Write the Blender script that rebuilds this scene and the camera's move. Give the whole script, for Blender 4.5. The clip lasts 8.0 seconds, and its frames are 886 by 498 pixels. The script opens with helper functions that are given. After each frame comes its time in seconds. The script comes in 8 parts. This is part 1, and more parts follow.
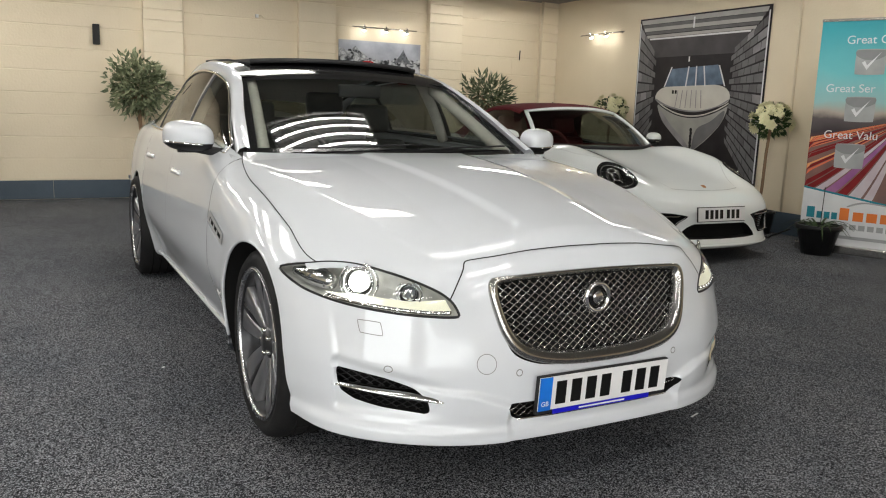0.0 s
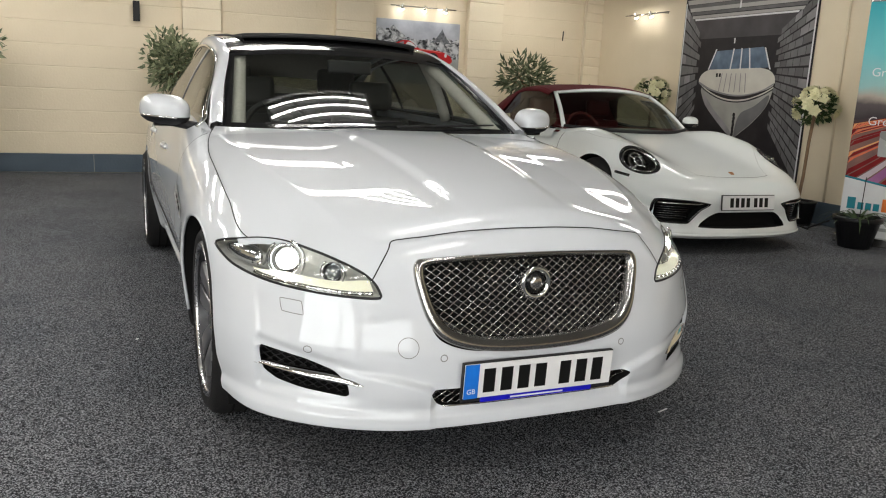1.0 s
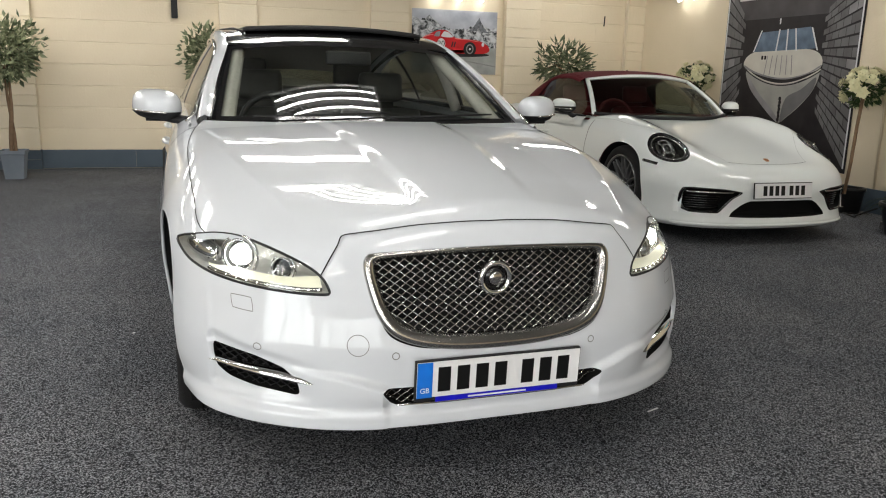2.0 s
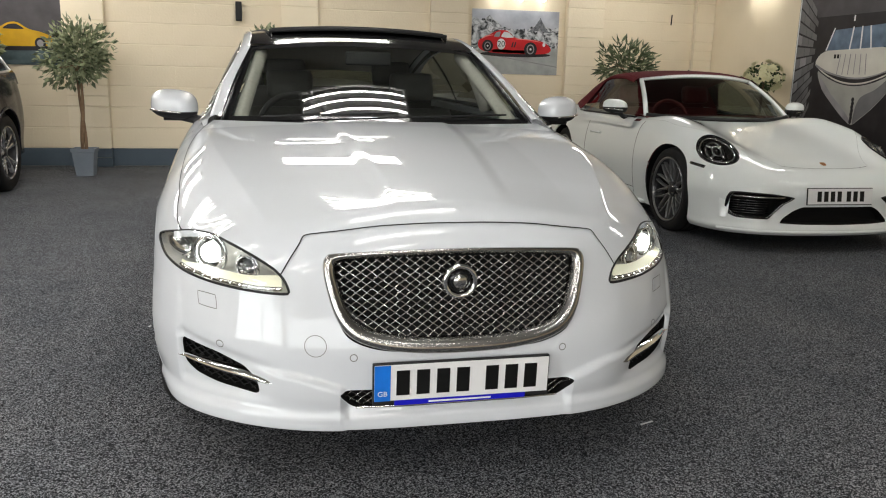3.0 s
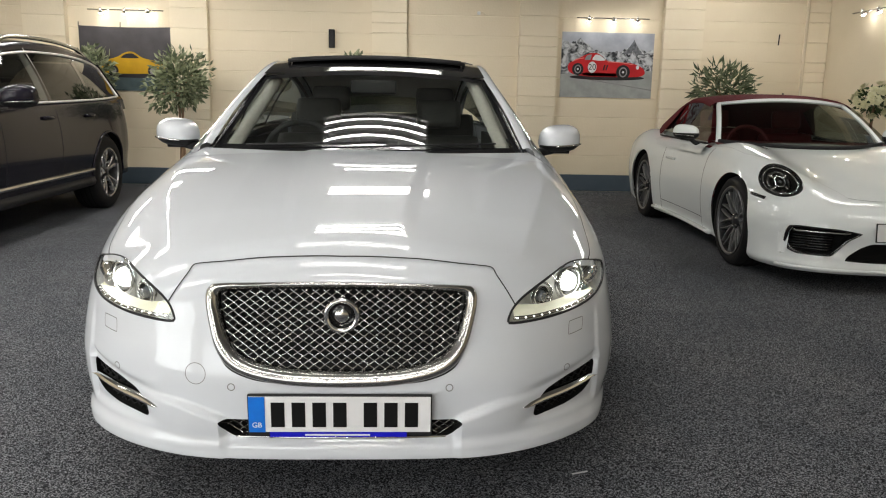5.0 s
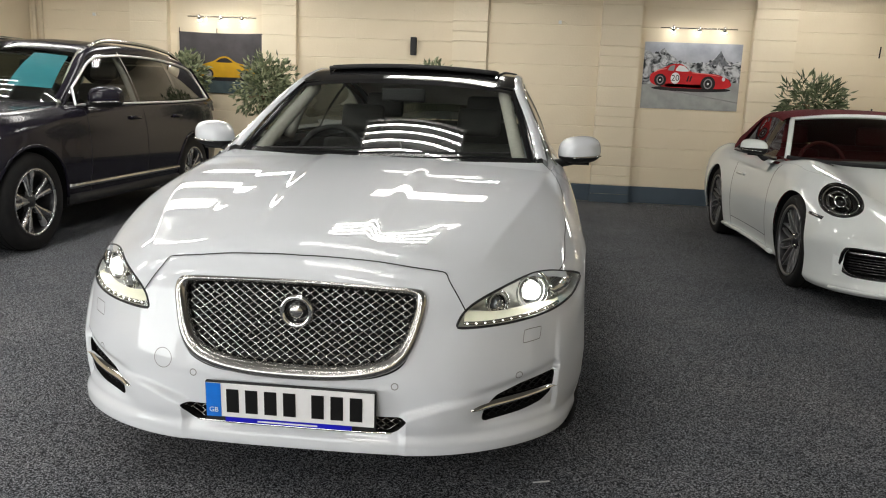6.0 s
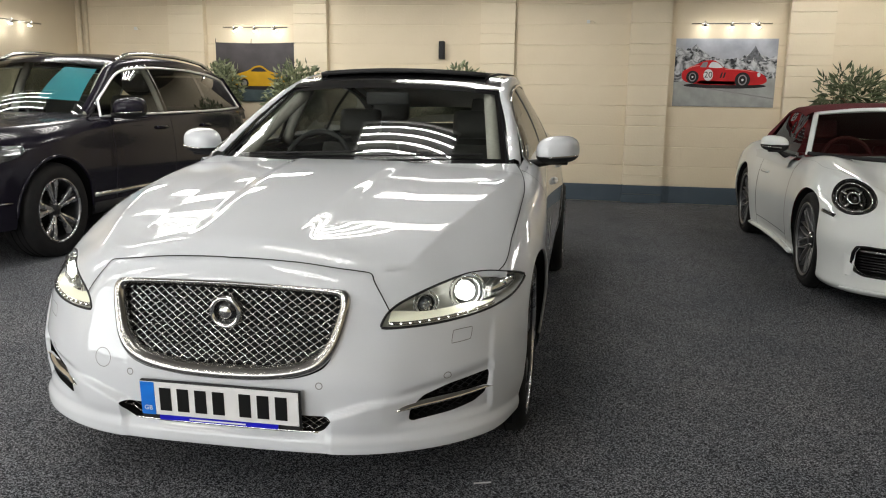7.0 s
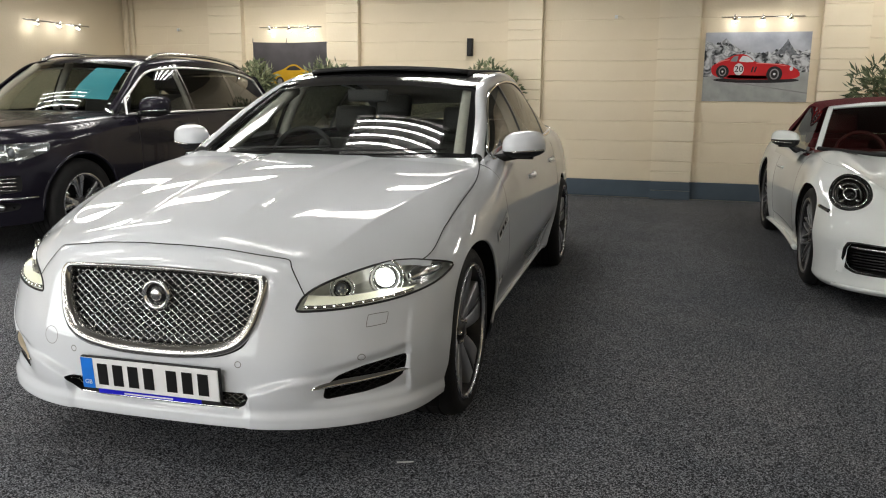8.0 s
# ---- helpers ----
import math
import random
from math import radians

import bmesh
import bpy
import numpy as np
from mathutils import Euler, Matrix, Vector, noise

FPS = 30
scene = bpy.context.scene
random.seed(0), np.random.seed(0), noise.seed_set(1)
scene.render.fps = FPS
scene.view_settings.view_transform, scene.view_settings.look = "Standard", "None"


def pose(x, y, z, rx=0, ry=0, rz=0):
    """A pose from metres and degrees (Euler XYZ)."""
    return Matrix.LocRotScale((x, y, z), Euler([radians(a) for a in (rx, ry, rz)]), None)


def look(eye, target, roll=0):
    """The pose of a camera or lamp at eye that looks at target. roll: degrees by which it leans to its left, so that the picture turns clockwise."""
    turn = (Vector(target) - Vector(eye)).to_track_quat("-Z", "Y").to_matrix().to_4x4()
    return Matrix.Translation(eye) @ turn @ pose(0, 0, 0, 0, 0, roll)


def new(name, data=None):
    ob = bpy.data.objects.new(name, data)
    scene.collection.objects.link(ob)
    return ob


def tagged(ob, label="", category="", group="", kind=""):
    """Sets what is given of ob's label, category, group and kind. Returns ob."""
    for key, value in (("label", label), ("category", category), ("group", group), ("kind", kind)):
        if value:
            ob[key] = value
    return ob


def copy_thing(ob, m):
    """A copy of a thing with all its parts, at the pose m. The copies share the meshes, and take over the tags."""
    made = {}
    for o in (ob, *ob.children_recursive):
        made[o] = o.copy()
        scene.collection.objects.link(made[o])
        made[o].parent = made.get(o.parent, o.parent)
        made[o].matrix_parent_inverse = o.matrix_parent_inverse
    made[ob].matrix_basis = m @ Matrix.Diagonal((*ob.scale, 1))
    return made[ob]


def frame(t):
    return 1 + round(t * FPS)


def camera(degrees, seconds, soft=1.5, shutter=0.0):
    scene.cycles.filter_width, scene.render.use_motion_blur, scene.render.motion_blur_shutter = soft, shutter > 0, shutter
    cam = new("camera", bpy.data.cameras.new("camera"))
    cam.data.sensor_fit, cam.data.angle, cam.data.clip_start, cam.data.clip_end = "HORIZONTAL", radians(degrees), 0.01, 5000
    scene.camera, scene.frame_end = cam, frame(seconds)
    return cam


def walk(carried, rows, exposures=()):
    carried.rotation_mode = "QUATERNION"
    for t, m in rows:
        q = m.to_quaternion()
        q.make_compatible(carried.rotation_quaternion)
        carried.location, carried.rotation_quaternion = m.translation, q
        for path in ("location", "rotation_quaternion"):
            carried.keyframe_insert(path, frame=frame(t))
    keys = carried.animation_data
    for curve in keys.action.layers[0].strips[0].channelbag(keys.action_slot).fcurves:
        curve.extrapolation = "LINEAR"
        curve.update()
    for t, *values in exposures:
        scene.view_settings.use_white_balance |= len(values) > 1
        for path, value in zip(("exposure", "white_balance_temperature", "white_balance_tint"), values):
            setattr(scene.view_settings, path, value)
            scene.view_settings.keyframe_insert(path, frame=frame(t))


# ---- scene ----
cam = camera(58.9, 8.0, 1.1)
PATH = [
    (0, (-1.588, -1.908, 1.212), (-0.679, -0.161, 0.861), 2.0),
    (0.5, (-1.411, -1.906, 1.201), (-0.57, -0.13, 0.828), 1.7),
    (1, (-1.184, -2.003, 1.204), (-0.421, -0.198, 0.804), 2.8),
    (1.5, (-1.027, -2.043, 1.199), (-0.341, -0.21, 0.785), 2.3),
    (1.7, (-0.964, -2.035, 1.207), (-0.304, -0.195, 0.787), 1.9),
    (2.8, (-0.584, -2.059, 1.21), (-0.12, -0.163, 0.774), 1.4),
    (3, (-0.522, -2.086, 1.212), (-0.104, -0.179, 0.781), 1.4),
    (3.5, (-0.337, -2.197, 1.232), (-0.04, -0.259, 0.836), 2.0),
    (4, (-0.189, -2.226, 1.221), (0.028, -0.273, 0.851), 1.8),
    (4.2, (-0.124, -2.207, 1.207), (0.075, -0.252, 0.838), 1.7),
    (5.3, (0.331, -2.121, 1.274), (0.339, -0.16, 0.882), 1.4),
    (5.5, (0.412, -2.128, 1.26), (0.372, -0.164, 0.884), 1.8),
    (6, (0.662, -2.188, 1.285), (0.466, -0.234, 0.906), 2.3),
    (6.5, (0.856, -2.184, 1.284), (0.563, -0.243, 0.904), 1.5),
    (7, (1.083, -2.143, 1.29), (0.73, -0.21, 0.916), 0.9),
    (7.5, (1.313, -2.117, 1.289), (0.883, -0.203, 0.903), -0.1),
    (8, (1.583, -2.158, 1.292), (1.074, -0.262, 0.909), 0.5),
]
walk(cam, [(t, look(eye, target, roll)) for t, eye, target, roll in PATH])

# ---- light and exposure ----
scene.view_settings.exposure = 0.0
world = bpy.data.worlds.new("showroom_world")
scene.world = world
world.use_nodes = True
world.node_tree.nodes["Background"].inputs[0].default_value = (0.8, 0.85, 0.9, 1)
world.node_tree.nodes["Background"].inputs[1].default_value = 0.03
TUBE_POWER = 39.0          # emission of the fluorescent tubes
WINDOW_FILL = 17.0            # watts for each square metre of the added, unseen windows
SPOT_POWER = 60.0          # emission of the small halogen spots

# ---- materials ----


def mat(name, color, rough=0.5, metal=0.0, color2=None, scale=8.0, amount=0.5, bump=0.0, bump_scale=60.0,
        coat=0.0, spec=0.25, island=0.0, rough_var=0.0, detail=4.0, sheen=0.0, warp=0.0):
    """A principled material with noise in its colour, roughness and relief."""
    m = bpy.data.materials.new(name)
    m.use_nodes = True
    nt = m.node_tree
    b = nt.nodes["Principled BSDF"]
    b.inputs["Base Color"].default_value = (*color, 1)
    b.inputs["Roughness"].default_value = rough
    b.inputs["Metallic"].default_value = metal
    b.inputs["Specular IOR Level"].default_value = spec
    b.inputs["Coat Weight"].default_value = coat
    b.inputs["Coat Roughness"].default_value = 0.004
    b.inputs["Sheen Weight"].default_value = sheen
    tc = nt.nodes.new("ShaderNodeTexCoord")
    if color2 is not None:
        n = nt.nodes.new("ShaderNodeTexNoise")
        n.inputs["Scale"].default_value = scale
        n.inputs["Detail"].default_value = detail
        n.inputs["Distortion"].default_value = warp
        nt.links.new(tc.outputs["Object"], n.inputs["Vector"])
        ramp = nt.nodes.new("ShaderNodeValToRGB")
        ramp.color_ramp.elements[0].position = 0.5 - 0.5 * amount
        ramp.color_ramp.elements[1].position = 0.5 + 0.5 * amount
        ramp.color_ramp.elements[0].color = (*color, 1)
        ramp.color_ramp.elements[1].color = (*color2, 1)
        nt.links.new(n.outputs["Fac"], ramp.inputs["Fac"])
        if island:
            geo = nt.nodes.new("ShaderNodeNewGeometry")
            mixer = nt.nodes.new("ShaderNodeMath")
            mixer.operation = "MULTIPLY_ADD"
            mixer.inputs[1].default_value = island
            nt.links.new(geo.outputs["Random Per Island"], mixer.inputs[0])
            half = nt.nodes.new("ShaderNodeMath")
            half.operation = "MULTIPLY"
            half.inputs[1].default_value = 1 - island
            nt.links.new(n.outputs["Fac"], half.inputs[0])
            nt.links.new(half.outputs[0], mixer.inputs[2])
            nt.links.new(mixer.outputs[0], ramp.inputs["Fac"])
        nt.links.new(ramp.outputs["Color"], b.inputs["Base Color"])
    if rough_var:
        n2 = nt.nodes.new("ShaderNodeTexNoise")
        n2.inputs["Scale"].default_value = scale * 0.7
        n2.inputs["Detail"].default_value = 3
        nt.links.new(tc.outputs["Object"], n2.inputs["Vector"])
        mr = nt.nodes.new("ShaderNodeMapRange")
        mr.inputs["To Min"].default_value = max(0.0, rough - rough_var)
        mr.inputs["To Max"].default_value = min(1.0, rough + rough_var)
        nt.links.new(n2.outputs["Fac"], mr.inputs["Value"])
        nt.links.new(mr.outputs["Result"], b.inputs["Roughness"])
    if bump:
        n3 = nt.nodes.new("ShaderNodeTexNoise")
        n3.inputs["Scale"].default_value = bump_scale
        n3.inputs["Detail"].default_value = 3
        nt.links.new(tc.outputs["Object"], n3.inputs["Vector"])
        bp = nt.nodes.new("ShaderNodeBump")
        bp.inputs["Strength"].default_value = bump
        bp.inputs["Distance"].default_value = 0.01
        nt.links.new(n3.outputs["Fac"], bp.inputs["Height"])
        nt.links.new(bp.outputs["Normal"], b.inputs["Normal"])
    return m


def glass(name, tint, rough=0.0, base=0.07):
    """Clear or tinted sheet glass: see-through with a Fresnel gloss."""
    m = bpy.data.materials.new(name)
    m.use_nodes = True
    nt = m.node_tree
    nt.nodes.remove(nt.nodes["Principled BSDF"])
    out = nt.nodes["Material Output"]
    tr = nt.nodes.new("ShaderNodeBsdfTransparent")
    tr.inputs[0].default_value = (*tint, 1)
    gl = nt.nodes.new("ShaderNodeBsdfGlossy")
    gl.inputs["Roughness"].default_value = rough
    lw = nt.nodes.new("ShaderNodeLayerWeight")
    lw.inputs["Blend"].default_value = 0.5
    pw = nt.nodes.new("ShaderNodeMath")
    pw.operation = "POWER"
    pw.inputs[1].default_value = 5.0
    nt.links.new(lw.outputs["Facing"], pw.inputs[0])
    fr = nt.nodes.new("ShaderNodeMath")
    fr.operation = "MULTIPLY_ADD"
    fr.inputs[1].default_value = 1 - base
    fr.inputs[2].default_value = base
    nt.links.new(pw.outputs[0], fr.inputs[0])
    mx = nt.nodes.new("ShaderNodeMixShader")
    nt.links.new(fr.outputs[0], mx.inputs[0])
    nt.links.new(tr.outputs[0], mx.inputs[1])
    nt.links.new(gl.outputs[0], mx.inputs[2])
    nt.links.new(mx.outputs[0], out.inputs["Surface"])
    return m


def glow(name, color, strength):
    m = bpy.data.materials.new(name)
    m.use_nodes = True
    b = m.node_tree.nodes["Principled BSDF"]
    b.inputs["Base Color"].default_value = (*color, 1)
    b.inputs["Emission Color"].default_value = (*color, 1)
    b.inputs["Emission Strength"].default_value = strength
    return m


def carpet_material():
    """Charcoal loop carpet: dark and pale flecks, pile relief, faint brownish wear."""
    m = bpy.data.materials.new("carpet")
    m.use_nodes = True
    nt = m.node_tree
    b = nt.nodes["Principled BSDF"]
    b.inputs["Roughness"].default_value = 0.95
    b.inputs["Specular IOR Level"].default_value = 0.15
    tc = nt.nodes.new("ShaderNodeTexCoord")

    def tex(scale, detail):
        n = nt.nodes.new("ShaderNodeTexNoise")
        n.inputs["Scale"].default_value = scale
        n.inputs["Detail"].default_value = detail
        n.inputs["Roughness"].default_value = 0.7
        nt.links.new(tc.outputs["Object"], n.inputs["Vector"])
        return n

    def ramp(n, stops):
        r = nt.nodes.new("ShaderNodeValToRGB")
        while len(r.color_ramp.elements) < len(stops):
            r.color_ramp.elements.new(0.5)
        for e, (p, c) in zip(r.color_ramp.elements, stops):
            e.position, e.color = p, (*c, 1)
        nt.links.new(n.outputs[0], r.inputs["Fac"])
        return r
    cell = nt.nodes.new("ShaderNodeTexVoronoi")
    cell.inputs["Scale"].default_value = 290
    nt.links.new(tc.outputs["Object"], cell.inputs["Vector"])
    split = nt.nodes.new("ShaderNodeSeparateColor")
    nt.links.new(cell.outputs["Color"], split.inputs["Color"])
    blend = nt.nodes.new("ShaderNodeMath")
    blend.operation = "MULTIPLY_ADD"
    blend.inputs[1].default_value = 0.55
    nt.links.new(split.outputs["Red"], blend.inputs[0])
    soft = nt.nodes.new("ShaderNodeMath")
    soft.operation = "MULTIPLY"
    soft.inputs[1].default_value = 0.45
    nt.links.new(tex(95, 3).outputs["Fac"], soft.inputs[0])
    nt.links.new(soft.outputs[0], blend.inputs[2])
    fleck = ramp(blend, [(0.31, (0.005, 0.0055, 0.007)), (0.54, (0.055, 0.060, 0.069)), (0.74, (0.37, 0.385, 0.415))])
    wear = ramp(tex(1.1, 4), [(0.36, (0.80, 0.81, 0.83)), (0.72, (1.20, 1.16, 1.13))])
    mul = nt.nodes.new("ShaderNodeMix")
    mul.data_type, mul.blend_type = "RGBA", "MULTIPLY"
    mul.inputs["Factor"].default_value = 1.0
    nt.links.new(fleck.outputs["Color"], mul.inputs["A"])
    nt.links.new(wear.outputs["Color"], mul.inputs["B"])
    nt.links.new(mul.outputs["Result"], b.inputs["Base Color"])
    bp = nt.nodes.new("ShaderNodeBump")
    bp.inputs["Strength"].default_value = 0.15
    bp.inputs["Distance"].default_value = 0.004
    nt.links.new(tex(210, 2).outputs["Fac"], bp.inputs["Height"])
    nt.links.new(bp.outputs["Normal"], b.inputs["Normal"])
    return m


M = {}
M["carpet"] = carpet_material()
M["wall"] = mat("cream_wall_paint", (0.80, 0.70, 0.53), 0.62, color2=(0.75, 0.65, 0.48), scale=2.2, amount=0.6, bump=0.25, bump_scale=45)
M["pier"] = mat("cream_pier_paint", (0.84, 0.745, 0.575), 0.60, color2=(0.78, 0.685, 0.515), scale=2.6, amount=0.6, bump=0.3, bump_scale=45)
M["plinth"] = mat("blue_grey_paint", (0.080, 0.107, 0.135), 0.55, color2=(0.066, 0.09, 0.115), scale=5, amount=0.6, bump=0.2, bump_scale=40)
M["ceiling"] = mat("ceiling_tile", (0.30, 0.295, 0.275), 0.9, color2=(0.26, 0.255, 0.24), scale=30, amount=0.5, bump=0.3, bump_scale=120)
M["tube"] = glow("fluorescent_tube", (1.0, 0.975, 0.93), TUBE_POWER)
M["spot_glow"] = glow("halogen_glow", (1.0, 0.98, 0.92), SPOT_POWER)
# tray coloured dark to keep its tube-lit brightness low in reflections
M["dim_tray"] = mat("dark_fitting_tray", (0.075, 0.075, 0.072), 0.6, color2=(0.06, 0.06, 0.058), scale=30)
M["white_metal"] = mat("white_enamel", (0.75, 0.75, 0.73), 0.4)
M["paint"] = mat("pearl_white_paint", (0.64, 0.665, 0.695), 0.5, color2=(0.61, 0.635, 0.665), scale=900, amount=0.3, coat=1.0, spec=0.15)
M["paint2"] = mat("cool_white_paint", (0.85, 0.885, 0.875), 0.5, color2=(0.82, 0.855, 0.845), scale=900, amount=0.3, coat=1.0, spec=0.15)
M["dark_paint"] = mat("blue_black_paint", (0.009, 0.008, 0.013), 0.22, color2=(0.014, 0.012, 0.020), scale=700, amount=0.4, coat=0.30, spec=0.12)
M["chrome"] = mat("chrome", (0.78, 0.77, 0.75), 0.09, 1.0, color2=(0.70, 0.69, 0.67), scale=25, amount=0.6, rough_var=0.04)
M["satin"] = mat("satin_metal", (0.56, 0.55, 0.53), 0.20, 1.0, color2=(0.52, 0.51, 0.49), scale=4, amount=0.8)
M["black"] = mat("gloss_black", (0.008, 0.008, 0.009), 0.12, color2=(0.012, 0.012, 0.013), scale=40, coat=0.6)
M["trim"] = mat("matt_black_plastic", (0.014, 0.014, 0.015), 0.55, color2=(0.022, 0.022, 0.023), scale=60, bump=0.1, bump_scale=300)
# near-black that puts the shade of recesses, wells and undersides into the colour
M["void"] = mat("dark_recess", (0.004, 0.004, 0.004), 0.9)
M["fine_gap"] = mat("hairline_gap", (0.22, 0.22, 0.22), 0.8)
M["seam"] = mat("panel_gap", (0.02, 0.02, 0.02), 0.8)
M["rubber"] = mat("tyre_rubber", (0.009, 0.009, 0.010), 0.7, color2=(0.016, 0.0155, 0.015), scale=14, amount=0.6, bump=0.15, bump_scale=200)
M["rim"] = mat("machined_alloy", (0.74, 0.74, 0.75), 0.27, 1.0, color2=(0.42, 0.42, 0.43), scale=18, rough_var=0.05)
M["rim_smoke"] = mat("smoked_alloy", (0.42, 0.42, 0.43), 0.30, 0.9, color2=(0.33, 0.33, 0.34), scale=12, rough_var=0.06)
M["rim_dark"] = mat("dark_alloy", (0.045, 0.045, 0.048), 0.32, 0.7, color2=(0.065, 0.065, 0.068), scale=18)
M["rim_mid"] = mat("grey_alloy", (0.22, 0.22, 0.225), 0.28, 0.8, color2=(0.28, 0.28, 0.285), scale=18)
M["windscreen"] = glass("windscreen_glass", (0.80, 0.86, 0.82))
M["darkglass"] = glass("dark_windscreen_glass", (0.36, 0.40, 0.36), 0.0, 0.05)
M["sideglass"] = glass("side_glass", (0.42, 0.45, 0.42))
M["rearglass"] = glass("rear_glass", (0.16, 0.17, 0.16))
M["tint"] = glass("privacy_glass", (0.10, 0.11, 0.10))
M["clear"] = glass("lamp_glass", (0.95, 0.97, 0.97))
M["wire"] = mat("bright_wire", (0.74, 0.73, 0.71), 0.18, 1.0, color2=(0.52, 0.51, 0.50), scale=12)
M["surround"] = mat("brushed_chrome", (0.50, 0.49, 0.47), 0.20, 1.0, color2=(0.43, 0.42, 0.40), scale=5, amount=0.8)
M["bright_trim"] = mat("bright_trim", (0.86, 0.86, 0.85), 0.36, 0.6, color2=(0.78, 0.78, 0.77), scale=6)
M["reflector"] = mat("lamp_reflector", (0.72, 0.73, 0.74), 0.16, 1.0, color2=(0.6, 0.6, 0.6), scale=30)
M["lamp_house"] = mat("lamp_housing", (0.78, 0.78, 0.75), 0.26, 0.10, color2=(0.60, 0.60, 0.57), scale=25, bump=0.25, bump_scale=55)
M["lamp_bowl"] = mat("lamp_bowl", (0.16, 0.16, 0.155), 0.16, 0.9, color2=(0.10, 0.10, 0.10), scale=30)
M["lamp_on"] = glow("lit_projector", (1.0, 0.99, 0.94), 26.0)
# low emission on the lit lens stands in for glare round the bulb
M["lamp_halo"] = glow("lens_glare_glow", (1.0, 0.99, 0.94), 1.6)
M["mirrored_teal"] = mat("teal_reflection_tone", (0.02, 0.20, 0.24), 0.5, color2=(0.025, 0.16, 0.20), scale=5)
M["led"] = glow("lit_led", (1.0, 0.98, 0.93), 3.0)
M["shelf_glow"] = glow("shelf_bulb_glow", (0.86, 0.84, 0.66), 0.25)
M["lens"] = mat("projector_lens", (0.10, 0.11, 0.12), 0.05, 0.0, coat=1.0, spec=0.9)
M["plate"] = mat("plate_white", (0.80, 0.80, 0.80), 0.35, color2=(0.75, 0.75, 0.75), scale=20)
M["ink"] = mat("plate_black", (0.006, 0.006, 0.006), 0.4)
M["plate_blue"] = mat("plate_blue", (0.012, 0.19, 0.72), 0.35, color2=(0.015, 0.15, 0.60), scale=20)
M["strip_blue"] = mat("holder_blue", (0.012, 0.012, 0.52), 0.35, color2=(0.01, 0.01, 0.45), scale=20)
M["leather"] = mat("black_leather", (0.032, 0.032, 0.030), 0.5, color2=(0.048, 0.047, 0.044), scale=30, bump=0.15, bump_scale=150)
M["leather_red"] = mat("red_leather", (0.11, 0.012, 0.014), 0.5, color2=(0.085, 0.009, 0.011), scale=30, bump=0.1, bump_scale=150)
M["headliner"] = mat("pale_headliner", (0.42, 0.40, 0.36), 0.9, color2=(0.36, 0.34, 0.31), scale=40)
M["softtop"] = mat("burgundy_canvas", (0.125, 0.012, 0.018), 0.88, color2=(0.095, 0.009, 0.013), scale=220, amount=0.7, bump=0.3, bump_scale=420)
M["gold"] = mat("gold_enamel", (0.55, 0.32, 0.10), 0.3, 0.8, color2=(0.35, 0.10, 0.04), scale=120, amount=0.2)

# ---- shared helpers ----


def mesh_of(verts, faces, material, smooth=True):
    me = bpy.data.meshes.new("mesh")
    me.from_pydata([tuple(map(float, v)) for v in verts], [], [tuple(map(int, f)) for f in faces])
    if smooth:
        me.polygons.foreach_set("use_smooth", [True] * len(me.polygons))
    me.materials.append(material)
    me.update()
    return me


def part(name, bm, material, parent, label="", smooth=True):
    """Links a bmesh, mesh or (verts, faces) as one mesh object under a thing or a part."""
    if isinstance(bm, tuple):
        me = mesh_of(bm[0], bm[1], material, smooth)
    elif isinstance(bm, bmesh.types.BMesh):
        me = bpy.data.meshes.new(name)
        bm.to_mesh(me)
        bm.free()
        if smooth:
            me.polygons.foreach_set("use_smooth", [True] * len(me.polygons))
        me.materials.append(material)
    else:
        me = bm
    ob = new(name, me)
    ob.parent = parent
    if label:
        ob["label"] = label
    return ob


def thing(name, m, label, category, group="", kind=""):
    e = new(name)
    e.empty_display_size = 0.1
    e.matrix_basis = m
    return tagged(e, label, category, group, kind)


def alone(name, vf, material, label, category="", kind="", m=None, smooth=False, group=""):
    """A thing that is a single mesh."""
    me = mesh_of(vf[0], vf[1], material, smooth) if isinstance(vf, tuple) else vf
    ob = new(name, me)
    if m is not None:
        ob.matrix_basis = m
    return tagged(ob, label, category, group, kind)


def shade_auto(ob, angle=35):
    me = ob.data
    bm = bmesh.new()
    bm.from_mesh(me)
    lim = radians(angle)
    for e in bm.edges:
        if len(e.link_faces) == 2:
            e.smooth = e.calc_face_angle(0) < lim
    for f in bm.faces:
        f.smooth = True
    bm.to_mesh(me)
    bm.free()
    return ob


def join(*vfs):
    V, F, n = [], [], 0
    for v, f in vfs:
        V.extend(v)
        F.extend([tuple(i + n for i in q) for q in f])
        n += len(v)
    return V, F


def move(vf, m):
    return [tuple(m @ Vector(p)) for p in vf[0]], vf[1]


def mirrored(vf):
    return [(-x, y, z) for x, y, z in vf[0]], [tuple(reversed(f)) for f in vf[1]]


def grid(P, flip=False, wrap=False):
    """(verts, faces) of a grid of points P[i, j, 3]."""
    P = np.asarray(P, float)
    a, b = P.shape[:2]
    F = []
    for i in range(a if wrap else a - 1):
        i2 = (i + 1) % a
        for j in range(b - 1):
            q = (i * b + j, i2 * b + j, i2 * b + j + 1, i * b + j + 1)
            F.append(q[::-1] if flip else q)
    return [tuple(p) for p in P.reshape(-1, 3)], F


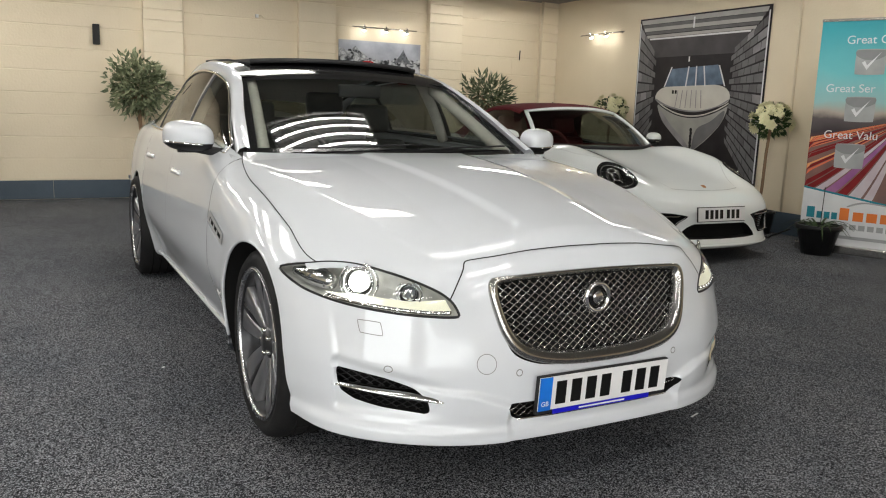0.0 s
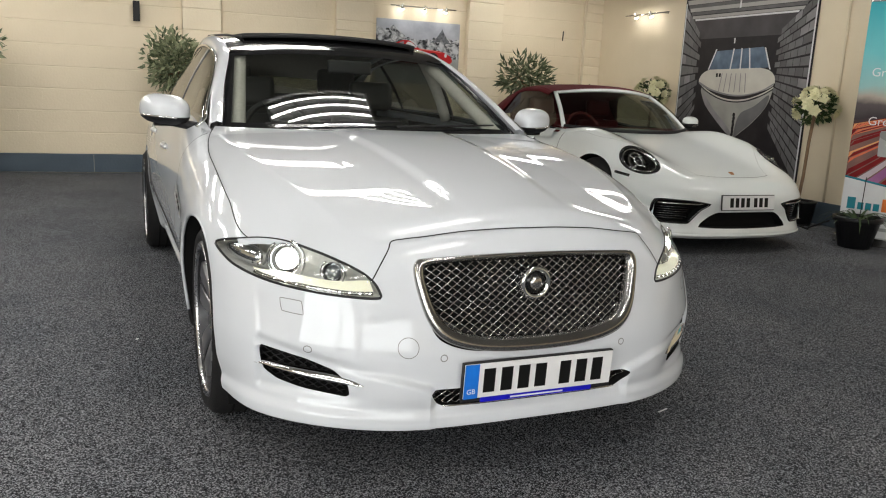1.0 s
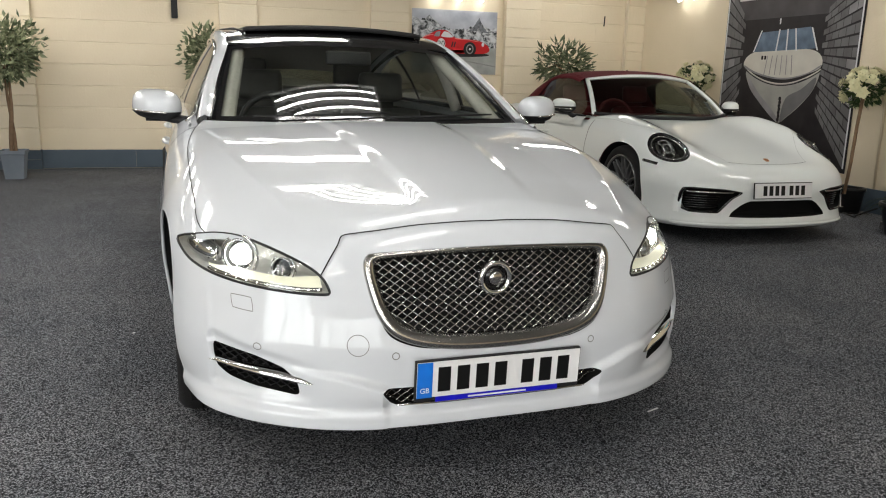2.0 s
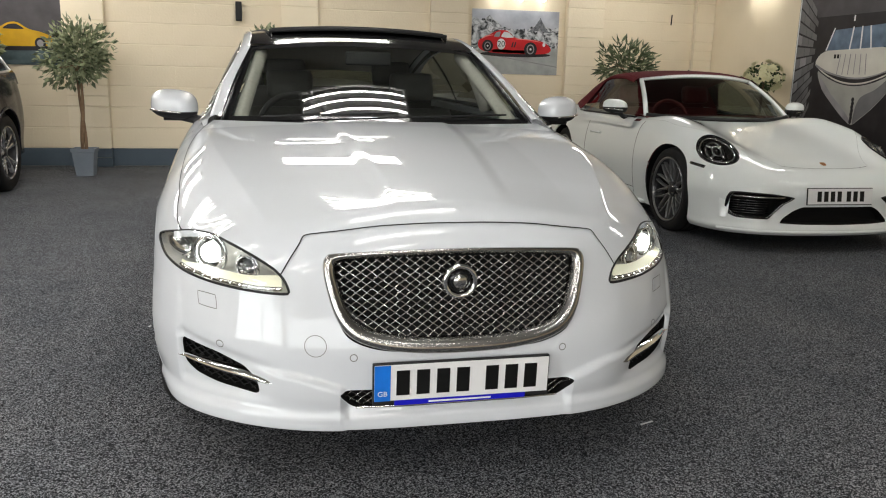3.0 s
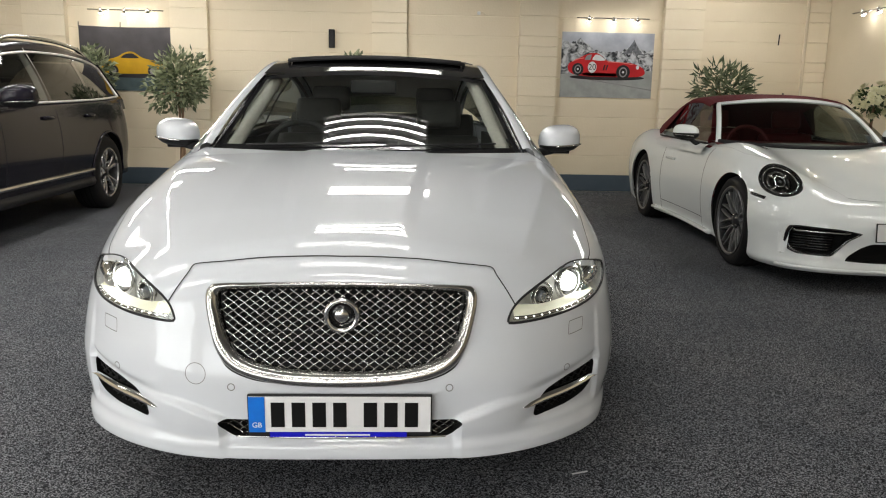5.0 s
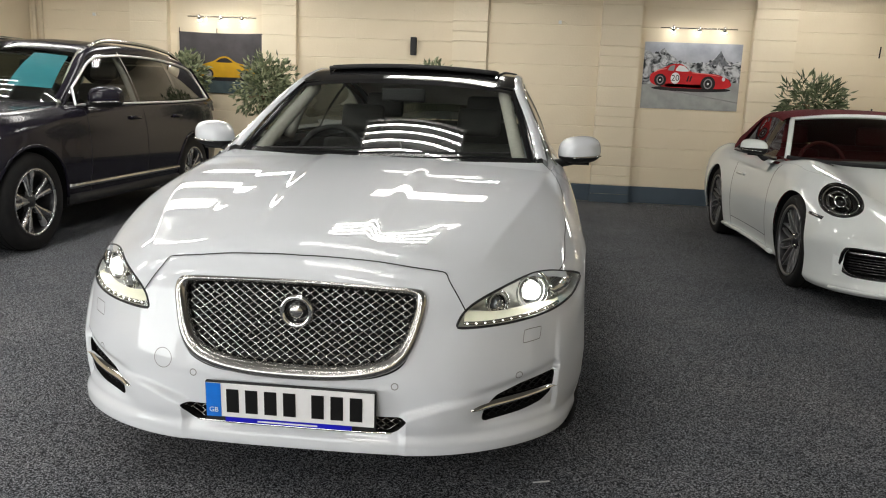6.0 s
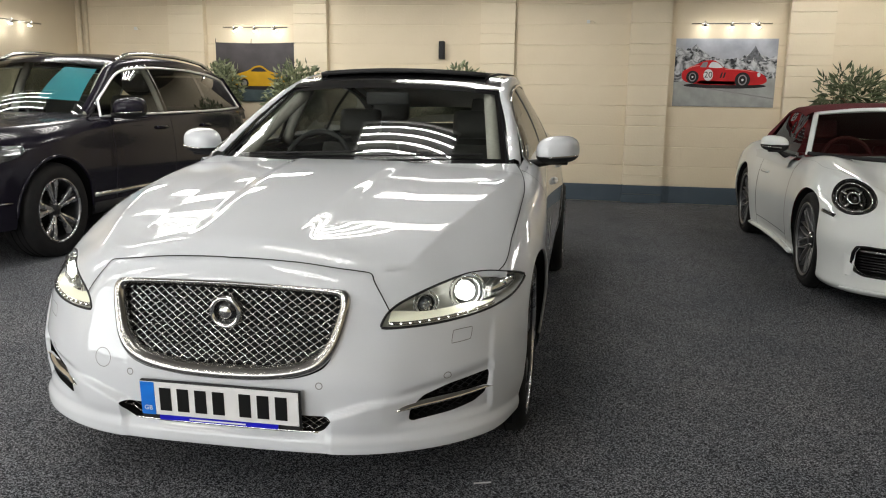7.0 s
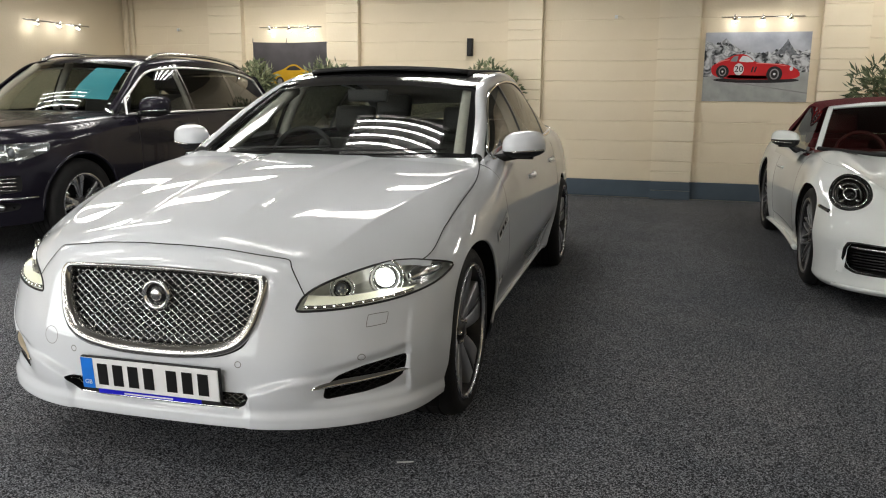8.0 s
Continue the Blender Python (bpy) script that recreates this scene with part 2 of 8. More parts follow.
def box(x0, x1, y0, y1, z0, z1, bevel=0.0):
    bm = bmesh.new()
    bmesh.ops.create_cube(bm, size=1)
    for v in bm.verts:
        v.co = Vector(((x0 + x1) / 2 + v.co.x * (x1 - x0), (y0 + y1) / 2 + v.co.y * (y1 - y0), (z0 + z1) / 2 + v.co.z * (z1 - z0)))
    if bevel:
        bmesh.ops.bevel(bm, geom=bm.edges[:], offset=bevel, segments=2, affect="EDGES", profile=0.6)
    return unbm(bm)


def unbm(bm):
    bm.verts.index_update()
    out = [tuple(v.co) for v in bm.verts], [tuple(v.index for v in f.verts) for f in bm.faces]
    bm.free()
    return out


def ball(r, c=(0, 0, 0), sx=1, sy=1, sz=1, seg=20):
    bm = bmesh.new()
    bmesh.ops.create_uvsphere(bm, u_segments=seg, v_segments=max(6, seg // 2), radius=r)
    for v in bm.verts:
        v.co = Vector((c[0] + v.co.x * sx, c[1] + v.co.y * sy, c[2] + v.co.z * sz))
    return unbm(bm)


def tube(pts, r, seg=8, closed=False, flat=1.0, ups=None):
    """A tube of radius r (a number, or one for each point) along points."""
    P = np.asarray(pts, float)
    n = len(P)
    R = np.broadcast_to(np.asarray(r, float), (n,))
    if closed:
        T = np.roll(P, -1, 0) - np.roll(P, 1, 0)
    else:
        T = np.gradient(P, axis=0)
    T /= np.linalg.norm(T, axis=1)[:, None] + 1e-12
    ref = np.array([0.0, 0.0, 1.0]) if abs(T[:, 2]).mean() < 0.8 else np.array([1.0, 0.0, 0.0])
    U = np.broadcast_to(ref, P.shape) if ups is None else np.asarray(ups, float)
    B = np.cross(T, U)
    B /= np.linalg.norm(B, axis=1)[:, None] + 1e-12
    N = np.cross(B, T)
    a = np.linspace(0, 2 * np.pi, seg, endpoint=False)
    ring = P[:, None] + R[:, None, None] * (np.cos(a)[None, :, None] * B[:, None] + flat * np.sin(a)[None, :, None] * N[:, None])
    V = [tuple(p) for p in ring.reshape(-1, 3)]
    F = []
    for i in range(n if closed else n - 1):
        k = (i + 1) % n
        for j in range(seg):
            l = (j + 1) % seg
            F.append((i * seg + j, i * seg + l, k * seg + l, k * seg + j))
    if not closed:
        F.append(tuple(reversed(range(seg))))
        F.append(tuple(range((n - 1) * seg, n * seg)))
    return V, F


def revolve(profile, seg=48):
    """Revolves (radius, height along x) round the x axis."""
    P = np.array(profile, float)
    a = np.linspace(0, 2 * np.pi, seg, endpoint=False)
    G = np.stack([np.broadcast_to(P[:, 1], (seg, len(P))), np.outer(np.cos(a), P[:, 0]), np.outer(np.sin(a), P[:, 0])], -1)
    return grid(G, wrap=True)


def spline(*pts):
    """A smooth function through (x, y) points; flat beyond the ends."""
    xs, ys = np.array([p[0] for p in pts], float), np.array([p[1] for p in pts], float)
    d = np.diff(ys) / np.diff(xs)
    m = np.empty_like(xs)
    m[0], m[-1] = d[0], d[-1]
    h = np.diff(xs)
    m[1:-1] = np.where(d[:-1] * d[1:] <= 0, 0, (d[:-1] * h[1:] + d[1:] * h[:-1]) / (h[:-1] + h[1:]))

    def f(x):
        x = np.clip(np.asarray(x, float), xs[0], xs[-1])
        i = np.clip(np.searchsorted(xs, x) - 1, 0, len(xs) - 2)
        w = xs[i + 1] - xs[i]
        t = (x - xs[i]) / w
        return (ys[i] * (1 + 2 * t) * (1 - t) ** 2 + m[i] * w * t * (1 - t) ** 2
                + ys[i + 1] * t * t * (3 - 2 * t) + m[i + 1] * w * t * t * (t - 1))
    return f


def smoothstep(a, b, x):
    t = np.clip((np.asarray(x, float) - a) / (b - a), 0, 1)
    return t * t * (3 - 2 * t)


def loop2(pts, n=96, sharp=0.0):
    """A closed smooth outline through 2D points, as n points (Catmull-Rom)."""
    P = np.array(pts, float)
    k = len(P)
    out = []
    per = np.linalg.norm(np.roll(P, -1, 0) - P, axis=1)
    counts = np.maximum(2, np.round(n * per / per.sum())).astype(int)
    for i in range(k):
        a, b, c, d = P[i - 1], P[i], P[(i + 1) % k], P[(i + 2) % k]
        for t in np.linspace(0, 1, counts[i], endpoint=False):
            q = 0.5 * (2 * b + (c - a) * t + (2 * a - 5 * b + 4 * c - d) * t * t + (3 * b - a - 3 * c + d) * t ** 3)
            out.append(q * (1 - sharp) + (b + (c - b) * t) * sharp)
    return np.array(out)


def inside(poly, p):
    """Which 2D points p lie in the polygon, and the nearest points on its outline."""
    A, B = poly, np.roll(poly, -1, 0)
    x, y = p[:, 0][:, None], p[:, 1][:, None]
    cross = ((A[:, 1] > y) != (B[:, 1] > y)) & (x < (B[:, 0] - A[:, 0]) * (y - A[:, 1]) / (B[:, 1] - A[:, 1] + 1e-12) + A[:, 0])
    ins = cross.sum(1) % 2 == 1
    ab = B - A
    t = np.clip(((p[:, None] - A) * ab).sum(-1) / ((ab ** 2).sum(-1) + 1e-12), 0, 1)
    q = A + ab * t[..., None]
    d = np.linalg.norm(p[:, None] - q, axis=-1)
    k = d.argmin(1)
    r = np.arange(len(p))
    return ins, q[r, k], d[r, k]


class Skin:
    """The outer skin of a car's lower body: a plan outline with a height profile, rounded over into a deck.
    plan: points from the front centre along one side to the rear centre. front and flank: inset over height
    at the nose and on the sides. deck(x, y): height of bonnet and boot. roll(s): width of the rounding."""

    def __init__(self, plan, front, flank, blend, deck, roll, low, mid, extra=None):
        P = np.array(plan, float)
        u = np.concatenate([[0], np.cumsum(np.linalg.norm(np.diff(P, axis=0), axis=1))])
        fx, fy = spline(*zip(u, P[:, 0])), spline(*zip(u, P[:, 1]))
        t = np.linspace(0, u[-1], 900)
        C = np.stack([fx(t), fy(t)], -1)
        for _ in range(30):
            C[1:-1] = 0.25 * C[:-2] + 0.5 * C[1:-1] + 0.25 * C[2:]
        T = np.gradient(C, axis=0)
        T /= np.linalg.norm(T, axis=1)[:, None]
        self.C, self.N = C, np.stack([T[:, 1], -T[:, 0]], -1)
        self.N[0], self.N[-1] = (0, -1), (0, 1)
        self.front, self.flank, self.blend, self.deck, self.roll = front, flank, blend, deck, roll
        self.low, self.mid, self.extra = low, mid, extra

    def f(self, d, i, x, y, z):
        w = self.blend(self.C[i, 1])
        inset = self.front(z) * (1 - w) + self.flank(z) * w
        if self.extra:
            inset = inset + self.extra(x, y, z)
        P = d + inset
        T = z - self.deck(x, y)
        k = self.roll(self.C[i, 1])
        h = np.clip(0.5 + 0.5 * (P - T) / k, 0, 1)
        return T + (P - T) * h + k * h * (1 - h)

    def near(self, x, y):
        D = (x[:, None] - self.C[:, 0]) ** 2 + (y[:, None] - self.C[:, 1]) ** 2
        i = D.argmin(1)
        return ((np.stack([x, y], -1) - self.C[i]) * self.N[i]).sum(1), i

    def value(self, x, y, z):
        x = abs(x)
        d, i = self.near(x, y)
        return self.f(d, i, x, y, z)

    def solve(self, make, a, b, n=26):
        """make(t) gives points; t = a inside, b outside."""
        for _ in range(n):
            m = 0.5 * (a + b)
            v = self.value(*make(m)) > 0
            b = np.where(v, m, b)
            a = np.where(v, a, m)
        return make(0.5 * (a + b))

    def at_front(self, x, z, rear=False):
        x, z = np.atleast_1d(np.asarray(x, float)), np.atleast_1d(np.asarray(z, float))
        far = self.C[-1, 1]
        a = np.full(x.shape, far - 1.0 if rear else 1.0)
        b = np.full(x.shape, far + 0.5 if rear else -0.5)
        return np.stack(self.solve(lambda t: (x, t, z), a, b), -1)

    def at_side(self, y, z, sign=1):
        y, z = np.atleast_1d(np.asarray(y, float)), np.atleast_1d(np.asarray(z, float))
        return np.stack(self.solve(lambda t: (sign * t, y, z), np.full(y.shape, 0.2), np.full(y.shape, 1.4)), -1)

    def at_top(self, x, y):
        x, y = np.atleast_1d(np.asarray(x, float)), np.atleast_1d(np.asarray(y, float))
        return np.stack(self.solve(lambda t: (x, y, t), np.full(x.shape, 0.25), np.full(x.shape, 1.4)), -1)

    def normal(self, P):
        e = 0.004
        x, y, z = P[:, 0], P[:, 1], P[:, 2]
        g = np.stack([self.value(x + e, y, z) - self.value(x - e, y, z), self.value(x, y + e, z) - self.value(x, y - e, z),
                      self.value(x, y, z + e) - self.value(x, y, z - e)], -1)
        return g / (np.linalg.norm(g, axis=1)[:, None] + 1e-12)

    def sheet(self, ia, ib, ni, nlow, nup, steep=72, reach=0.24):
        """Grid of points on one side between outline samples ia and ib, from the sill up and over."""
        ii = np.round(np.linspace(ia, ib, ni)).astype(int)
        v = np.concatenate([np.linspace(-1, 0, nlow, endpoint=False), np.linspace(0, 1, nup)])
        I, V = np.meshgrid(ii, v, indexing="ij")
        I, V = I.ravel(), V.ravel()
        lo, mi = self.low(self.C[I, 1]), self.mid(self.C[I, 1])
        z0 = np.where(V < 0, mi + V * (mi - lo), mi)
        ang = np.where(V > 0, V, 0) * radians(steep)
        hx = self.C[I] - reach * self.N[I]

        def make(t):
            p = hx + self.N[I] * (t * np.cos(ang))[:, None]
            return p[:, 0], p[:, 1], z0 + t * np.sin(ang)
        a, b = np.zeros(len(I)), np.full(len(I), reach + 0.55)
        for _ in range(26):
            m = 0.5 * (a + b)
            x, y, z = make(m)
            val = self.f(m * np.cos(ang) - reach, I, x, y, z) > 0
            b = np.where(val, m, b)
            a = np.where(val, a, m)
        return np.stack(make(0.5 * (a + b)), -1).reshape(len(ii), len(v), 3)

    def index(self, y):
        """The outline sample on the flank at y."""
        mid = len(self.C) // 2
        return int(abs(self.C[:, 1] - y).argmin()) if y < self.C[mid, 1] else int(mid + abs(self.C[mid:, 1] - y).argmin())


def cut(vf, axes, poly, snap, project, keep=None):
    """Cuts an opening with a clean edge: poly in the two coordinates axes; project maps 2D points back to the skin."""
    V, F = np.array(vf[0]), np.array(vf[1])
    ok = np.ones(len(V), bool) if keep is None else keep(V)
    lo, hi = poly.min(0) - 0.05, poly.max(0) + 0.05
    p = axes(V) if callable(axes) else V[:, axes]
    ok &= ((p > lo) & (p < hi)).all(1)
    idx = np.nonzero(ok)[0]
    if len(idx) == 0:
        return vf
    ins, q, d = inside(poly, p[idx])
    near = d < snap
    V[idx[near]] = project(q[near])
    c = V[F].mean(1)
    okf = ok[F].all(1)
    fi = np.nonzero(okf)[0]
    ins, _, _ = inside(poly, axes(c[fi]) if callable(axes) else c[fi][:, axes])
    dead = set(fi[ins].tolist())
    a = V[F]
    area = np.linalg.norm(np.cross(a[:, 2] - a[:, 0], a[:, 3] - a[:, 1]), axis=1)
    F2 = [tuple(f) for k, f in enumerate(F.tolist()) if k not in dead and area[k] > 1e-7]
    return [tuple(v) for v in V], F2


def ribbon(skin, P, width, lift=0.0008, normals=None, closed=False):
    """A narrow strip lying on the skin along points P."""
    P = np.asarray(P, float)
    N = skin.normal(P) if normals is None else normals
    T = np.gradient(P, axis=0) if not closed else np.roll(P, -1, 0) - np.roll(P, 1, 0)
    B = np.cross(N, T)
    B /= np.linalg.norm(B, axis=1)[:, None] + 1e-12
    w = 0.5 * width
    G = np.stack([P + B * w + N * lift, P - B * w + N * lift], 1)
    return grid(G, wrap=closed)


def fill(loop, centre=None, rings=1, bulge=None):
    """A fan with rings that fills a closed 3D loop."""
    L = np.asarray(loop, float)
    c = L.mean(0) if centre is None else np.asarray(centre, float)
    G = np.stack([L * (1 - k / rings) + c * (k / rings) for k in range(rings)], 1)
    if bulge is not None:
        G = bulge(G)
    V, F = grid(G, wrap=True)
    n = len(L)
    V = V + [tuple(c)]
    F = F + [((i * rings) + rings - 1, ((i + 1) % n) * rings + rings - 1, len(V) - 1) for i in range(n)]
    return V, F


def revolve_at(r, x, y, z):
    """A small domed stud facing +x."""
    V, F = revolve([(r, x - 0.02), (r, x), (r * 0.7, x + 0.004), (0.0, x + 0.005)], 10)
    return [(px, py + y, pz + z) for px, py, pz in V], F


def wheel(parent, x, y, z, radius, rim, width, sign, style, mats):
    """A wheel: tyre, rim barrel, spokes, hub cap; sign: +1 faces +x."""
    w = thing_part("wheel", parent, pose(x, y, z, 0, 0, 0 if sign > 0 else 180))
    h = width / 2
    part("tyre", revolve([(rim - 0.01, -h + 0.01), (rim + 0.01, -h), (radius - 0.035, -h - 0.008), (radius - 0.008, -h + 0.015),
                          (radius, -h + 0.04), (radius, h - 0.04), (radius - 0.008, h - 0.015), (radius - 0.035, h + 0.006),
                          (rim + 0.016, h), (rim + 0.004, h - 0.004), (rim - 0.01, h - 0.012)], 64), M["rubber"], w)
    grooves = [tube([(px, radius * math.cos(a) * 1.0005, radius * math.sin(a) * 1.0005) for a in np.linspace(0, 2 * math.pi, 64, endpoint=False)], 0.004, 5, True)
               for px in (-0.05, 0.0, 0.05)]
    part("tread", join(*grooves), M["void"], w)
    part("rim", revolve([(rim + 0.006, h - 0.004), (rim + 0.002, h + 0.002), (rim - 0.008, h - 0.001), (rim - 0.016, h - 0.014), (rim - 0.022, h - 0.05),
                         (rim - 0.03, -h + 0.02), (0.02, -h + 0.02)], 64), mats[1], w)
    lip = revolve([(rim + 0.002, h - 0.002), (rim + 0.001, h + 0.004), (rim - 0.012, h + 0.001), (rim - 0.014, h - 0.008)], 64)
    part("rim_lip", lip, mats[0], w)
    disc = revolve([(0.0, -0.03), (rim * 0.72, -0.03), (rim * 0.72, -0.045), (0.0, -0.045)], 40)
    part("brake_disc", disc, M["satin"], w)
    front = h - 0.012

    def blade(a0, a1, w0, w1, r0, r1, dip):
        """A spoke from the hub to the rim with a raised face."""
        G = []
        for t in np.linspace(0, 1, 7):
            r = r0 + (r1 - r0) * t
            a = a0 + (a1 - a0) * t
            ww = w0 + (w1 - w0) * t
            px = front - dip * (1 - t) ** 1.5 - 0.004
            c = np.array([0, math.cos(a), math.sin(a)])
            s = np.array([0, -math.sin(a), math.cos(a)])
            o = c * r
            G.append([o - s * ww + np.array([px - 0.03, 0, 0]), o - s * ww * 0.9 + np.array([px - 0.004, 0, 0]), o - s * ww * 0.7 + np.array([px, 0, 0]),
                      o + s * ww * 0.7 + np.array([px, 0, 0]), o + s * ww * 0.9 + np.array([px - 0.004, 0, 0]), o + s * ww + np.array([px - 0.03, 0, 0])])
        return grid(np.array(G), flip=False)
    if style == "five":
        for k in range(5):
            a = 2 * math.pi * k / 5 + 0.3
            for sgn in (-1, 1):
                part("spoke", blade(a + sgn * 0.30, a + sgn * 0.205, 0.017, 0.050, 0.05, rim - 0.006, 0.03), M["rim_smoke"], w)
            part("spoke_web", blade(a, a, 0.020, 0.012, 0.05, rim * 0.94, 0.045), mats[1], w)
    elif style == "mesh":
        for k in range(10):
            a = 2 * math.pi * k / 10
            part("spoke", blade(a, a + 0.24, 0.009, 0.0065, 0.05, rim - 0.006, 0.035), mats[0], w)
            part("spoke", blade(a, a - 0.24, 0.009, 0.0065, 0.05, rim - 0.006, 0.035), mats[0], w)
    else:
        for k in range(5):
            a = 2 * math.pi * k / 5 + 0.5
            for sgn in (-1, 1):
                part("spoke", blade(a + sgn * 0.12, a + sgn * 0.215, 0.013, 0.027, 0.05, rim - 0.006, 0.02), mats[0], w)
            part("spoke_web", blade(a, a, 0.018, 0.010, 0.05, rim * 0.9, 0.035), mats[1], w)
    for k in range(5):
        a = 2 * math.pi * k / 5 + 0.6
        part("wheel_bolt", revolve_at(0.010, front - 0.018, 0.045 * math.cos(a), 0.045 * math.sin(a)), M["satin"], w)
    part("hub_cap", revolve([(0.0, front - 0.012), (0.03, front - 0.013), (0.038, front - 0.02), (0.062, front - 0.034), (0.068, front - 0.06)], 28), mats[1], w)
    return w


def thing_part(name, parent, m):
    """An empty part that carries sub-parts."""
    e = new(name)
    e.empty_display_size = 0.05
    e.parent = parent
    e.matrix_basis = m
    return e


def mirror_unit(parent, sign, cx, cy, cz, foot, white, size=(0.19, 0.15, 0.13), split=-0.22):
    """A door mirror: painted shell, black underside and foot, reflecting face, lamp strip."""
    e = thing_part("door_mirror", parent, pose(cx * sign, cy, cz))
    a, b, c = size
    # shell: blunt ellipsoid, flat at the rear
    U, W = 28, 16
    G = np.zeros((U, W, 3))
    for i in range(U):
        th = 2 * math.pi * i / U
        for j in range(W):
            ph = math.pi / 2 * j / (W - 1)
            n = 2.8
            ct, st = math.cos(th), math.sin(th)
            sup = (abs(ct) ** n + abs(st) ** n) ** (-1 / n)
            r = math.sin(ph) ** 0.75
            px = a / 2 * sup * ct * r
            pz = b / 2 * sup * st * r
            py = -c * (math.cos(ph) ** 0.9)
            px *= 1 - 0.10 * (pz / b)
            G[i, j] = (sign * px, py + 0.25 * px, pz + 0.06 * px)
    V, F = grid(G, wrap=True, flip=sign < 0)
    zp = b * split
    V = [(p[0], p[1], zp if abs(p[2] - zp) < b * 0.055 else p[2]) for p in V]
    bot = [f for f in F if max(V[i][2] for i in f) <= zp + 1e-6]
    low = set(bot)
    top = [f for f in F if f not in low]
    part("mirror_shell", (V, top), white, e)
    part("mirror_base", (V, bot), M["trim"], e)
    face = [V[i * W + W - 1] for i in range(U)]
    part("mirror_glass", fill(np.array(face) * np.array([0.96, 1, 0.94]) + np.array([0, -0.004, 0])), M["chrome"], e)
    strip = [(sign * t * a * 0.5, -c * 0.98 * math.sqrt(max(0, 1 - (t * 0.93) ** 2)) + 0.25 * t * a * 0.5 - 0.004, -b * 0.22 + 0.03 * t * a) for t in np.linspace(-0.35, 0.95, 12)]
    part("indicator_strip", tube(strip, 0.006, 6, flat=0.8), M["chrome"], e)
    fx, fy, fz = foot
    part("mirror_arm", tube([(sign * (fx - cx), fy - cy, fz - cz), (sign * (fx - cx) * 0.6, (fy - cy) * 0.6, (fz - cz) * 0.7 - 0.01), (sign * -0.03, -0.02, -b * 0.42), (sign * 0.05, -0.03, -b * 0.44)],
                            [0.035, 0.03, 0.026, 0.02], 10, flat=0.7), M["trim"], e)
    return e

# ---- the room ----
X0, X1, Y0, Y1, H = -6.3, 5.6, -7.5, 8.45, 2.85
PIERS = [(-4.80, -4.27), (-2.95, -2.48), (-0.38, 0.07), (1.53, 2.03), (3.42, 3.94), (5.32, 5.6)]
PIER_Y = 8.35

floor = alone("floor", box(X0 - 0.2, X1 + 0.2, Y0 - 0.2, Y1 + 0.2, -0.15, 0.0), M["carpet"], "charcoal flecked loop-pile carpet floor", "floor", "structure")
ceiling = alone("ceiling", box(X0 - 0.2, X1 + 0.2, Y0 - 0.2, Y1 + 0.2, H, H + 0.15), M["ceiling"], "pale mineral tile ceiling", "ceiling", "structure")
wall_north = alone("wall_north", box(X0 - 0.2, X1 + 0.2, Y1 + 0.006, Y1 + 0.2, 0, H), M["wall"], "cream painted blockwork wall with blue-grey base", "wall", "structure")
wall_east = alone("wall_east", box(X1 + 0.006, X1 + 0.2, Y0, Y1, 0, H), M["wall"], "cream painted wall with blue-grey base", "wall", "structure")
# windows behind the viewer, unseen: openings added in the south and west walls to bring in light
WIN_S, WIN_W, WIN_Z = (-5.9, -0.6), (-6.9, -2.2), (0.25, 2.55)


def wall_with_window(name, along, across, lo, hi, win, label):
    pieces = [(lo, win[0], 0, H), (win[1], hi, 0, H), (win[0], win[1], 0, WIN_Z[0]), (win[0], win[1], WIN_Z[1], H)]
    vf = join(*[box(a, b, across[0], across[1], z0, z1) if along == "x" else box(across[0], across[1], a, b, z0, z1) for a, b, z0, z1 in pieces])
    return alone(name, vf, M["wall"], label, "wall", "structure")


wall_west = wall_with_window("wall_west", "y", (X0 - 0.2, X0 - 0.006), Y0, Y1, WIN_W, "cream painted wall with an added window")
wall_south = wall_with_window("wall_south", "x", (Y0 - 0.2, Y0), X0, X1, WIN_S, "cream painted wall with an added window")


def fill_window(name, m, w, power):
    e = thing(name, m, "white-framed window added out of view for light", "window", "", "structure")
    h = WIN_Z[1] - WIN_Z[0]
    for x0, x1, z0, z1 in ((0, w, 0, 0.05), (0, w, h - 0.05, h), (0, 0.05, 0.05, h - 0.05), (w - 0.05, w, 0.05, h - 0.05), (w / 3 - 0.025, w / 3 + 0.025, 0.05, h - 0.05), (2 * w / 3 - 0.025, 2 * w / 3 + 0.025, 0.05, h - 0.05)):
        part("window_frame", box(x0, x1, -0.03, 0.03, z0, z1, 0.004), M["white_metal"], e, smooth=False)
    for k in range(3):
        o = part("pane", box(w / 3 * k + 0.03, w / 3 * (k + 1) - 0.03, -0.004, 0.004, 0.04, h - 0.04), M["clear"], e, smooth=False)
        o.visible_shadow = False
    # area lamp added as fill for the car fronts and the floor
    lamp = bpy.data.lights.new("fill_light", "AREA")
    lamp.shape, lamp.size, lamp.size_y = "RECTANGLE", w - 0.1, h - 0.1
    lamp.energy, lamp.color = power * w * h, (1.0, 0.99, 0.97)
    lo = new("fill_light", lamp)
    lo.matrix_basis = m @ pose(w / 2, 0.10, h / 2, -90, 0, 0)
    return e


fill_window("fill_window_1", pose(WIN_S[1], Y0 - 0.08, WIN_Z[0], 0, 0, 180) @ pose(0, 0, 0), WIN_S[1] - WIN_S[0], WINDOW_FILL)
fill_window("fill_window_2", pose(X0 - 0.08, WIN_W[0], WIN_Z[0], 0, 0, 90), WIN_W[1] - WIN_W[0], WINDOW_FILL * 1.4)

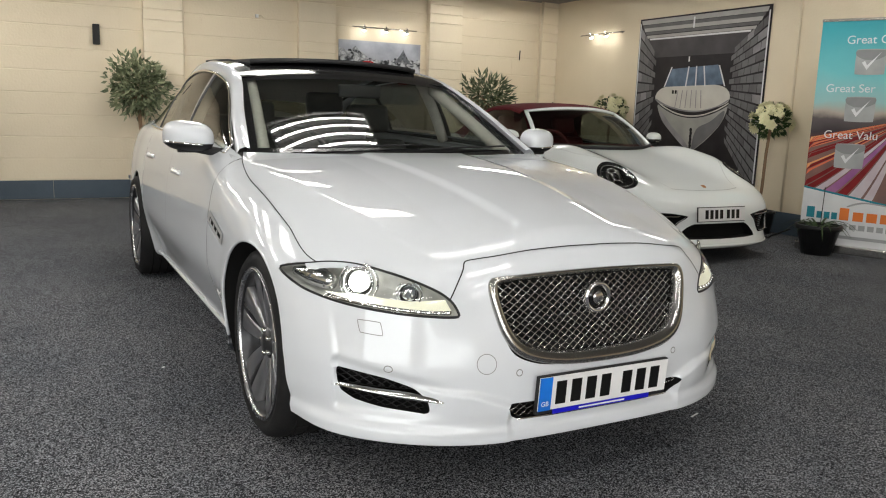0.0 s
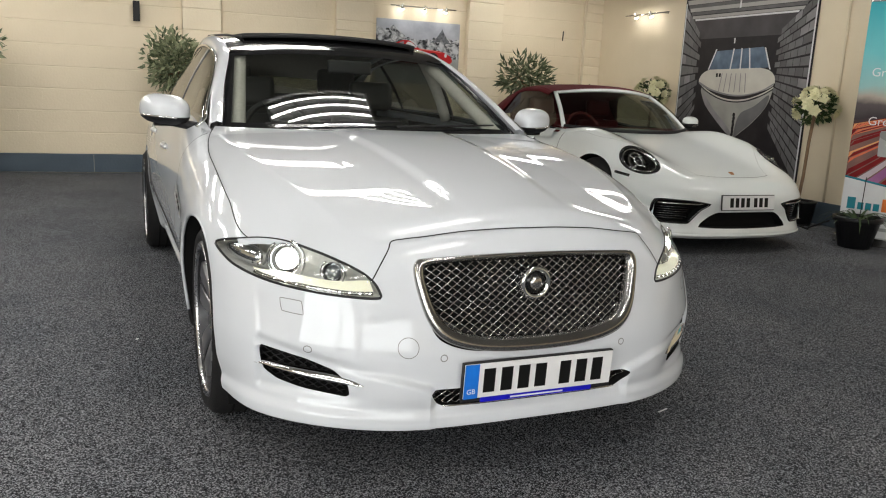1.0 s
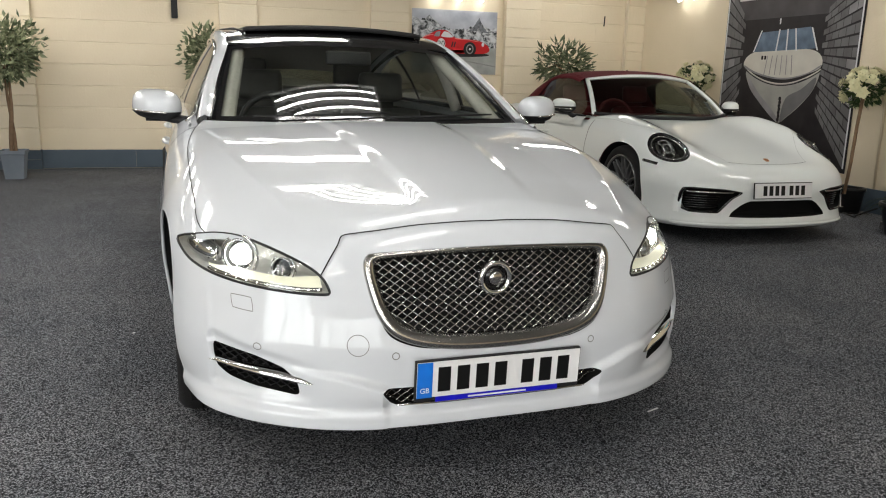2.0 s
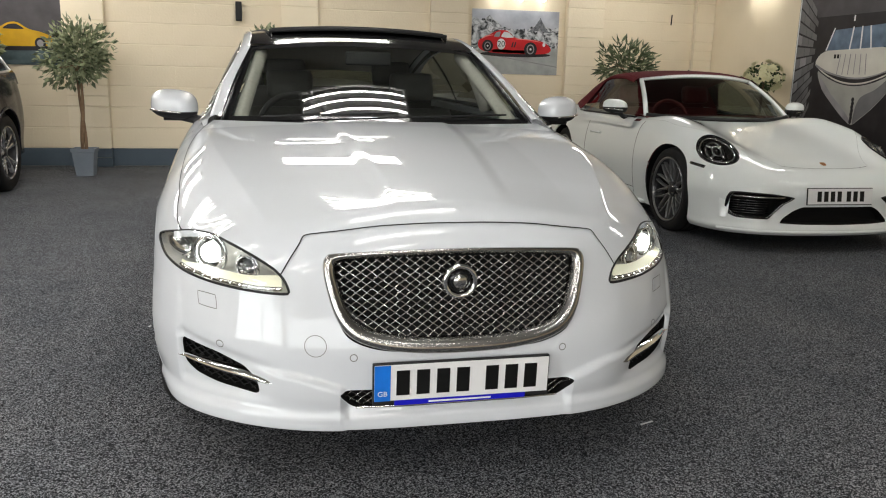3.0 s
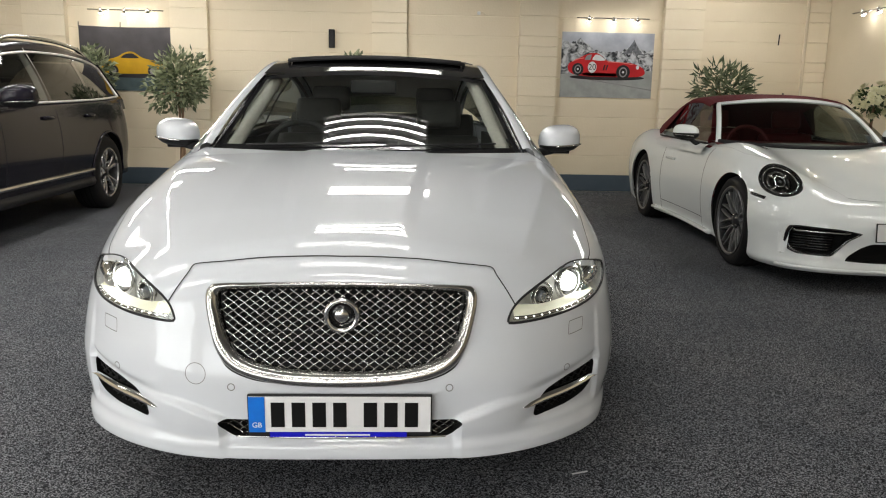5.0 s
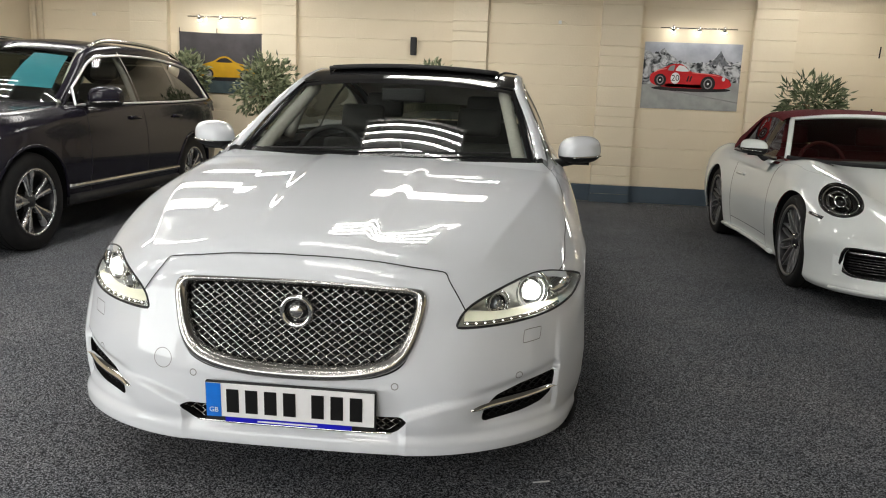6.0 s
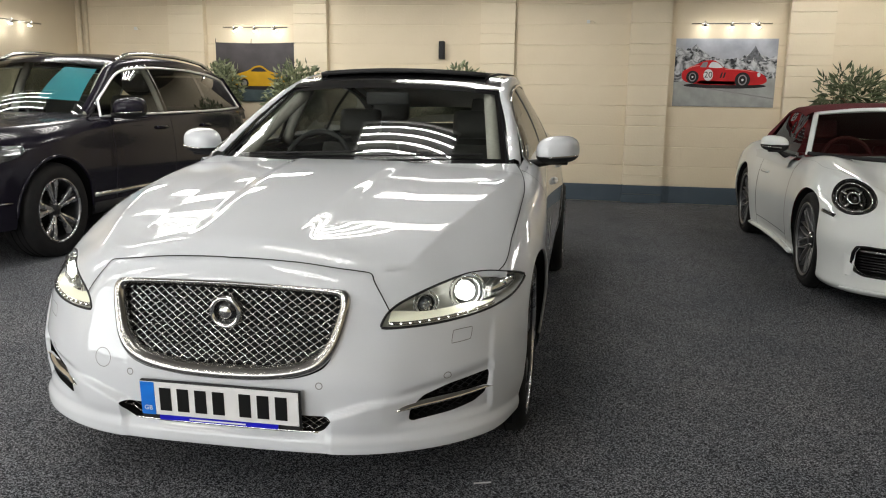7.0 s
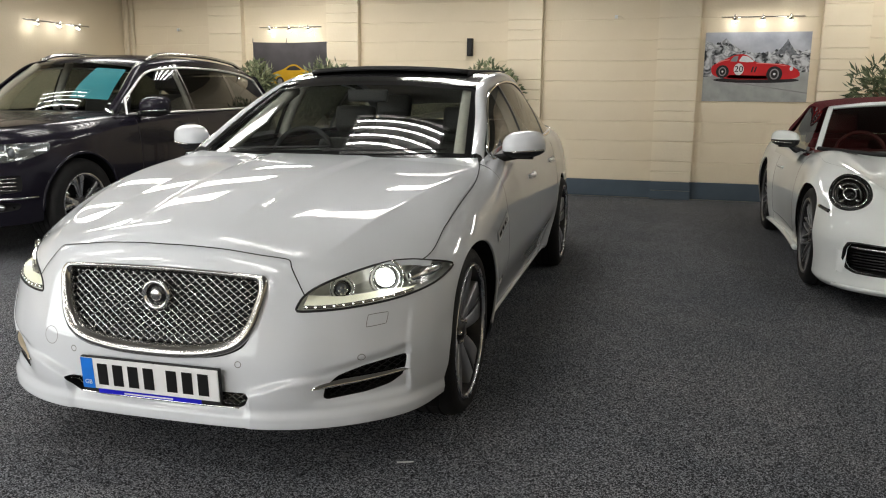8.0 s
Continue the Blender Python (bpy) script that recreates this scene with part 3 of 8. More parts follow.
# ceiling lights: recessed fittings with four tubes each
TUBE_MESH = mesh_of(*tube([(-0.56, 0, 0), (0.56, 0, 0)], 0.0105, 12), M["tube"])
# fittings beyond those mirrored in the cars are added, unseen, for brightness
LIGHT_ROWS = ([(-0.05, ly) for ly in (-6.5, -4.8, -3.1, -1.4, 0.6, 2.68, 4.5, 6.6)] + [(-2.9, ly) for ly in (-4.8, -3.1, -1.4, 0.6, 2.7, 4.0, 5.2, 7.0)]
              + [(4.1, ly) for ly in (2.0, 4.1, 7.2)] + [(-4.6, ly) for ly in (-1.4, 1.0, 4.1, 5.9)])


def ceiling_light():
    e = thing("ceiling_light", pose(LIGHT_ROWS[0][0], LIGHT_ROWS[0][1], H), "white four-tube fluorescent fitting on the ceiling", "ceiling light", "fluorescent fittings on the ceiling")
    part("housing", box(-0.60, 0.60, -0.26, 0.26, -0.03, -0.002, 0.004), M["dim_tray"], e, smooth=False)
    for s in (-1, 1):
        part("end_cap", box(s * 0.575 - 0.012, s * 0.575 + 0.012, -0.26, 0.26, -0.085, -0.031), M["white_metal"], e, smooth=False)
        part("side_lip", box(-0.60, 0.60, s * 0.26 - 0.008, s * 0.26 + 0.008, -0.075, -0.031), M["white_metal"], e, smooth=False)
    for k in range(4):
        o = part("tube", TUBE_MESH, None, e, "lit fluorescent tube")
        o.location = (0, -0.165 + 0.11 * k, -0.058)
    return e


first_light = ceiling_light()
for lx, ly in LIGHT_ROWS[1:]:
    copy_thing(first_light, pose(lx, ly, H))

# ---- the white saloon car ----
jag = thing("saloon_car", pose(0, 0, 0, 0, 0, 0.6), "pearl white luxury saloon car with lit headlamps and raised sunroof", "car")

J_PLAN = [(0, 0.005), (0.20, 0.007), (0.34, 0.016), (0.47, 0.043), (0.60, 0.097), (0.718, 0.182), (0.817, 0.292), (0.891, 0.435), (0.927, 0.64), (0.937, 0.90), (0.944, 1.25),
          (0.943, 2.2), (0.945, 3.4), (0.942, 4.0), (0.905, 4.55), (0.80, 4.93), (0.55, 5.08), (0, 5.12)]
J_NOSE = spline((0.10, 0.10), (0.17, 0.045), (0.205, 0.0), (0.24, -0.005), (0.28, 0.010), (0.34, 0.004), (0.42, 0.0), (0.50, 0.012), (0.60, 0.040), (0.70, 0.068), (0.80, 0.10), (1.2, 0.3))
J_FLANK = spline((0.10, 0.09), (0.18, 0.05), (0.22, 0.022), (0.28, 0.010), (0.40, 0.002), (0.55, 0.0), (0.70, 0.004), (0.85, 0.028), (1.0, 0.075), (1.2, 0.15))
J_REAR = spline((1.4, 1.01), (1.7, 1.035), (4.2, 1.08), (4.7, 1.06), (5.2, 0.98))


def J_DECKC(y):
    """Height of the bonnet and boot along the middle."""
    f = np.maximum(np.asarray(y, float), -0.1)
    w = smoothstep(1.7, 2.3, f)
    g = np.minimum(f, 2.4)
    return (0.765 + 0.16 * g - 0.016 * g * g + 0.045 * (1 - np.exp(-g / 0.07))) * (1 - w) + J_REAR(f) * w


def J_CROWN(y):
    return 0.047 + 0.36 * np.exp(-(np.maximum(np.asarray(y, float), 0) / 0.5) ** 1.3)


J_EDGE = spline((0.10, 0.47), (0.18, 0.512), (0.40, 0.585), (0.70, 0.667), (1.0, 0.728), (1.46, 0.785))     # crest from the grille panel to the windscreen corner


def j_deck(x, y):
    x = abs(x)
    k = J_CROWN(y)
    on_bonnet = smoothstep(0.14, 0.45, y) * (1 - smoothstep(1.2, 1.5, y))
    flat_top = 0.34 * smoothstep(0.15, 0.5, y) * (1 - smoothstep(1.2, 1.6, y))
    edge = J_EDGE(y)
    t = np.clip((x - edge) / 0.22, 0, 1)
    z = J_DECKC(y) - k * (1 - flat_top) * x * x - k * flat_top * (0.67 * (1 - (1 - t) ** 2) + np.maximum(x * x - 0.67, 0))
    z = z + 0.024 * np.sin(np.pi * np.clip((y - 0.10) / 1.32, 0, 1)) - 0.050 * on_bonnet * np.minimum(x, 0.42) ** 2      # the bonnet is domed both ways
    d = x - edge
    z = z - 0.11 * on_bonnet * 0.5 * (np.sqrt(d * d + 0.035 ** 2) + d)                                                  # rounded crest, falling away to the wing
    fade = smoothstep(0.14, 0.42, y) * (1 - smoothstep(1.45, 1.7, y))
    b = 0.150 + 0.070 * y                                            # half width of the raised centre of the bonnet
    return z + 0.004 * on_bonnet - 0.0075 * fade * smoothstep(b - 0.012, b + 0.050, x)


J_LEDGE = spline((0.30, 0.328), (0.36, 0.345), (0.40, 0.358), (0.46, 0.376), (0.55, 0.387), (0.66, 0.407), (0.77, 0.432), (0.83, 0.445))


def j_extra(x, y, z):
    """Sculpting of the bumper: proud corners beside the lower grille, the pocket round each intake, tucked lower edge."""
    front = 1 - smoothstep(0.45, 0.75, y)
    crease = J_LEDGE(x)
    pod = -0.024 * smoothstep(0.322, 0.352, x) * (1 - smoothstep(0.40, 0.66, x)) * (1 - smoothstep(crease - 0.016, crease + 0.006, z)) * (0.25 + 0.75 * smoothstep(0.225, 0.315, z))
    side = smoothstep(0.50, 0.62, x) * (1 - smoothstep(0.795, 0.814, x))
    pocket = side * (0.013 * smoothstep(0.278, 0.312, z) * (1 - smoothstep(crease, crease + 0.03, z)) + 0.006 * smoothstep(0.36, 0.44, z) * (1 - smoothstep(0.52, 0.62, z)))
    tuck = 0.075 * smoothstep(0.56, 0.22, z) * smoothstep(1.12, 1.5, y) * (1 - smoothstep(3.35, 3.7, y))     # waisted lower flanks
    corner = 0.018 * smoothstep(0.36, 0.20, z) * smoothstep(0.26, 0.48, y) * (1 - smoothstep(1.0, 1.3, y))
    flare = -0.004 * np.exp(-((np.hypot(y - 0.86, z - 0.345) - 0.378) / 0.055) ** 2) * smoothstep(0.40, 0.55, y) * (1 - smoothstep(1.25, 1.45, y)) * (1 - smoothstep(0.74, 0.82, z))    # swollen lip of the arch
    return (pod + pocket) * front + tuck + corner + flare


J = Skin(J_PLAN, J_NOSE, J_FLANK, lambda y: smoothstep(0.15, 0.95, y), j_deck,
         spline((0, 0.085), (0.15, 0.09), (0.5, 0.15), (1.0, 0.17), (1.5, 0.12), (2.0, 0.09), (5, 0.12)),
         spline((0, 0.212), (0.3, 0.215), (0.5, 0.222), (0.9, 0.215), (1.5, 0.20), (4, 0.21), (5.2, 0.25)),
         spline((0, 0.60), (0.5, 0.60), (1.2, 0.66), (5, 0.72)), j_extra)

WHEEL_F, WHEEL_R, WHEEL_Z, ARCH = 0.86, 3.89, 0.345, 0.378


def arch_loop(yc, zc, r, n=72, a=None):
    """A wheel arch: round above the hub, running straight down ahead of it."""
    a = np.linspace(0, 2 * np.pi, n, endpoint=False) if a is None else np.asarray(a, float)
    drop = np.maximum(0, -np.sin(a))
    ahead = np.where((np.cos(a) < 0) & (drop > 0), -1.0, np.cos(a))
    return np.stack([yc + r * ahead, zc + r * np.sin(a)], -1)


HEADLAMP = loop2([(0.486, 0.606), (0.50, 0.600), (0.55, 0.600), (0.64, 0.604), (0.73, 0.612), (0.80, 0.622), (0.855, 0.640), (0.884, 0.668), (0.884, 0.684), (0.85, 0.702), (0.78, 0.721),
                  (0.71, 0.726), (0.64, 0.713), (0.58, 0.693), (0.53, 0.668), (0.500, 0.640)], 120, 0.15)
GRILLE = loop2([(0, 0.438), (0.13, 0.439), (0.245, 0.450), (0.325, 0.484), (0.360, 0.550), (0.378, 0.630), (0.382, 0.682), (0.362, 0.704), (0.28, 0.712), (0.14, 0.718), (0, 0.720),
                (-0.14, 0.718), (-0.28, 0.712), (-0.362, 0.704), (-0.382, 0.682), (-0.378, 0.630), (-0.360, 0.550), (-0.325, 0.484), (-0.245, 0.450), (-0.13, 0.439)], 150, 0.1)
INTAKE = loop2([(0.585, 0.305), (0.69, 0.314), (0.755, 0.329), (0.788, 0.352), (0.797, 0.385), (0.795, 0.424), (0.69, 0.409), (0.62, 0.386), (0.600, 0.370), (0.580, 0.345), (0.574, 0.316)], 90, 0.6)
LOWER = loop2([(0, 0.272), (0.20, 0.272), (0.300, 0.275), (0.325, 0.286), (0.352, 0.322), (0.34, 0.330), (0.20, 0.330), (0, 0.330), (-0.20, 0.330), (-0.34, 0.330), (-0.352, 0.322),
               (-0.325, 0.286), (-0.300, 0.275), (-0.20, 0.272)], 110, 0.7)

front_xz = lambda q: J.at_front(q[:, 0], q[:, 1])
side_yz = lambda q: J.at_side(q[:, 0], q[:, 1])
isfront = lambda V: V[:, 1] < 0.85

# front body: bumper and wings in one skin, openings cut through, open under the bonnet
HOOD_FRONT = spline((0, 0.116), (0.2, 0.122), (0.38, 0.142), (0.455, 0.165), (0.50, 0.20), (0.60, 0.262), (0.70, 0.335), (0.80, 0.445))
HOOD_SIDE = spline((0.10, 0.455), (0.2, 0.50), (0.30, 0.655), (0.40, 0.765), (0.48, 0.805), (0.7, 0.828), (1.1, 0.835), (1.45, 0.80), (1.66, 0.745))
sheet = J.sheet(0, J.index(1.50), 340, 66, 66, 87)
vf = grid(sheet, flip=True)
for poly in (HEADLAMP, GRILLE, INTAKE, LOWER):
    vf = cut(vf, [0, 2], poly, 0.0046, front_xz, isfront)
vf = cut(vf, [1, 2], arch_loop(WHEEL_F, WHEEL_Z, ARCH), 0.0046, side_yz, lambda V: V[:, 0] > 0.72)
skin_at = np.array(vf[0])
hidden = (skin_at[:, 2] > 0.6) & (skin_at[:, 1] > HOOD_FRONT(np.minimum(skin_at[:, 0], 0.80)) + 0.03) & (skin_at[:, 0] < HOOD_SIDE(skin_at[:, 1]) - 0.03) & (skin_at[:, 1] < 1.40)
vf = vf[0], [q for q in vf[1] if not all(hidden[i] for i in q)]
part("front_body", join(vf, mirrored(vf)), M["paint"], jag)

# doors and rear body
for y0, y1, name, n in ((1.504, 2.62, "front_door", 40), (2.624, 3.56, "rear_door", 36)):
    g = grid(J.sheet(J.index(y0), J.index(y1), n, 26, 26, 75), flip=True)
    if name == "rear_door":
        g = cut(g, [1, 2], arch_loop(WHEEL_R, WHEEL_Z, ARCH), 0.012, side_yz, lambda V: V[:, 0] > 0.72)
    part(name, g, M["paint"], jag)
    part(name, mirrored(g), M["paint"], jag)
g = grid(J.sheet(J.index(3.563), len(J.C) - 1, 110, 30, 36, 80), flip=True)
g = cut(g, [1, 2], arch_loop(WHEEL_R, WHEEL_Z, ARCH), 0.010, side_yz, lambda V: V[:, 0] > 0.72)
part("rear_body", join(g, mirrored(g)), M["paint"], jag)

# bonnet: its own panel just proud of the wings
rows_y = []
for u in np.linspace(-1, 1, 281):
    xe = abs(u) * 0.83
    ystart = HOOD_FRONT(min(xe, 0.80)) + max(0.0, xe - 0.80) * 0.9
    yend = 1.42 + 0.22 * u * u
    ys = ystart + (yend - ystart) * np.linspace(0, 1, 150)
    rows_y.append([(np.sign(u) * (xe if y < 0.62 else min(xe, HOOD_SIDE(y))), y) for y in ys])
HP = np.array(rows_y)
hp = J.at_top(HP[..., 0].ravel(), HP[..., 1].ravel())
hp = (hp + J.normal(hp) * 0.0016).reshape(281, 150, 3)
part("bonnet", grid(hp, flip=True), M["paint"], jag)
xs = np.linspace(0, 0.43, 14)
P = J.at_top(xs, np.array([HOOD_FRONT(x) for x in xs]))
half = [(p[0], p[2]) for p in P] + [(0.443, P[-1, 2] - 0.007), (0.453, P[-1, 2] - 0.024), (0.480, P[-1, 2] - 0.062), (0.508, 0.650)]
uu = np.linspace(len(xs) - 2, len(half) - 1, 60)
fx, fz = spline(*[(i, p[0]) for i, p in enumerate(half)]), spline(*[(i, p[1]) for i, p in enumerate(half)])
corner = J.at_front(fx(uu), fz(uu))
centre_x = np.linspace(-xs[-2], xs[-2], 80)[1:-1]
centre = J.at_top(centre_x, HOOD_FRONT(abs(centre_x)))
whole = np.concatenate([(corner * np.array([-1, 1, 1]))[::-1], centre, corner])
part("bonnet_gap", ribbon(J, whole, 0.0042, 0.0030), M["seam"], jag)
for s in (-1, 1):
    ys = np.linspace(0.47, 1.62, 70)
    P = J.at_top(s * HOOD_SIDE(ys), ys)
    part("bonnet_gap", ribbon(J, P, 0.0036, 0.0030), M["seam"], jag)
    for yy in (1.502, 2.622, 3.561):
        zz = np.linspace(0.24 if yy < 3 else 0.66, 0.965, 40)
        P = J.at_side(np.full(40, yy) + (0.10 * smoothstep(0.66, 0.2, zz) if yy < 2 else 0), zz)
        P[:, 0] *= s
        part("door_gap", ribbon(J, P, 0.0035, 0.001), M["fine_gap"], jag)

# wheel wells, in the near-black that carries their shade
for yc in (WHEEL_F, WHEEL_R):
    for s in (-1, 1):
        a = np.linspace(-0.5, np.pi + 0.5, 40)
        ring = arch_loop(yc, WHEEL_Z, ARCH + 0.003, a=a)
        xo = J.at_side(ring[:, 0], np.maximum(0.21, ring[:, 1]))[:, 0] - 0.012
        G = np.array([[(s * x, ry, rz) for x in (0.60, 0.75, xx)] for (ry, rz), xx in zip(ring, xo)])
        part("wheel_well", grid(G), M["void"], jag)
        lip_at = arch_loop(yc, WHEEL_Z, ARCH + 0.002, a=a[3:-3])
        P = J.at_side(lip_at[:, 0], lip_at[:, 1])
        P[:, 0] = s * (P[:, 0] - 0.006)
        part("arch_lip", tube(P, 0.007, 6), M["paint"], jag)
        wheel(jag, s * (0.778 if yc < 2 else 0.835), yc, WHEEL_Z, 0.345, 0.276, 0.245, s, "five", (M["rim"], M["rim_dark"]))
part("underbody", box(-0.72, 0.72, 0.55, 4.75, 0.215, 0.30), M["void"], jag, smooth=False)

# grille: chrome surround, deep recess with its shade put in as near-black, wire mesh, badge
def half_outline(pts, n=220):
    """A smooth closed outline, the same on both sides, from the points of its right half (bottom to top)."""
    left = [(-x, z) for x, z in reversed(pts[1:-1])]
    return loop2(list(pts) + left, n, 0.05)


RING_OUT = half_outline([(0.0, 0.433), (0.14, 0.438), (0.25, 0.456), (0.322, 0.488), (0.362, 0.545), (0.386, 0.630), (0.392, 0.680), (0.384, 0.703), (0.360, 0.714), (0.20, 0.722), (0.0, 0.725)])
RING_IN = half_outline([(0.0, 0.476), (0.13, 0.480), (0.225, 0.494), (0.288, 0.518), (0.327, 0.565), (0.352, 0.640), (0.357, 0.676), (0.350, 0.691), (0.333, 0.697), (0.19, 0.705), (0.0, 0.708)])


def even(loop, n=240):
    """The outline resampled by its angle about the middle of the grille."""
    a = np.unwrap(np.arctan2(loop[:, 1] - 0.59, loop[:, 0]))
    t = np.linspace(a[0], a[0] + 2 * np.pi, n, endpoint=False)
    a, L = np.append(a, a[0] + 2 * np.pi), np.vstack([loop, loop[:1]])
    return np.stack([np.interp(t, a, L[:, 0]), np.interp(t, a, L[:, 1])], -1)


r_out, r_in = even(RING_OUT), even(RING_IN)
G = []
for t, push in ((0.0, -0.002), (0.02, 0.009), (0.16, 0.0145), (0.42, 0.0155), (0.72, 0.0095), (0.92, -0.001), (1.0, -0.010), (1.0, -0.038)):
    q = r_out + (r_in - r_out) * t
    G.append(J.at_front(q[:, 0], q[:, 1]) + np.array([0, -1, 0.15]) * push)
part("grille_surround", grid(np.array(G).transpose(1, 0, 2), wrap=True, flip=True), M["surround"], jag, "brushed chrome grille surround")
edge = G[-1]
back = edge + np.array([0, 0.09, 0])
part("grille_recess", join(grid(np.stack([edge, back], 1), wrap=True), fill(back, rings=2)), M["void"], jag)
IN2 = edge[:, [0, 2]]


def mesh_wires(poly, ysurf, step_x, step_z, r, amp):
    """Crossing wavy wires that fill a front opening."""
    out = []
    lo, hi = poly.min(0), poly.max(0)
    slope = step_z / step_x
    for sgn in (1, -1):
        c0 = lo[1] - (hi[0] - lo[0]) * slope
        c1 = hi[1] + (hi[0] - lo[0]) * slope
        cs = np.arange(c0, c1, step_z)
        for ci in cs:
            xs = np.arange(lo[0], hi[0], step_x / 6)
            zs = ci + sgn * slope * (xs - (lo[0] + hi[0]) / 2)
            ok = (zs > lo[1]) & (zs < hi[1])
            if ok.sum() < 3:
                continue
            xs, zs = xs[ok], zs[ok]
            ins, _, _ = inside(poly, np.stack([xs, zs], -1))
            run = []
            for k in range(len(xs) + 1):
                if k < len(xs) and ins[k]:
                    run.append(k)
                else:
                    if len(run) > 2:
                        x, z = xs[run], zs[run]
                        y = ysurf(x, z) - sgn * amp * np.cos(2 * np.pi * x / step_x)
                        out.append(tube(np.stack([x, y, z], -1), r, 5, flat=0.6))
                    run = []
    return join(*out)


def recess_y(x, z):
    p = J.at_front(x, z)
    return p[:, 1] + 0.024


part("grille_mesh", mesh_wires(IN2, recess_y, 0.0315, 0.0225, 0.0025, 0.0012), M["wire"], jag, "bright diamond wire mesh")
bar = J.at_front(np.linspace(-0.345, 0.345, 30), np.full(30, 0.565))
part("grille_bar", tube(bar + np.array([0, 0.055, 0]), 0.011, 6), M["void"], jag)
by, bz = float(J.at_front([0.0], [0.632])[0, 1]), 0.632
badge = thing_part("badge", jag, pose(0, by - 0.004, bz, 8, 0, -90))
part("badge_ring", revolve([(0.050, -0.02), (0.053, -0.005), (0.050, 0.006), (0.044, 0.008), (0.037, 0.003), (0.035, -0.006)], 48), M["chrome"], badge)
part("badge_disc", revolve([(0.0, 0.0), (0.018, -0.001), (0.037, -0.005), (0.037, -0.02)], 32), M["black"], badge)
part("badge_boss", move(ball(0.021, (0, 0, 0), 0.35, 1, 1), pose(0.002, 0, 0)), M["satin"], badge, "embossed bright boss")

# lower grille
lp = J.at_front(LOWER[:, 0], LOWER[:, 1])
lb = lp + np.array([0, 0.07, 0])
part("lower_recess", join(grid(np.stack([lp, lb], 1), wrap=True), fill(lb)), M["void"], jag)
part("lower_mesh", mesh_wires(LOWER * 0.995, recess_y, 0.0300, 0.0215, 0.0023, 0.0012), M["satin"], jag)
rim_line = J.at_front(np.linspace(-0.305, 0.305, 40), np.full(40, 0.274))
part("lower_trim", tube(rim_line + np.array([0, 0.004, 0]), 0.005, 6), M["chrome"], jag)

# bumper intakes with chrome blades
for s in (-1, 1):
    e = thing_part("bumper_intake", jag, pose(0, 0, 0))
    ip = J.at_front(s * INTAKE[:, 0], INTAKE[:, 1])
    ib = ip * np.array([1, 1, 1]) + np.array([-s * 0.02, 0.075, 0])
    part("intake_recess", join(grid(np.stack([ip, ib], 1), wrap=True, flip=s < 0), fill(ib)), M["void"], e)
    poly = INTAKE * np.array([s, 1.0])
    part("intake_mesh", mesh_wires(poly, lambda x, z: J.at_front(x, z)[:, 1] + 0.03, 0.0275, 0.0200, 0.0024, 0.0025), M["trim"], e)
    xs = np.linspace(0.540, 0.815, 30)
    u = np.linspace(0, 1, 30)
    zs = 0.347 + 0.022 * u
    wide = 0.027 * (1 - np.exp(-u / 0.10)) * (1 - 0.62 * u) * (1 - smoothstep(0.9, 1.0, u)) + 0.001
    ridge_y = J.at_front(s * xs, zs)[:, 1]
    G = np.stack([np.stack([s * xs, ridge_y + dy * np.minimum(1, wide / 0.01), zs + dz * wide], -1) for dy, dz in ((0.030, 0.95), (0.004, 0.80), (-0.010, 0.10), (-0.010, -0.12), (0.006, -0.42), (0.030, -0.40))], 1)
    part("blade", grid(G, flip=s > 0), M["chrome"], e, "slim chrome blade")

# bumper details: washer covers, parking sensors, towing cover
for s in (-1, 1):
    wl = loop2([(0.690, 0.536), (0.742, 0.540), (0.745, 0.576), (0.693, 0.574)], 40, 0.8)
    part("washer_cover", ribbon(J, J.at_front(s * wl[:, 0], wl[:, 1]), 0.0025, 0.0008, closed=True), M["fine_gap"], jag)
    for sx, sz in ((0.312, 0.429), (0.683, 0.440)):
        a = np.linspace(0, 2 * np.pi, 24, endpoint=False)
        part("parking_sensor", ribbon(J, J.at_front(s * sx + 0.010 * np.cos(a), sz + 0.010 * np.sin(a)), 0.003, 0.0008, closed=True), M["fine_gap"], jag)
a = np.linspace(0, 2 * np.pi, 40, endpoint=False)
part("towing_cover", ribbon(J, J.at_front(-0.417 + 0.030 * np.cos(a), 0.462 + 0.030 * np.sin(a)), 0.0022, 0.0008, closed=True), M["fine_gap"], jag)

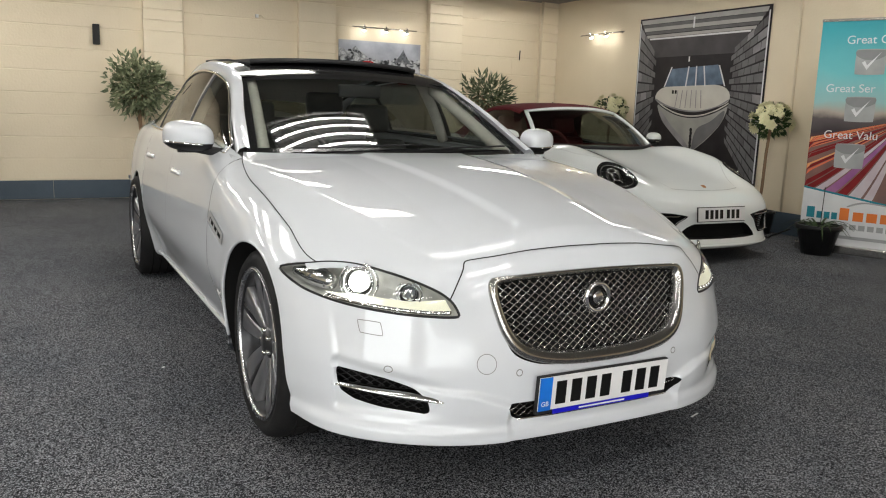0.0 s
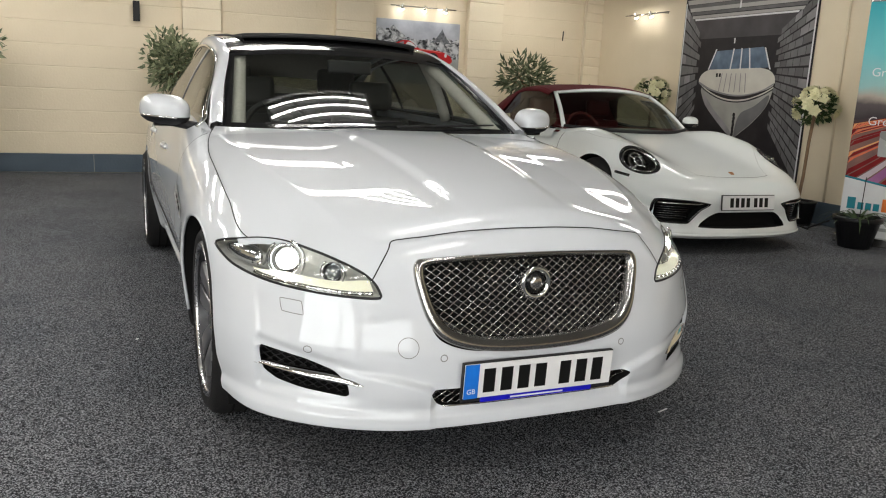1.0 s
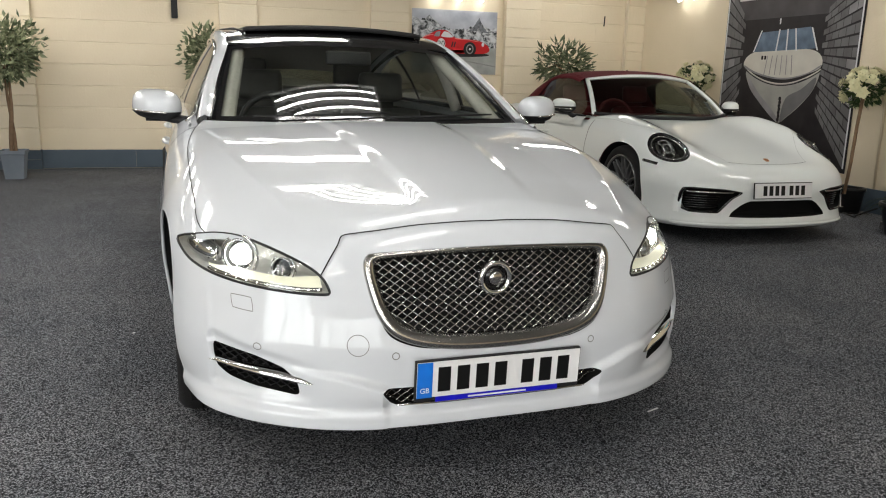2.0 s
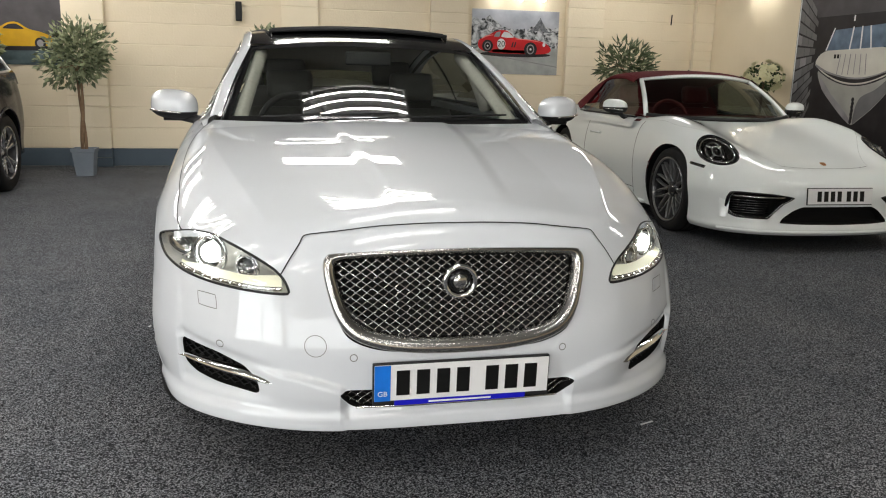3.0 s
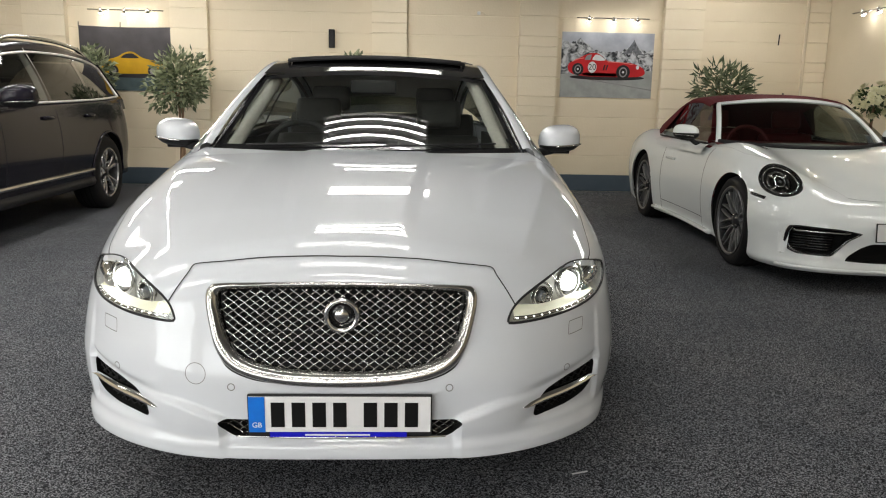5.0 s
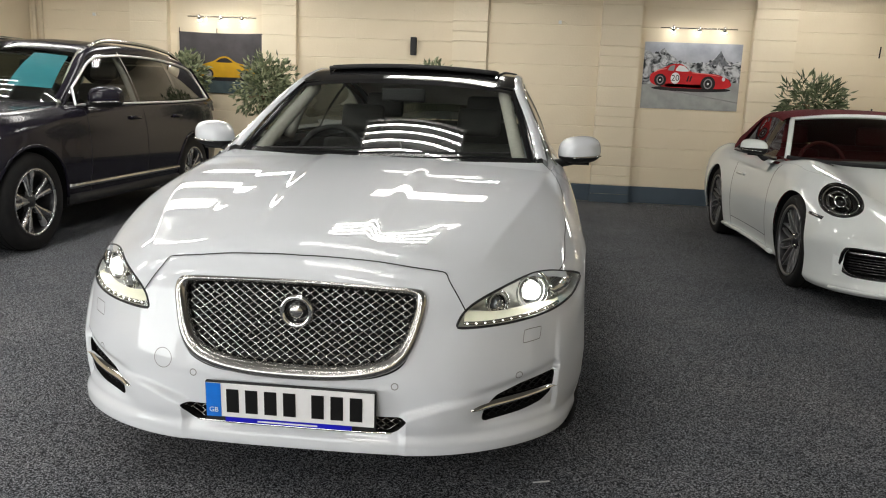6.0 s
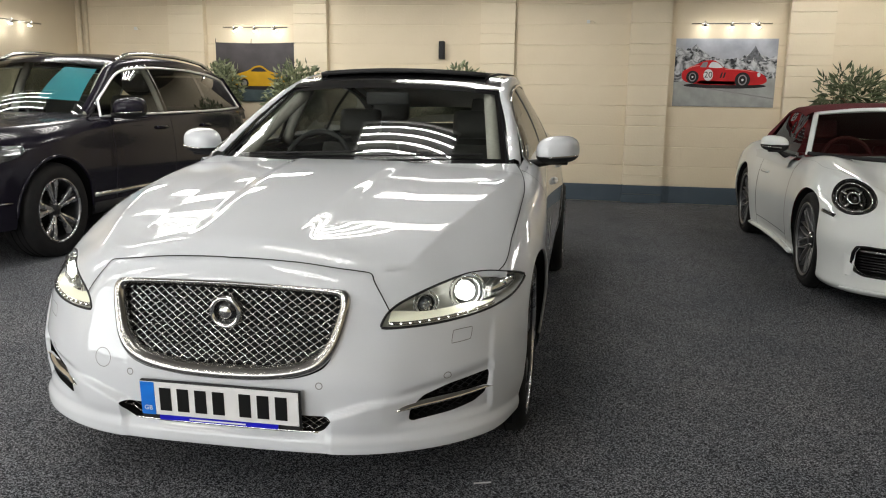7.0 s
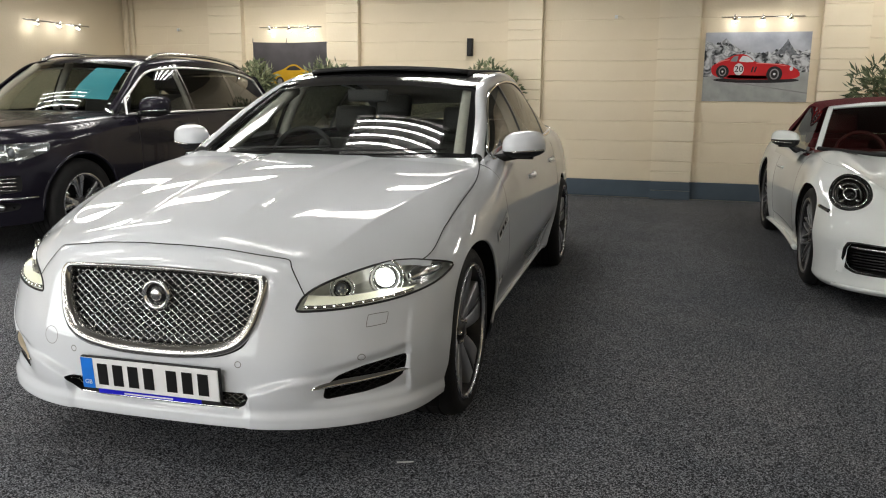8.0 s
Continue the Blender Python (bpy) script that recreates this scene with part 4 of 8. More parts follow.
# headlamps: chrome-edged bowls in a dark chamber over a shelf that glows in place of bulb light, and a row of running
# lights
LAMP_FOOT = spline((0.49, 0.604), (0.55, 0.602), (0.64, 0.606), (0.73, 0.614), (0.80, 0.624), (0.86, 0.645))
for s in (-1, 1):
    e = thing_part("headlamp", jag, pose(0, 0, 0))
    hl = J.at_front(s * HEADLAMP[:, 0], HEADLAMP[:, 1])
    nrm = J.normal(hl)
    cen = hl.mean(0)
    G = [hl]
    for sc, dep in ((0.99, 0.016), (0.965, 0.050), (0.88, 0.105)):
        q = cen + (hl - cen) * sc
        G.append(q + np.array([-s * 0.25, 1, 0]) * dep)
    part("lamp_housing", join(grid(np.array(G).transpose(1, 0, 2), wrap=True, flip=s > 0), fill(G[-1], rings=3)), M["lamp_house"], e, "smoked silver lamp chamber")
    part("lamp_rim", tube(hl + nrm * -0.001, 0.0042, 6, True), M["trim"], e)
    gl2 = HEADLAMP.copy()
    mid = gl2.mean(0)
    rows = []
    for k in range(6):
        q = mid + (gl2 - mid) * (0.99 - 0.19 * k)
        p = J.at_front(s * q[:, 0], q[:, 1])
        rows.append(p + J.normal(p) * 0.002)
    cov = part("lamp_cover", grid(np.array(rows).transpose(1, 0, 2), wrap=True, flip=s > 0), M["clear"], e, "clear polycarbonate cover")
    cov.visible_shadow = False
    for lx, lz, r, on in ((0.728, 0.671, 0.034, True), (0.616, 0.656, 0.022, False)):
        p = J.at_front([s * lx], [lz])[0] + np.array([-s * 0.020, 0.046 if on else 0.036, 0])
        tr = Matrix.Translation(p) @ pose(0, 0, 0, 0, 0, -90 + s * 34)
        part("lamp_bezel", move(revolve([(r * 1.50, 0.010), (r * 1.48, 0.016), (r * 1.36, 0.017), (r * 1.32, 0.010)], 40), tr), M["reflector"], e)
        part("lamp_bowl", move(revolve([(r * 1.33, 0.010), (r * 1.22, -0.008), (r * 1.02, -0.016)], 40), tr), M["lamp_bowl"], e)
        if not on:
            part("lamp_collar", move(revolve([(r * 1.12, -0.014), (r * 1.14, -0.002), (r * 1.06, 0.002), (r * 0.98, -0.006)], 32), tr), M["reflector"], e)
        part("lamp_lens", move(revolve([(r, -0.010), (r * 0.92, 0.008), (r * 0.65, 0.020), (r * 0.3, 0.026), (0.0, 0.028)], 32), tr), M["lamp_halo" if on else "lens"], e,
             "clear projector lens")
        if on:
            part("lamp_bulb", move(revolve([(r * 0.84, 0.0135), (r * 0.78, 0.0180), (r * 0.62, 0.0235), (r * 0.40, 0.0280), (r * 0.2, 0.0300), (0.0, 0.0312)], 24), tr), M["lamp_on"], e, "lit xenon projector")
        else:
            for k in range(6):
                a = 2 * math.pi * k / 6
                part("lens_facet", move(ball(0.0045, (0.027, 0.012 * math.cos(a), 0.012 * math.sin(a)), 0.4, 1, 1, 8), tr), M["reflector"], e)
        # curved chrome divider on the outer side of each bowl
        arc = [tuple(tr @ Vector((0.012, r * 1.85 * math.cos(t), r * 1.85 * math.sin(t)))) for t in np.linspace(-1.0, 1.3, 14)]
        part("lamp_divider", tube(arc, 0.0060, 6, flat=0.7), M["reflector"], e)
        arc = [tuple(tr @ Vector((0.006, r * 1.75 * math.cos(t), r * 1.75 * math.sin(t)))) for t in np.linspace(2.2, 4.1, 12)]
        part("lamp_divider", tube(arc, 0.003, 6), M["reflector"], e)
    # outer turn lamp: faceted chrome pocket with a clear bulb
    for k, lx in enumerate((0.792, 0.806, 0.820, 0.834, 0.848)):
        lo, hi = LAMP_FOOT(lx) + 0.022, 0.715 - 0.42 * (lx - 0.79)
        zz = np.linspace(lo, hi, 8)
        p = J.at_front(np.full(8, s * lx), zz) + np.array([-s * 0.012, 0.030 - 0.003 * k, 0])
        part("turn_lamp_fin", tube(p, 0.0075, 4, flat=0.5), M["reflector"], e)
    xs = np.linspace(0.785, 0.862, 12)
    pocket_at = J.at_front(s * xs, LAMP_FOOT(xs) + 0.040 - 0.25 * np.maximum(xs - 0.82, 0)) + np.array([-s * 0.016, 0.036, 0])
    part("turn_lamp_bowl", tube(pocket_at, 0.030 * np.sin(np.linspace(0.7, 2.7, 12)), 10, flat=1.1), M["reflector"], e)
    p = J.at_front([s * 0.822], [0.676])[0] + np.array([-s * 0.006, 0.016, 0])
    part("turn_lamp", ball(0.012, p, 1.5, 0.8, 0.8, 12), M["lens"], e)
    # shelf with the bulb's light put in as glow, light channel and running lights along the lower edge
    xs = np.linspace(0.505, 0.800, 40)
    foot = LAMP_FOOT(xs)
    rise = (0.016 + 0.008 * smoothstep(0.62, 0.52, xs)) * (1 - 0.9 * smoothstep(0.71, 0.80, xs))
    shelf = [J.at_front(s * xs, foot + 0.014) + np.array([0, 0.006, 0]), J.at_front(s * xs, foot + 0.014 + rise * 0.4) + np.array([0, 0.020, 0]), J.at_front(s * xs, foot + 0.014 + rise) + np.array([0, 0.040, 0])]
    part("lit_shelf", grid(np.stack(shelf, 1), flip=s > 0), M["shelf_glow"], e, "cream shelf with the bulb's light put in as glow")
    part("light_channel", tube(J.at_front(s * xs, foot + 0.008) + np.array([0, 0.008, 0]), 0.0065, 6), M["satin"], e)
    for k in range(11):
        lx = 0.515 + 0.0265 * k
        p = J.at_front([s * lx], [LAMP_FOOT(lx) + 0.009])[0]
        part("running_light", ball(0.0026, p + np.array([0, 0.0025, 0]), 1.8, 1, 1.0, 8), M["led"], e)

# number plate on its blue-edged holder
plate = thing_part("number_plate", jag, pose(0, -0.012, 0.358, 4, 0, 0))
part("plate_holder", box(-0.262, 0.262, -0.004, 0.010, -0.066, 0.060, 0.003), M["trim"], plate, smooth=False)
part("plate_board", box(-0.258, 0.258, -0.008, -0.004, -0.052, 0.057, 0.001), M["plate"], plate, smooth=False)
part("plate_band", box(-0.258, -0.212, -0.0095, -0.008, -0.052, 0.057), M["plate_blue"], plate, smooth=False)
part("holder_strip", box(-0.20, 0.19, -0.0085, -0.004, -0.068, -0.0525), M["strip_blue"], plate, smooth=False)
for k in range(7):
    cx = -0.176 + 0.0585 * k + (0.028 if k > 3 else 0)
    part("character_bar", box(cx - 0.019, cx + 0.019, -0.0095, -0.008, -0.036, 0.040), M["ink"], plate, smooth=False)
part("strip_lettering", box(-0.10, 0.085, -0.0095, -0.0085, -0.063, -0.058), M["plate"], plate, smooth=False)
tx = bpy.data.curves.new("country_mark", "FONT")
tx.body, tx.size, tx.align_x, tx.align_y, tx.extrude = "GB", 0.022, "CENTER", "CENTER", 0.0003
tx.materials.append(M["plate"])
to = new("country_mark", tx)
to.parent = plate
to.matrix_basis = pose(-0.235, -0.0100, -0.030, 90, 0, 0)

# glasshouse
WS_BASE = lambda u: np.array([0.735 * u, 1.40 + 0.235 * abs(u) ** 2.2, 0.998 - 0.012 * abs(u) ** 2])
WS_TOP = lambda u: np.array([0.605 * u, 2.19 + 0.13 * u * u, 1.372 - 0.035 * u * u])


def screen_point(u, v):
    a, b = WS_BASE(u), WS_TOP(u)
    p = a + (b - a) * v
    bow = 0.012 * math.sin(math.pi * v) * (1 - 0.5 * u * u)
    return p + np.array([0.010 * u, -0.45 * bow, 0.85 * bow])


G = np.array([[screen_point(u, v) for v in np.linspace(0.0, 1.0, 24)] for u in np.linspace(-1, 1, 50)])
ws = part("windscreen", grid(G, flip=True), M["windscreen"], jag, "raked glass with ceiling lights mirrored in it")
ws.visible_shadow = False


def band(u0, u1, v0, v1, nu, nv, lift=0.002):
    g = np.array([[screen_point(u, v) for v in np.linspace(v0, v1, nv)] for u in np.linspace(u0, u1, nu)])
    return grid(g + np.array([0, -0.5 * lift, lift]), flip=True)


part("screen_border", join(band(-1, 1, 0, 0.06, 50, 3), band(-1, 1, 0.93, 1, 50, 3), band(-1, -0.93, 0.06, 0.93, 3, 20), band(0.93, 1, 0.06, 0.93, 3, 20)), M["black"], jag, "black ceramic border")
for s in (-1, 1):
    line = [screen_point(s * 0.99, v) + np.array([-s * 0.004, -0.002, 0.003]) for v in np.linspace(0.0, 1.0, 20)]
    part("pillar_trim", tube(line, 0.008, 6), M["black"], jag)
# wipers
for x0, x1, y in ((-0.55, 0.05, 1.40), (0.02, 0.60, 1.40)):
    P = [screen_point(t, 0.035 + 0.05 * k) + np.array([0, -0.01, 0.012]) for k, t in zip(np.linspace(0, 1, 14), np.linspace(x0 / 0.735, x1 / 0.735, 14))]
    part("wiper", tube(P, 0.005, 6), M["trim"], jag)
part("cowl", grid(np.array([[(x, 1.36 + 0.24 * (x / 0.735) ** 2 + t, 0.978 - 0.01 * (x / 0.735) ** 2 - 0.02 * (t > 0.06)) for t in (0, 0.05, 0.12)] for x in np.linspace(-0.76, 0.76, 40)]), flip=True), M["trim"], jag)

ROOF_Z = spline((1.6, 1.0), (1.9, 1.155), (2.3, 1.335), (2.6, 1.400), (3.0, 1.428), (3.5, 1.392), (4.0, 1.275), (4.35, 1.15), (4.7, 1.05))
ROOF_X = spline((1.6, 0.765), (1.9, 0.715), (2.3, 0.635), (2.6, 0.625), (3.0, 0.625), (3.5, 0.61), (4.0, 0.59), (4.7, 0.56))
BELT_Z = spline((1.6, 0.985), (2.5, 1.005), (3.5, 1.02), (4.7, 1.035))
BELT_X = spline((1.6, 0.815), (2.2, 0.83), (3.5, 0.83), (4.7, 0.74))


def flank_glass(y, t):
    """A point on the side of the glasshouse, t from belt to roof edge."""
    x = BELT_X(y) + (ROOF_X(y) - BELT_X(y)) * t + 0.02 * math.sin(math.pi * t)
    return np.array([x, y, BELT_Z(y) + (ROOF_Z(y) - BELT_Z(y)) * t])


# roof skin (black glass), rails and rear screen
G = []
for y in np.linspace(2.19, 4.25, 44):
    row = []
    for u in np.linspace(-1, 1, 31):
        yy = y + 0.13 * u * u * max(0, 1 - (y - 2.19) / 0.8)
        xr, zr = ROOF_X(yy) - 0.015, ROOF_Z(yy)
        row.append((xr * u, yy, zr + 0.012 + 0.042 * (1 - u * u)))
    G.append(row)
part("roof", grid(np.array(G)), M["black"], jag, "gloss black glass roof")
G = []
for y in np.linspace(4.25, 4.75, 12):
    G.append([((ROOF_X(y) - 0.03) * u, y, ROOF_Z(y) + 0.012 + 0.04 * (1 - u * u)) for u in np.linspace(-1, 1, 21)])
part("rear_screen", grid(np.array(G)), M["tint"], jag)
for s in (-1, 1):
    G = []
    for y in np.linspace(1.60, 4.72, 80):
        xr, zr = ROOF_X(y), ROOF_Z(y)
        wide = 0.052 if y > 2.3 else 0.048 + 0.02 * smoothstep(2.0, 1.6, y)
        if y > 3.6:
            wide += 0.16 * smoothstep(3.6, 4.5, y)
        G.append([(s * (xr - 0.035), y, zr + 0.012), (s * (xr - 0.012), y, zr + 0.018), (s * (xr + 0.012), y, zr + 0.008),
                  (s * (xr + 0.024), y, zr - 0.012), (s * (xr + 0.028), y, zr - wide * 0.8), (s * (xr + 0.020), y, zr - wide)])
    part("roof_rail", grid(np.array(G), flip=s < 0), M["paint"], jag, "white painted roof rail")
    # side glass: front door, rear door, quarter
    for ya, yb in ((1.72, 2.60), (2.655, 3.52), (3.56, 4.25)):
        g = np.array([[flank_glass(y, t) * np.array([s, 1, 1]) for t in np.linspace(0, 0.97, 8)] for y in np.linspace(ya, yb, 18)])
        o = part("side_window", grid(g, flip=s > 0), M["sideglass" if ya < 2 else "rearglass"], jag)
        o.visible_shadow = False
    for yb in (2.627, 3.54):
        g = np.array([[flank_glass(y, t) * np.array([s, 1, 1]) + np.array([s * 0.001, 0, 0]) for t in np.linspace(0, 0.97, 8)] for y in (yb - 0.03, yb + 0.035)])
        part("door_pillar", grid(g, flip=s > 0), M["trim"], jag)
    ring = [flank_glass(y, 0.0) for y in np.linspace(1.66, 4.55, 40)] + [flank_glass(y, 0.90 if y > 2.0 else 0.9 - 0.5 * (2.0 - y)) for y in np.linspace(4.5, 1.68, 50)]
    part("window_surround", tube([(s * p[0] + s * 0.008, p[1], p[2]) for p in ring], 0.0075, 6, True), M["chrome"], jag, "bright chrome window surround")
    sh = np.array([[flank_glass(y, 0) * np.array([s, 1, 1]) + np.array([s * 0.02 * k, 0, -0.035 * k * k]) for k in (-0.5, 0, 1, 2)] for y in np.linspace(1.55, 4.75, 40)])
    part("shoulder", grid(sh, flip=s < 0), M["paint"], jag)
    # mirrors, handles, side vent
    mirror_unit(jag, s, 0.950, 1.86, 1.052, (0.80, 1.74, 0.975), M["paint"], (0.215, 0.138, 0.14))
    for yy, zz in ((2.38, 0.845), (3.32, 0.865)):
        p = J.at_side(np.linspace(yy - 0.10, yy + 0.10, 12), np.full(12, zz))
        p[:, 0] = s * (p[:, 0] + 0.016 * np.sin(np.linspace(0.3, np.pi - 0.3, 12)))
        part("door_handle", tube(p, 0.013, 8, flat=1.0), M["bright_trim"], jag)
    vz = np.linspace(0, 1, 14)
    p = J.at_side(1.20 + 0.28 * vz, 0.678 + 0.060 * vz)
    p[:, 0] *= s
    part("side_vent", ribbon(J, p, 0.050, 0.005), M["bright_trim"], jag, "chrome wing vent")
    part("vent_slot", ribbon(J, p[1:-2], 0.018, 0.0065), M["void"], jag)
    for k in (3, 6, 9):
        part("vent_fin", ribbon(J, p[k:k + 2], 0.018, 0.0085), M["bright_trim"], jag)
    sill = J.at_side(np.linspace(1.30, 3.45, 30), np.full(30, 0.225))
    sill[:, 0] = s * (sill[:, 0] + 0.002)
    part("sill", tube(sill, 0.014, 8, flat=0.8), M["paint"], jag)

# raised glass sunroof panel and its frame
G = np.array([[(x, 2.46 + 0.07 * (x / 0.5) ** 2 + 0.60 * t, 1.442 + 0.014 * t - 0.020 * (x / 0.5) ** 2) for t in np.linspace(0, 1, 10)] for x in np.linspace(-0.487, 0.487, 25)])
top = grid(G + np.array([0, 0, 0.026]))
low = grid(G, flip=True)
skirt = grid(np.array([[tuple(p), tuple(p + np.array([0, 0, 0.026]))] for p in np.concatenate([G[:, 0], G[-1, 1:], G[::-1, -1][1:], G[0, ::-1][1:]])]), flip=True)
sun = part("sunroof_panel", join(top, low), M["black"], jag, "raised dark glass sunroof panel")
part("panel_edge", skirt, M["trim"], sun)
part("wind_deflector", tube([(x, 2.44 + 0.07 * (x / 0.5) ** 2, 1.452 - 0.02 * (x / 0.5) ** 2) for x in np.linspace(-0.5, 0.5, 20)], 0.012, 6), M["trim"], jag)
for s in (-1, 1):
    part("sunroof_arm", tube([(s * 0.50, 2.52, 1.42), (s * 0.53, 2.85, 1.45), (s * 0.56, 3.10, 1.455), (s * 0.60, 3.16, 1.45)], 0.008, 6), M["trim"], jag)

# cabin
def seat(parent, x, y, m, name="front_seat", z=-0.10):
    e = thing_part(name, parent, pose(x, y, z))
    part("cushion", box(-0.25, 0.25, -0.25, 0.25, 0.42, 0.60, 0.05), m, e)
    part("backrest", move(box(-0.26, 0.26, -0.06, 0.08, 0.0, 0.62, 0.05), pose(0, 0.24, 0.56, -14, 0, 0)), m, e)
    part("headrest", move(box(-0.14, 0.14, -0.05, 0.05, 0.66, 0.84, 0.04), pose(0, 0.24, 0.56, -12, 0, 0)), m, e)


def steering(parent, x, y, z, m):
    e = thing_part("steering_wheel", parent, pose(x, y, z, 0, 0, 0) @ pose(0, 0, 0, -22, 0, 0))
    a = np.linspace(0, 2 * np.pi, 40, endpoint=False)
    part("wheel_rim", tube([(0.185 * math.cos(t), 0, 0.185 * math.sin(t)) for t in a], 0.016, 8, True), m, e)
    part("wheel_boss", box(-0.07, 0.07, -0.03, 0.02, -0.06, 0.05, 0.02), m, e)
    for t in (0.1, math.pi - 0.1, -math.pi / 2):
        part("wheel_spoke", tube([(0, 0, 0), (0.18 * math.cos(t), 0, 0.18 * math.sin(t))], 0.014, 6), m, e)


for sx in (-0.38, 0.38):
    seat(jag, sx, 2.55, M["leather"], "front_seat", -0.16)
seat(jag, -0.38, 3.40, M["leather"], "rear_seat", -0.08)
seat(jag, 0.38, 3.40, M["leather"], "rear_seat", -0.08)
part("rear_bench", box(-0.66, 0.66, 3.62, 3.70, 0.36, 1.12, 0.04), M["leather"], jag)
steering(jag, -0.38, 2.06, 0.93, M["trim"])
G = np.array([[(x, y, 0.955 + 0.045 * math.sin(t * math.pi * 0.6) - 0.03 * (x / 0.7) ** 2 - (0.18 if t > 0.95 else 0)) for t, y in zip(np.linspace(0, 1, 12), np.linspace(1.52, 2.0, 12))] for x in np.linspace(-0.76, 0.76, 30)])
part("dashboard", grid(G, flip=True), M["leather"], jag)
part("cabin_floor", box(-0.80, 0.80, 1.4, 4.6, 0.31, 0.36), M["trim"], jag, smooth=False)
part("firewall", box(-0.78, 0.78, 1.60, 1.66, 0.36, 0.95), M["trim"], jag, smooth=False)
part("parcel_shelf", box(-0.66, 0.66, 3.85, 4.7, 0.96, 1.02), M["trim"], jag, smooth=False)
part("cabin_mirror", move(box(-0.12, 0.12, -0.015, 0.015, -0.035, 0.035, 0.012), pose(0, 2.14, 1.29)), M["trim"], jag)
G = np.array([[((ROOF_X(y) - 0.04) * u, y, ROOF_Z(y) - 0.004 + 0.035 * (1 - u * u)) for u in np.linspace(-1, 1, 15)] for y in np.linspace(2.30, 4.2, 24)])
part("headlining", grid(G, flip=True), M["headliner"], jag)
for s in (-1, 1):
    part("inner_pillar", tube([screen_point(s * 0.90, v) + np.array([-s * 0.012, 0.045, -0.025]) for v in np.linspace(0.02, 1, 14)], 0.034, 8), M["headliner"], jag, "pale inner windscreen pillar")
    part("door_card", box(s * 0.80 - 0.02, s * 0.80 + 0.02, 1.70, 4.3, 0.4, 0.97), M["leather"], jag, smooth=False)
    part("inner_post", tube([flank_glass(2.66, t) * np.array([s, 1, 1]) + np.array([-s * 0.035, 0, 0]) for t in np.linspace(0, 0.95, 8)], 0.035, 8), M["headliner"], jag)

# ---- the white soft-top sports car ----
PX, PY = 3.54, 2.82
por = thing("sports_car", pose(PX - 0.04, PY, 0, 0, 0, -1.0), "white two-door soft-top sports car with burgundy canvas roof", "car")
P_PLAN = [(0, 0), (0.25, 0.012), (0.45, 0.048), (0.63, 0.118), (0.77, 0.235), (0.86, 0.41), (0.905, 0.70), (0.917, 1.0), (0.90, 1.4), (0.885, 2.0), (0.895, 2.6),
          (0.925, 3.1), (0.935, 3.5), (0.915, 3.9), (0.82, 4.28), (0.5, 4.47), (0, 4.50)]
P_NOSE = spline((0.08, 0.10), (0.13, 0.03), (0.17, -0.01), (0.21, 0.0), (0.30, 0.012), (0.42, 0.0), (0.50, 0.02), (0.58, 0.075), (0.66, 0.17), (0.74, 0.30), (0.9, 0.6))
P_FLANK = spline((0.08, 0.08), (0.16, 0.05), (0.30, 0.02), (0.50, 0.0), (0.64, 0.008), (0.76, 0.035), (0.90, 0.09), (1.1, 0.2))
P_DECKC = spline((-0.1, 0.42), (0.0, 0.50), (0.12, 0.585), (0.25, 0.632), (0.5, 0.70), (0.9, 0.79), (1.3, 0.86), (1.7, 0.90), (2.5, 0.92), (3.5, 0.95), (4.0, 0.90), (4.4, 0.74), (4.6, 0.66))


def p_deck(x, y):
    x = abs(x)
    z = P_DECKC(y) - 0.05 * x * x
    z = z + 0.090 * np.exp(-((x - 0.70) / 0.21) ** 2) * smoothstep(0.12, 0.52, y) * (1 - smoothstep(1.2, 1.9, y))
    return z + 0.02 * np.exp(-((x - 0.78) / 0.2) ** 2) * smoothstep(2.6, 3.3, y)


PS = Skin(P_PLAN, P_NOSE, P_FLANK, lambda y: smoothstep(0.2, 1.0, y), p_deck,
          spline((0, 0.06), (0.4, 0.10), (1.0, 0.13), (2.0, 0.10), (3.2, 0.14), (4.5, 0.12)),
          spline((0, 0.13), (0.6, 0.13), (1.0, 0.15), (4.0, 0.17), (4.5, 0.22)), spline((0, 0.44), (0.6, 0.50), (1.2, 0.56), (4.5, 0.60)))
P_WF, P_WR, P_WZ = 0.96, 3.42, 0.345
P_LAMP = loop2([(0.702 + 0.103 * math.cos(a), 0.030 + 0.192 * math.sin(a) + 0.015 * math.cos(a)) for a in np.linspace(0, 2 * math.pi, 14, endpoint=False)], 70)
LEAN = radians(42)                      # the lamps lie in planes that lean back
L_UP, L_IN, L_MID = np.array([0, math.sin(LEAN), math.cos(LEAN)]), np.array([0, math.cos(LEAN), -math.sin(LEAN)]), np.array([0.742, 0.50, 0.700])


def lamp_skin(u, w, sign=1):
    """The skin under a point of the leaning lamp plane."""
    u, w = np.asarray(u, float), np.asarray(w, float)
    o = np.stack([u, L_MID[1] + w * L_UP[1], L_MID[2] + w * L_UP[2]], -1)
    p = np.stack(PS.solve(lambda t: tuple((o + t[:, None] * L_IN).T), np.full(len(u), 0.35), np.full(len(u), -0.35)), -1)
    p[:, 0] *= sign
    return p


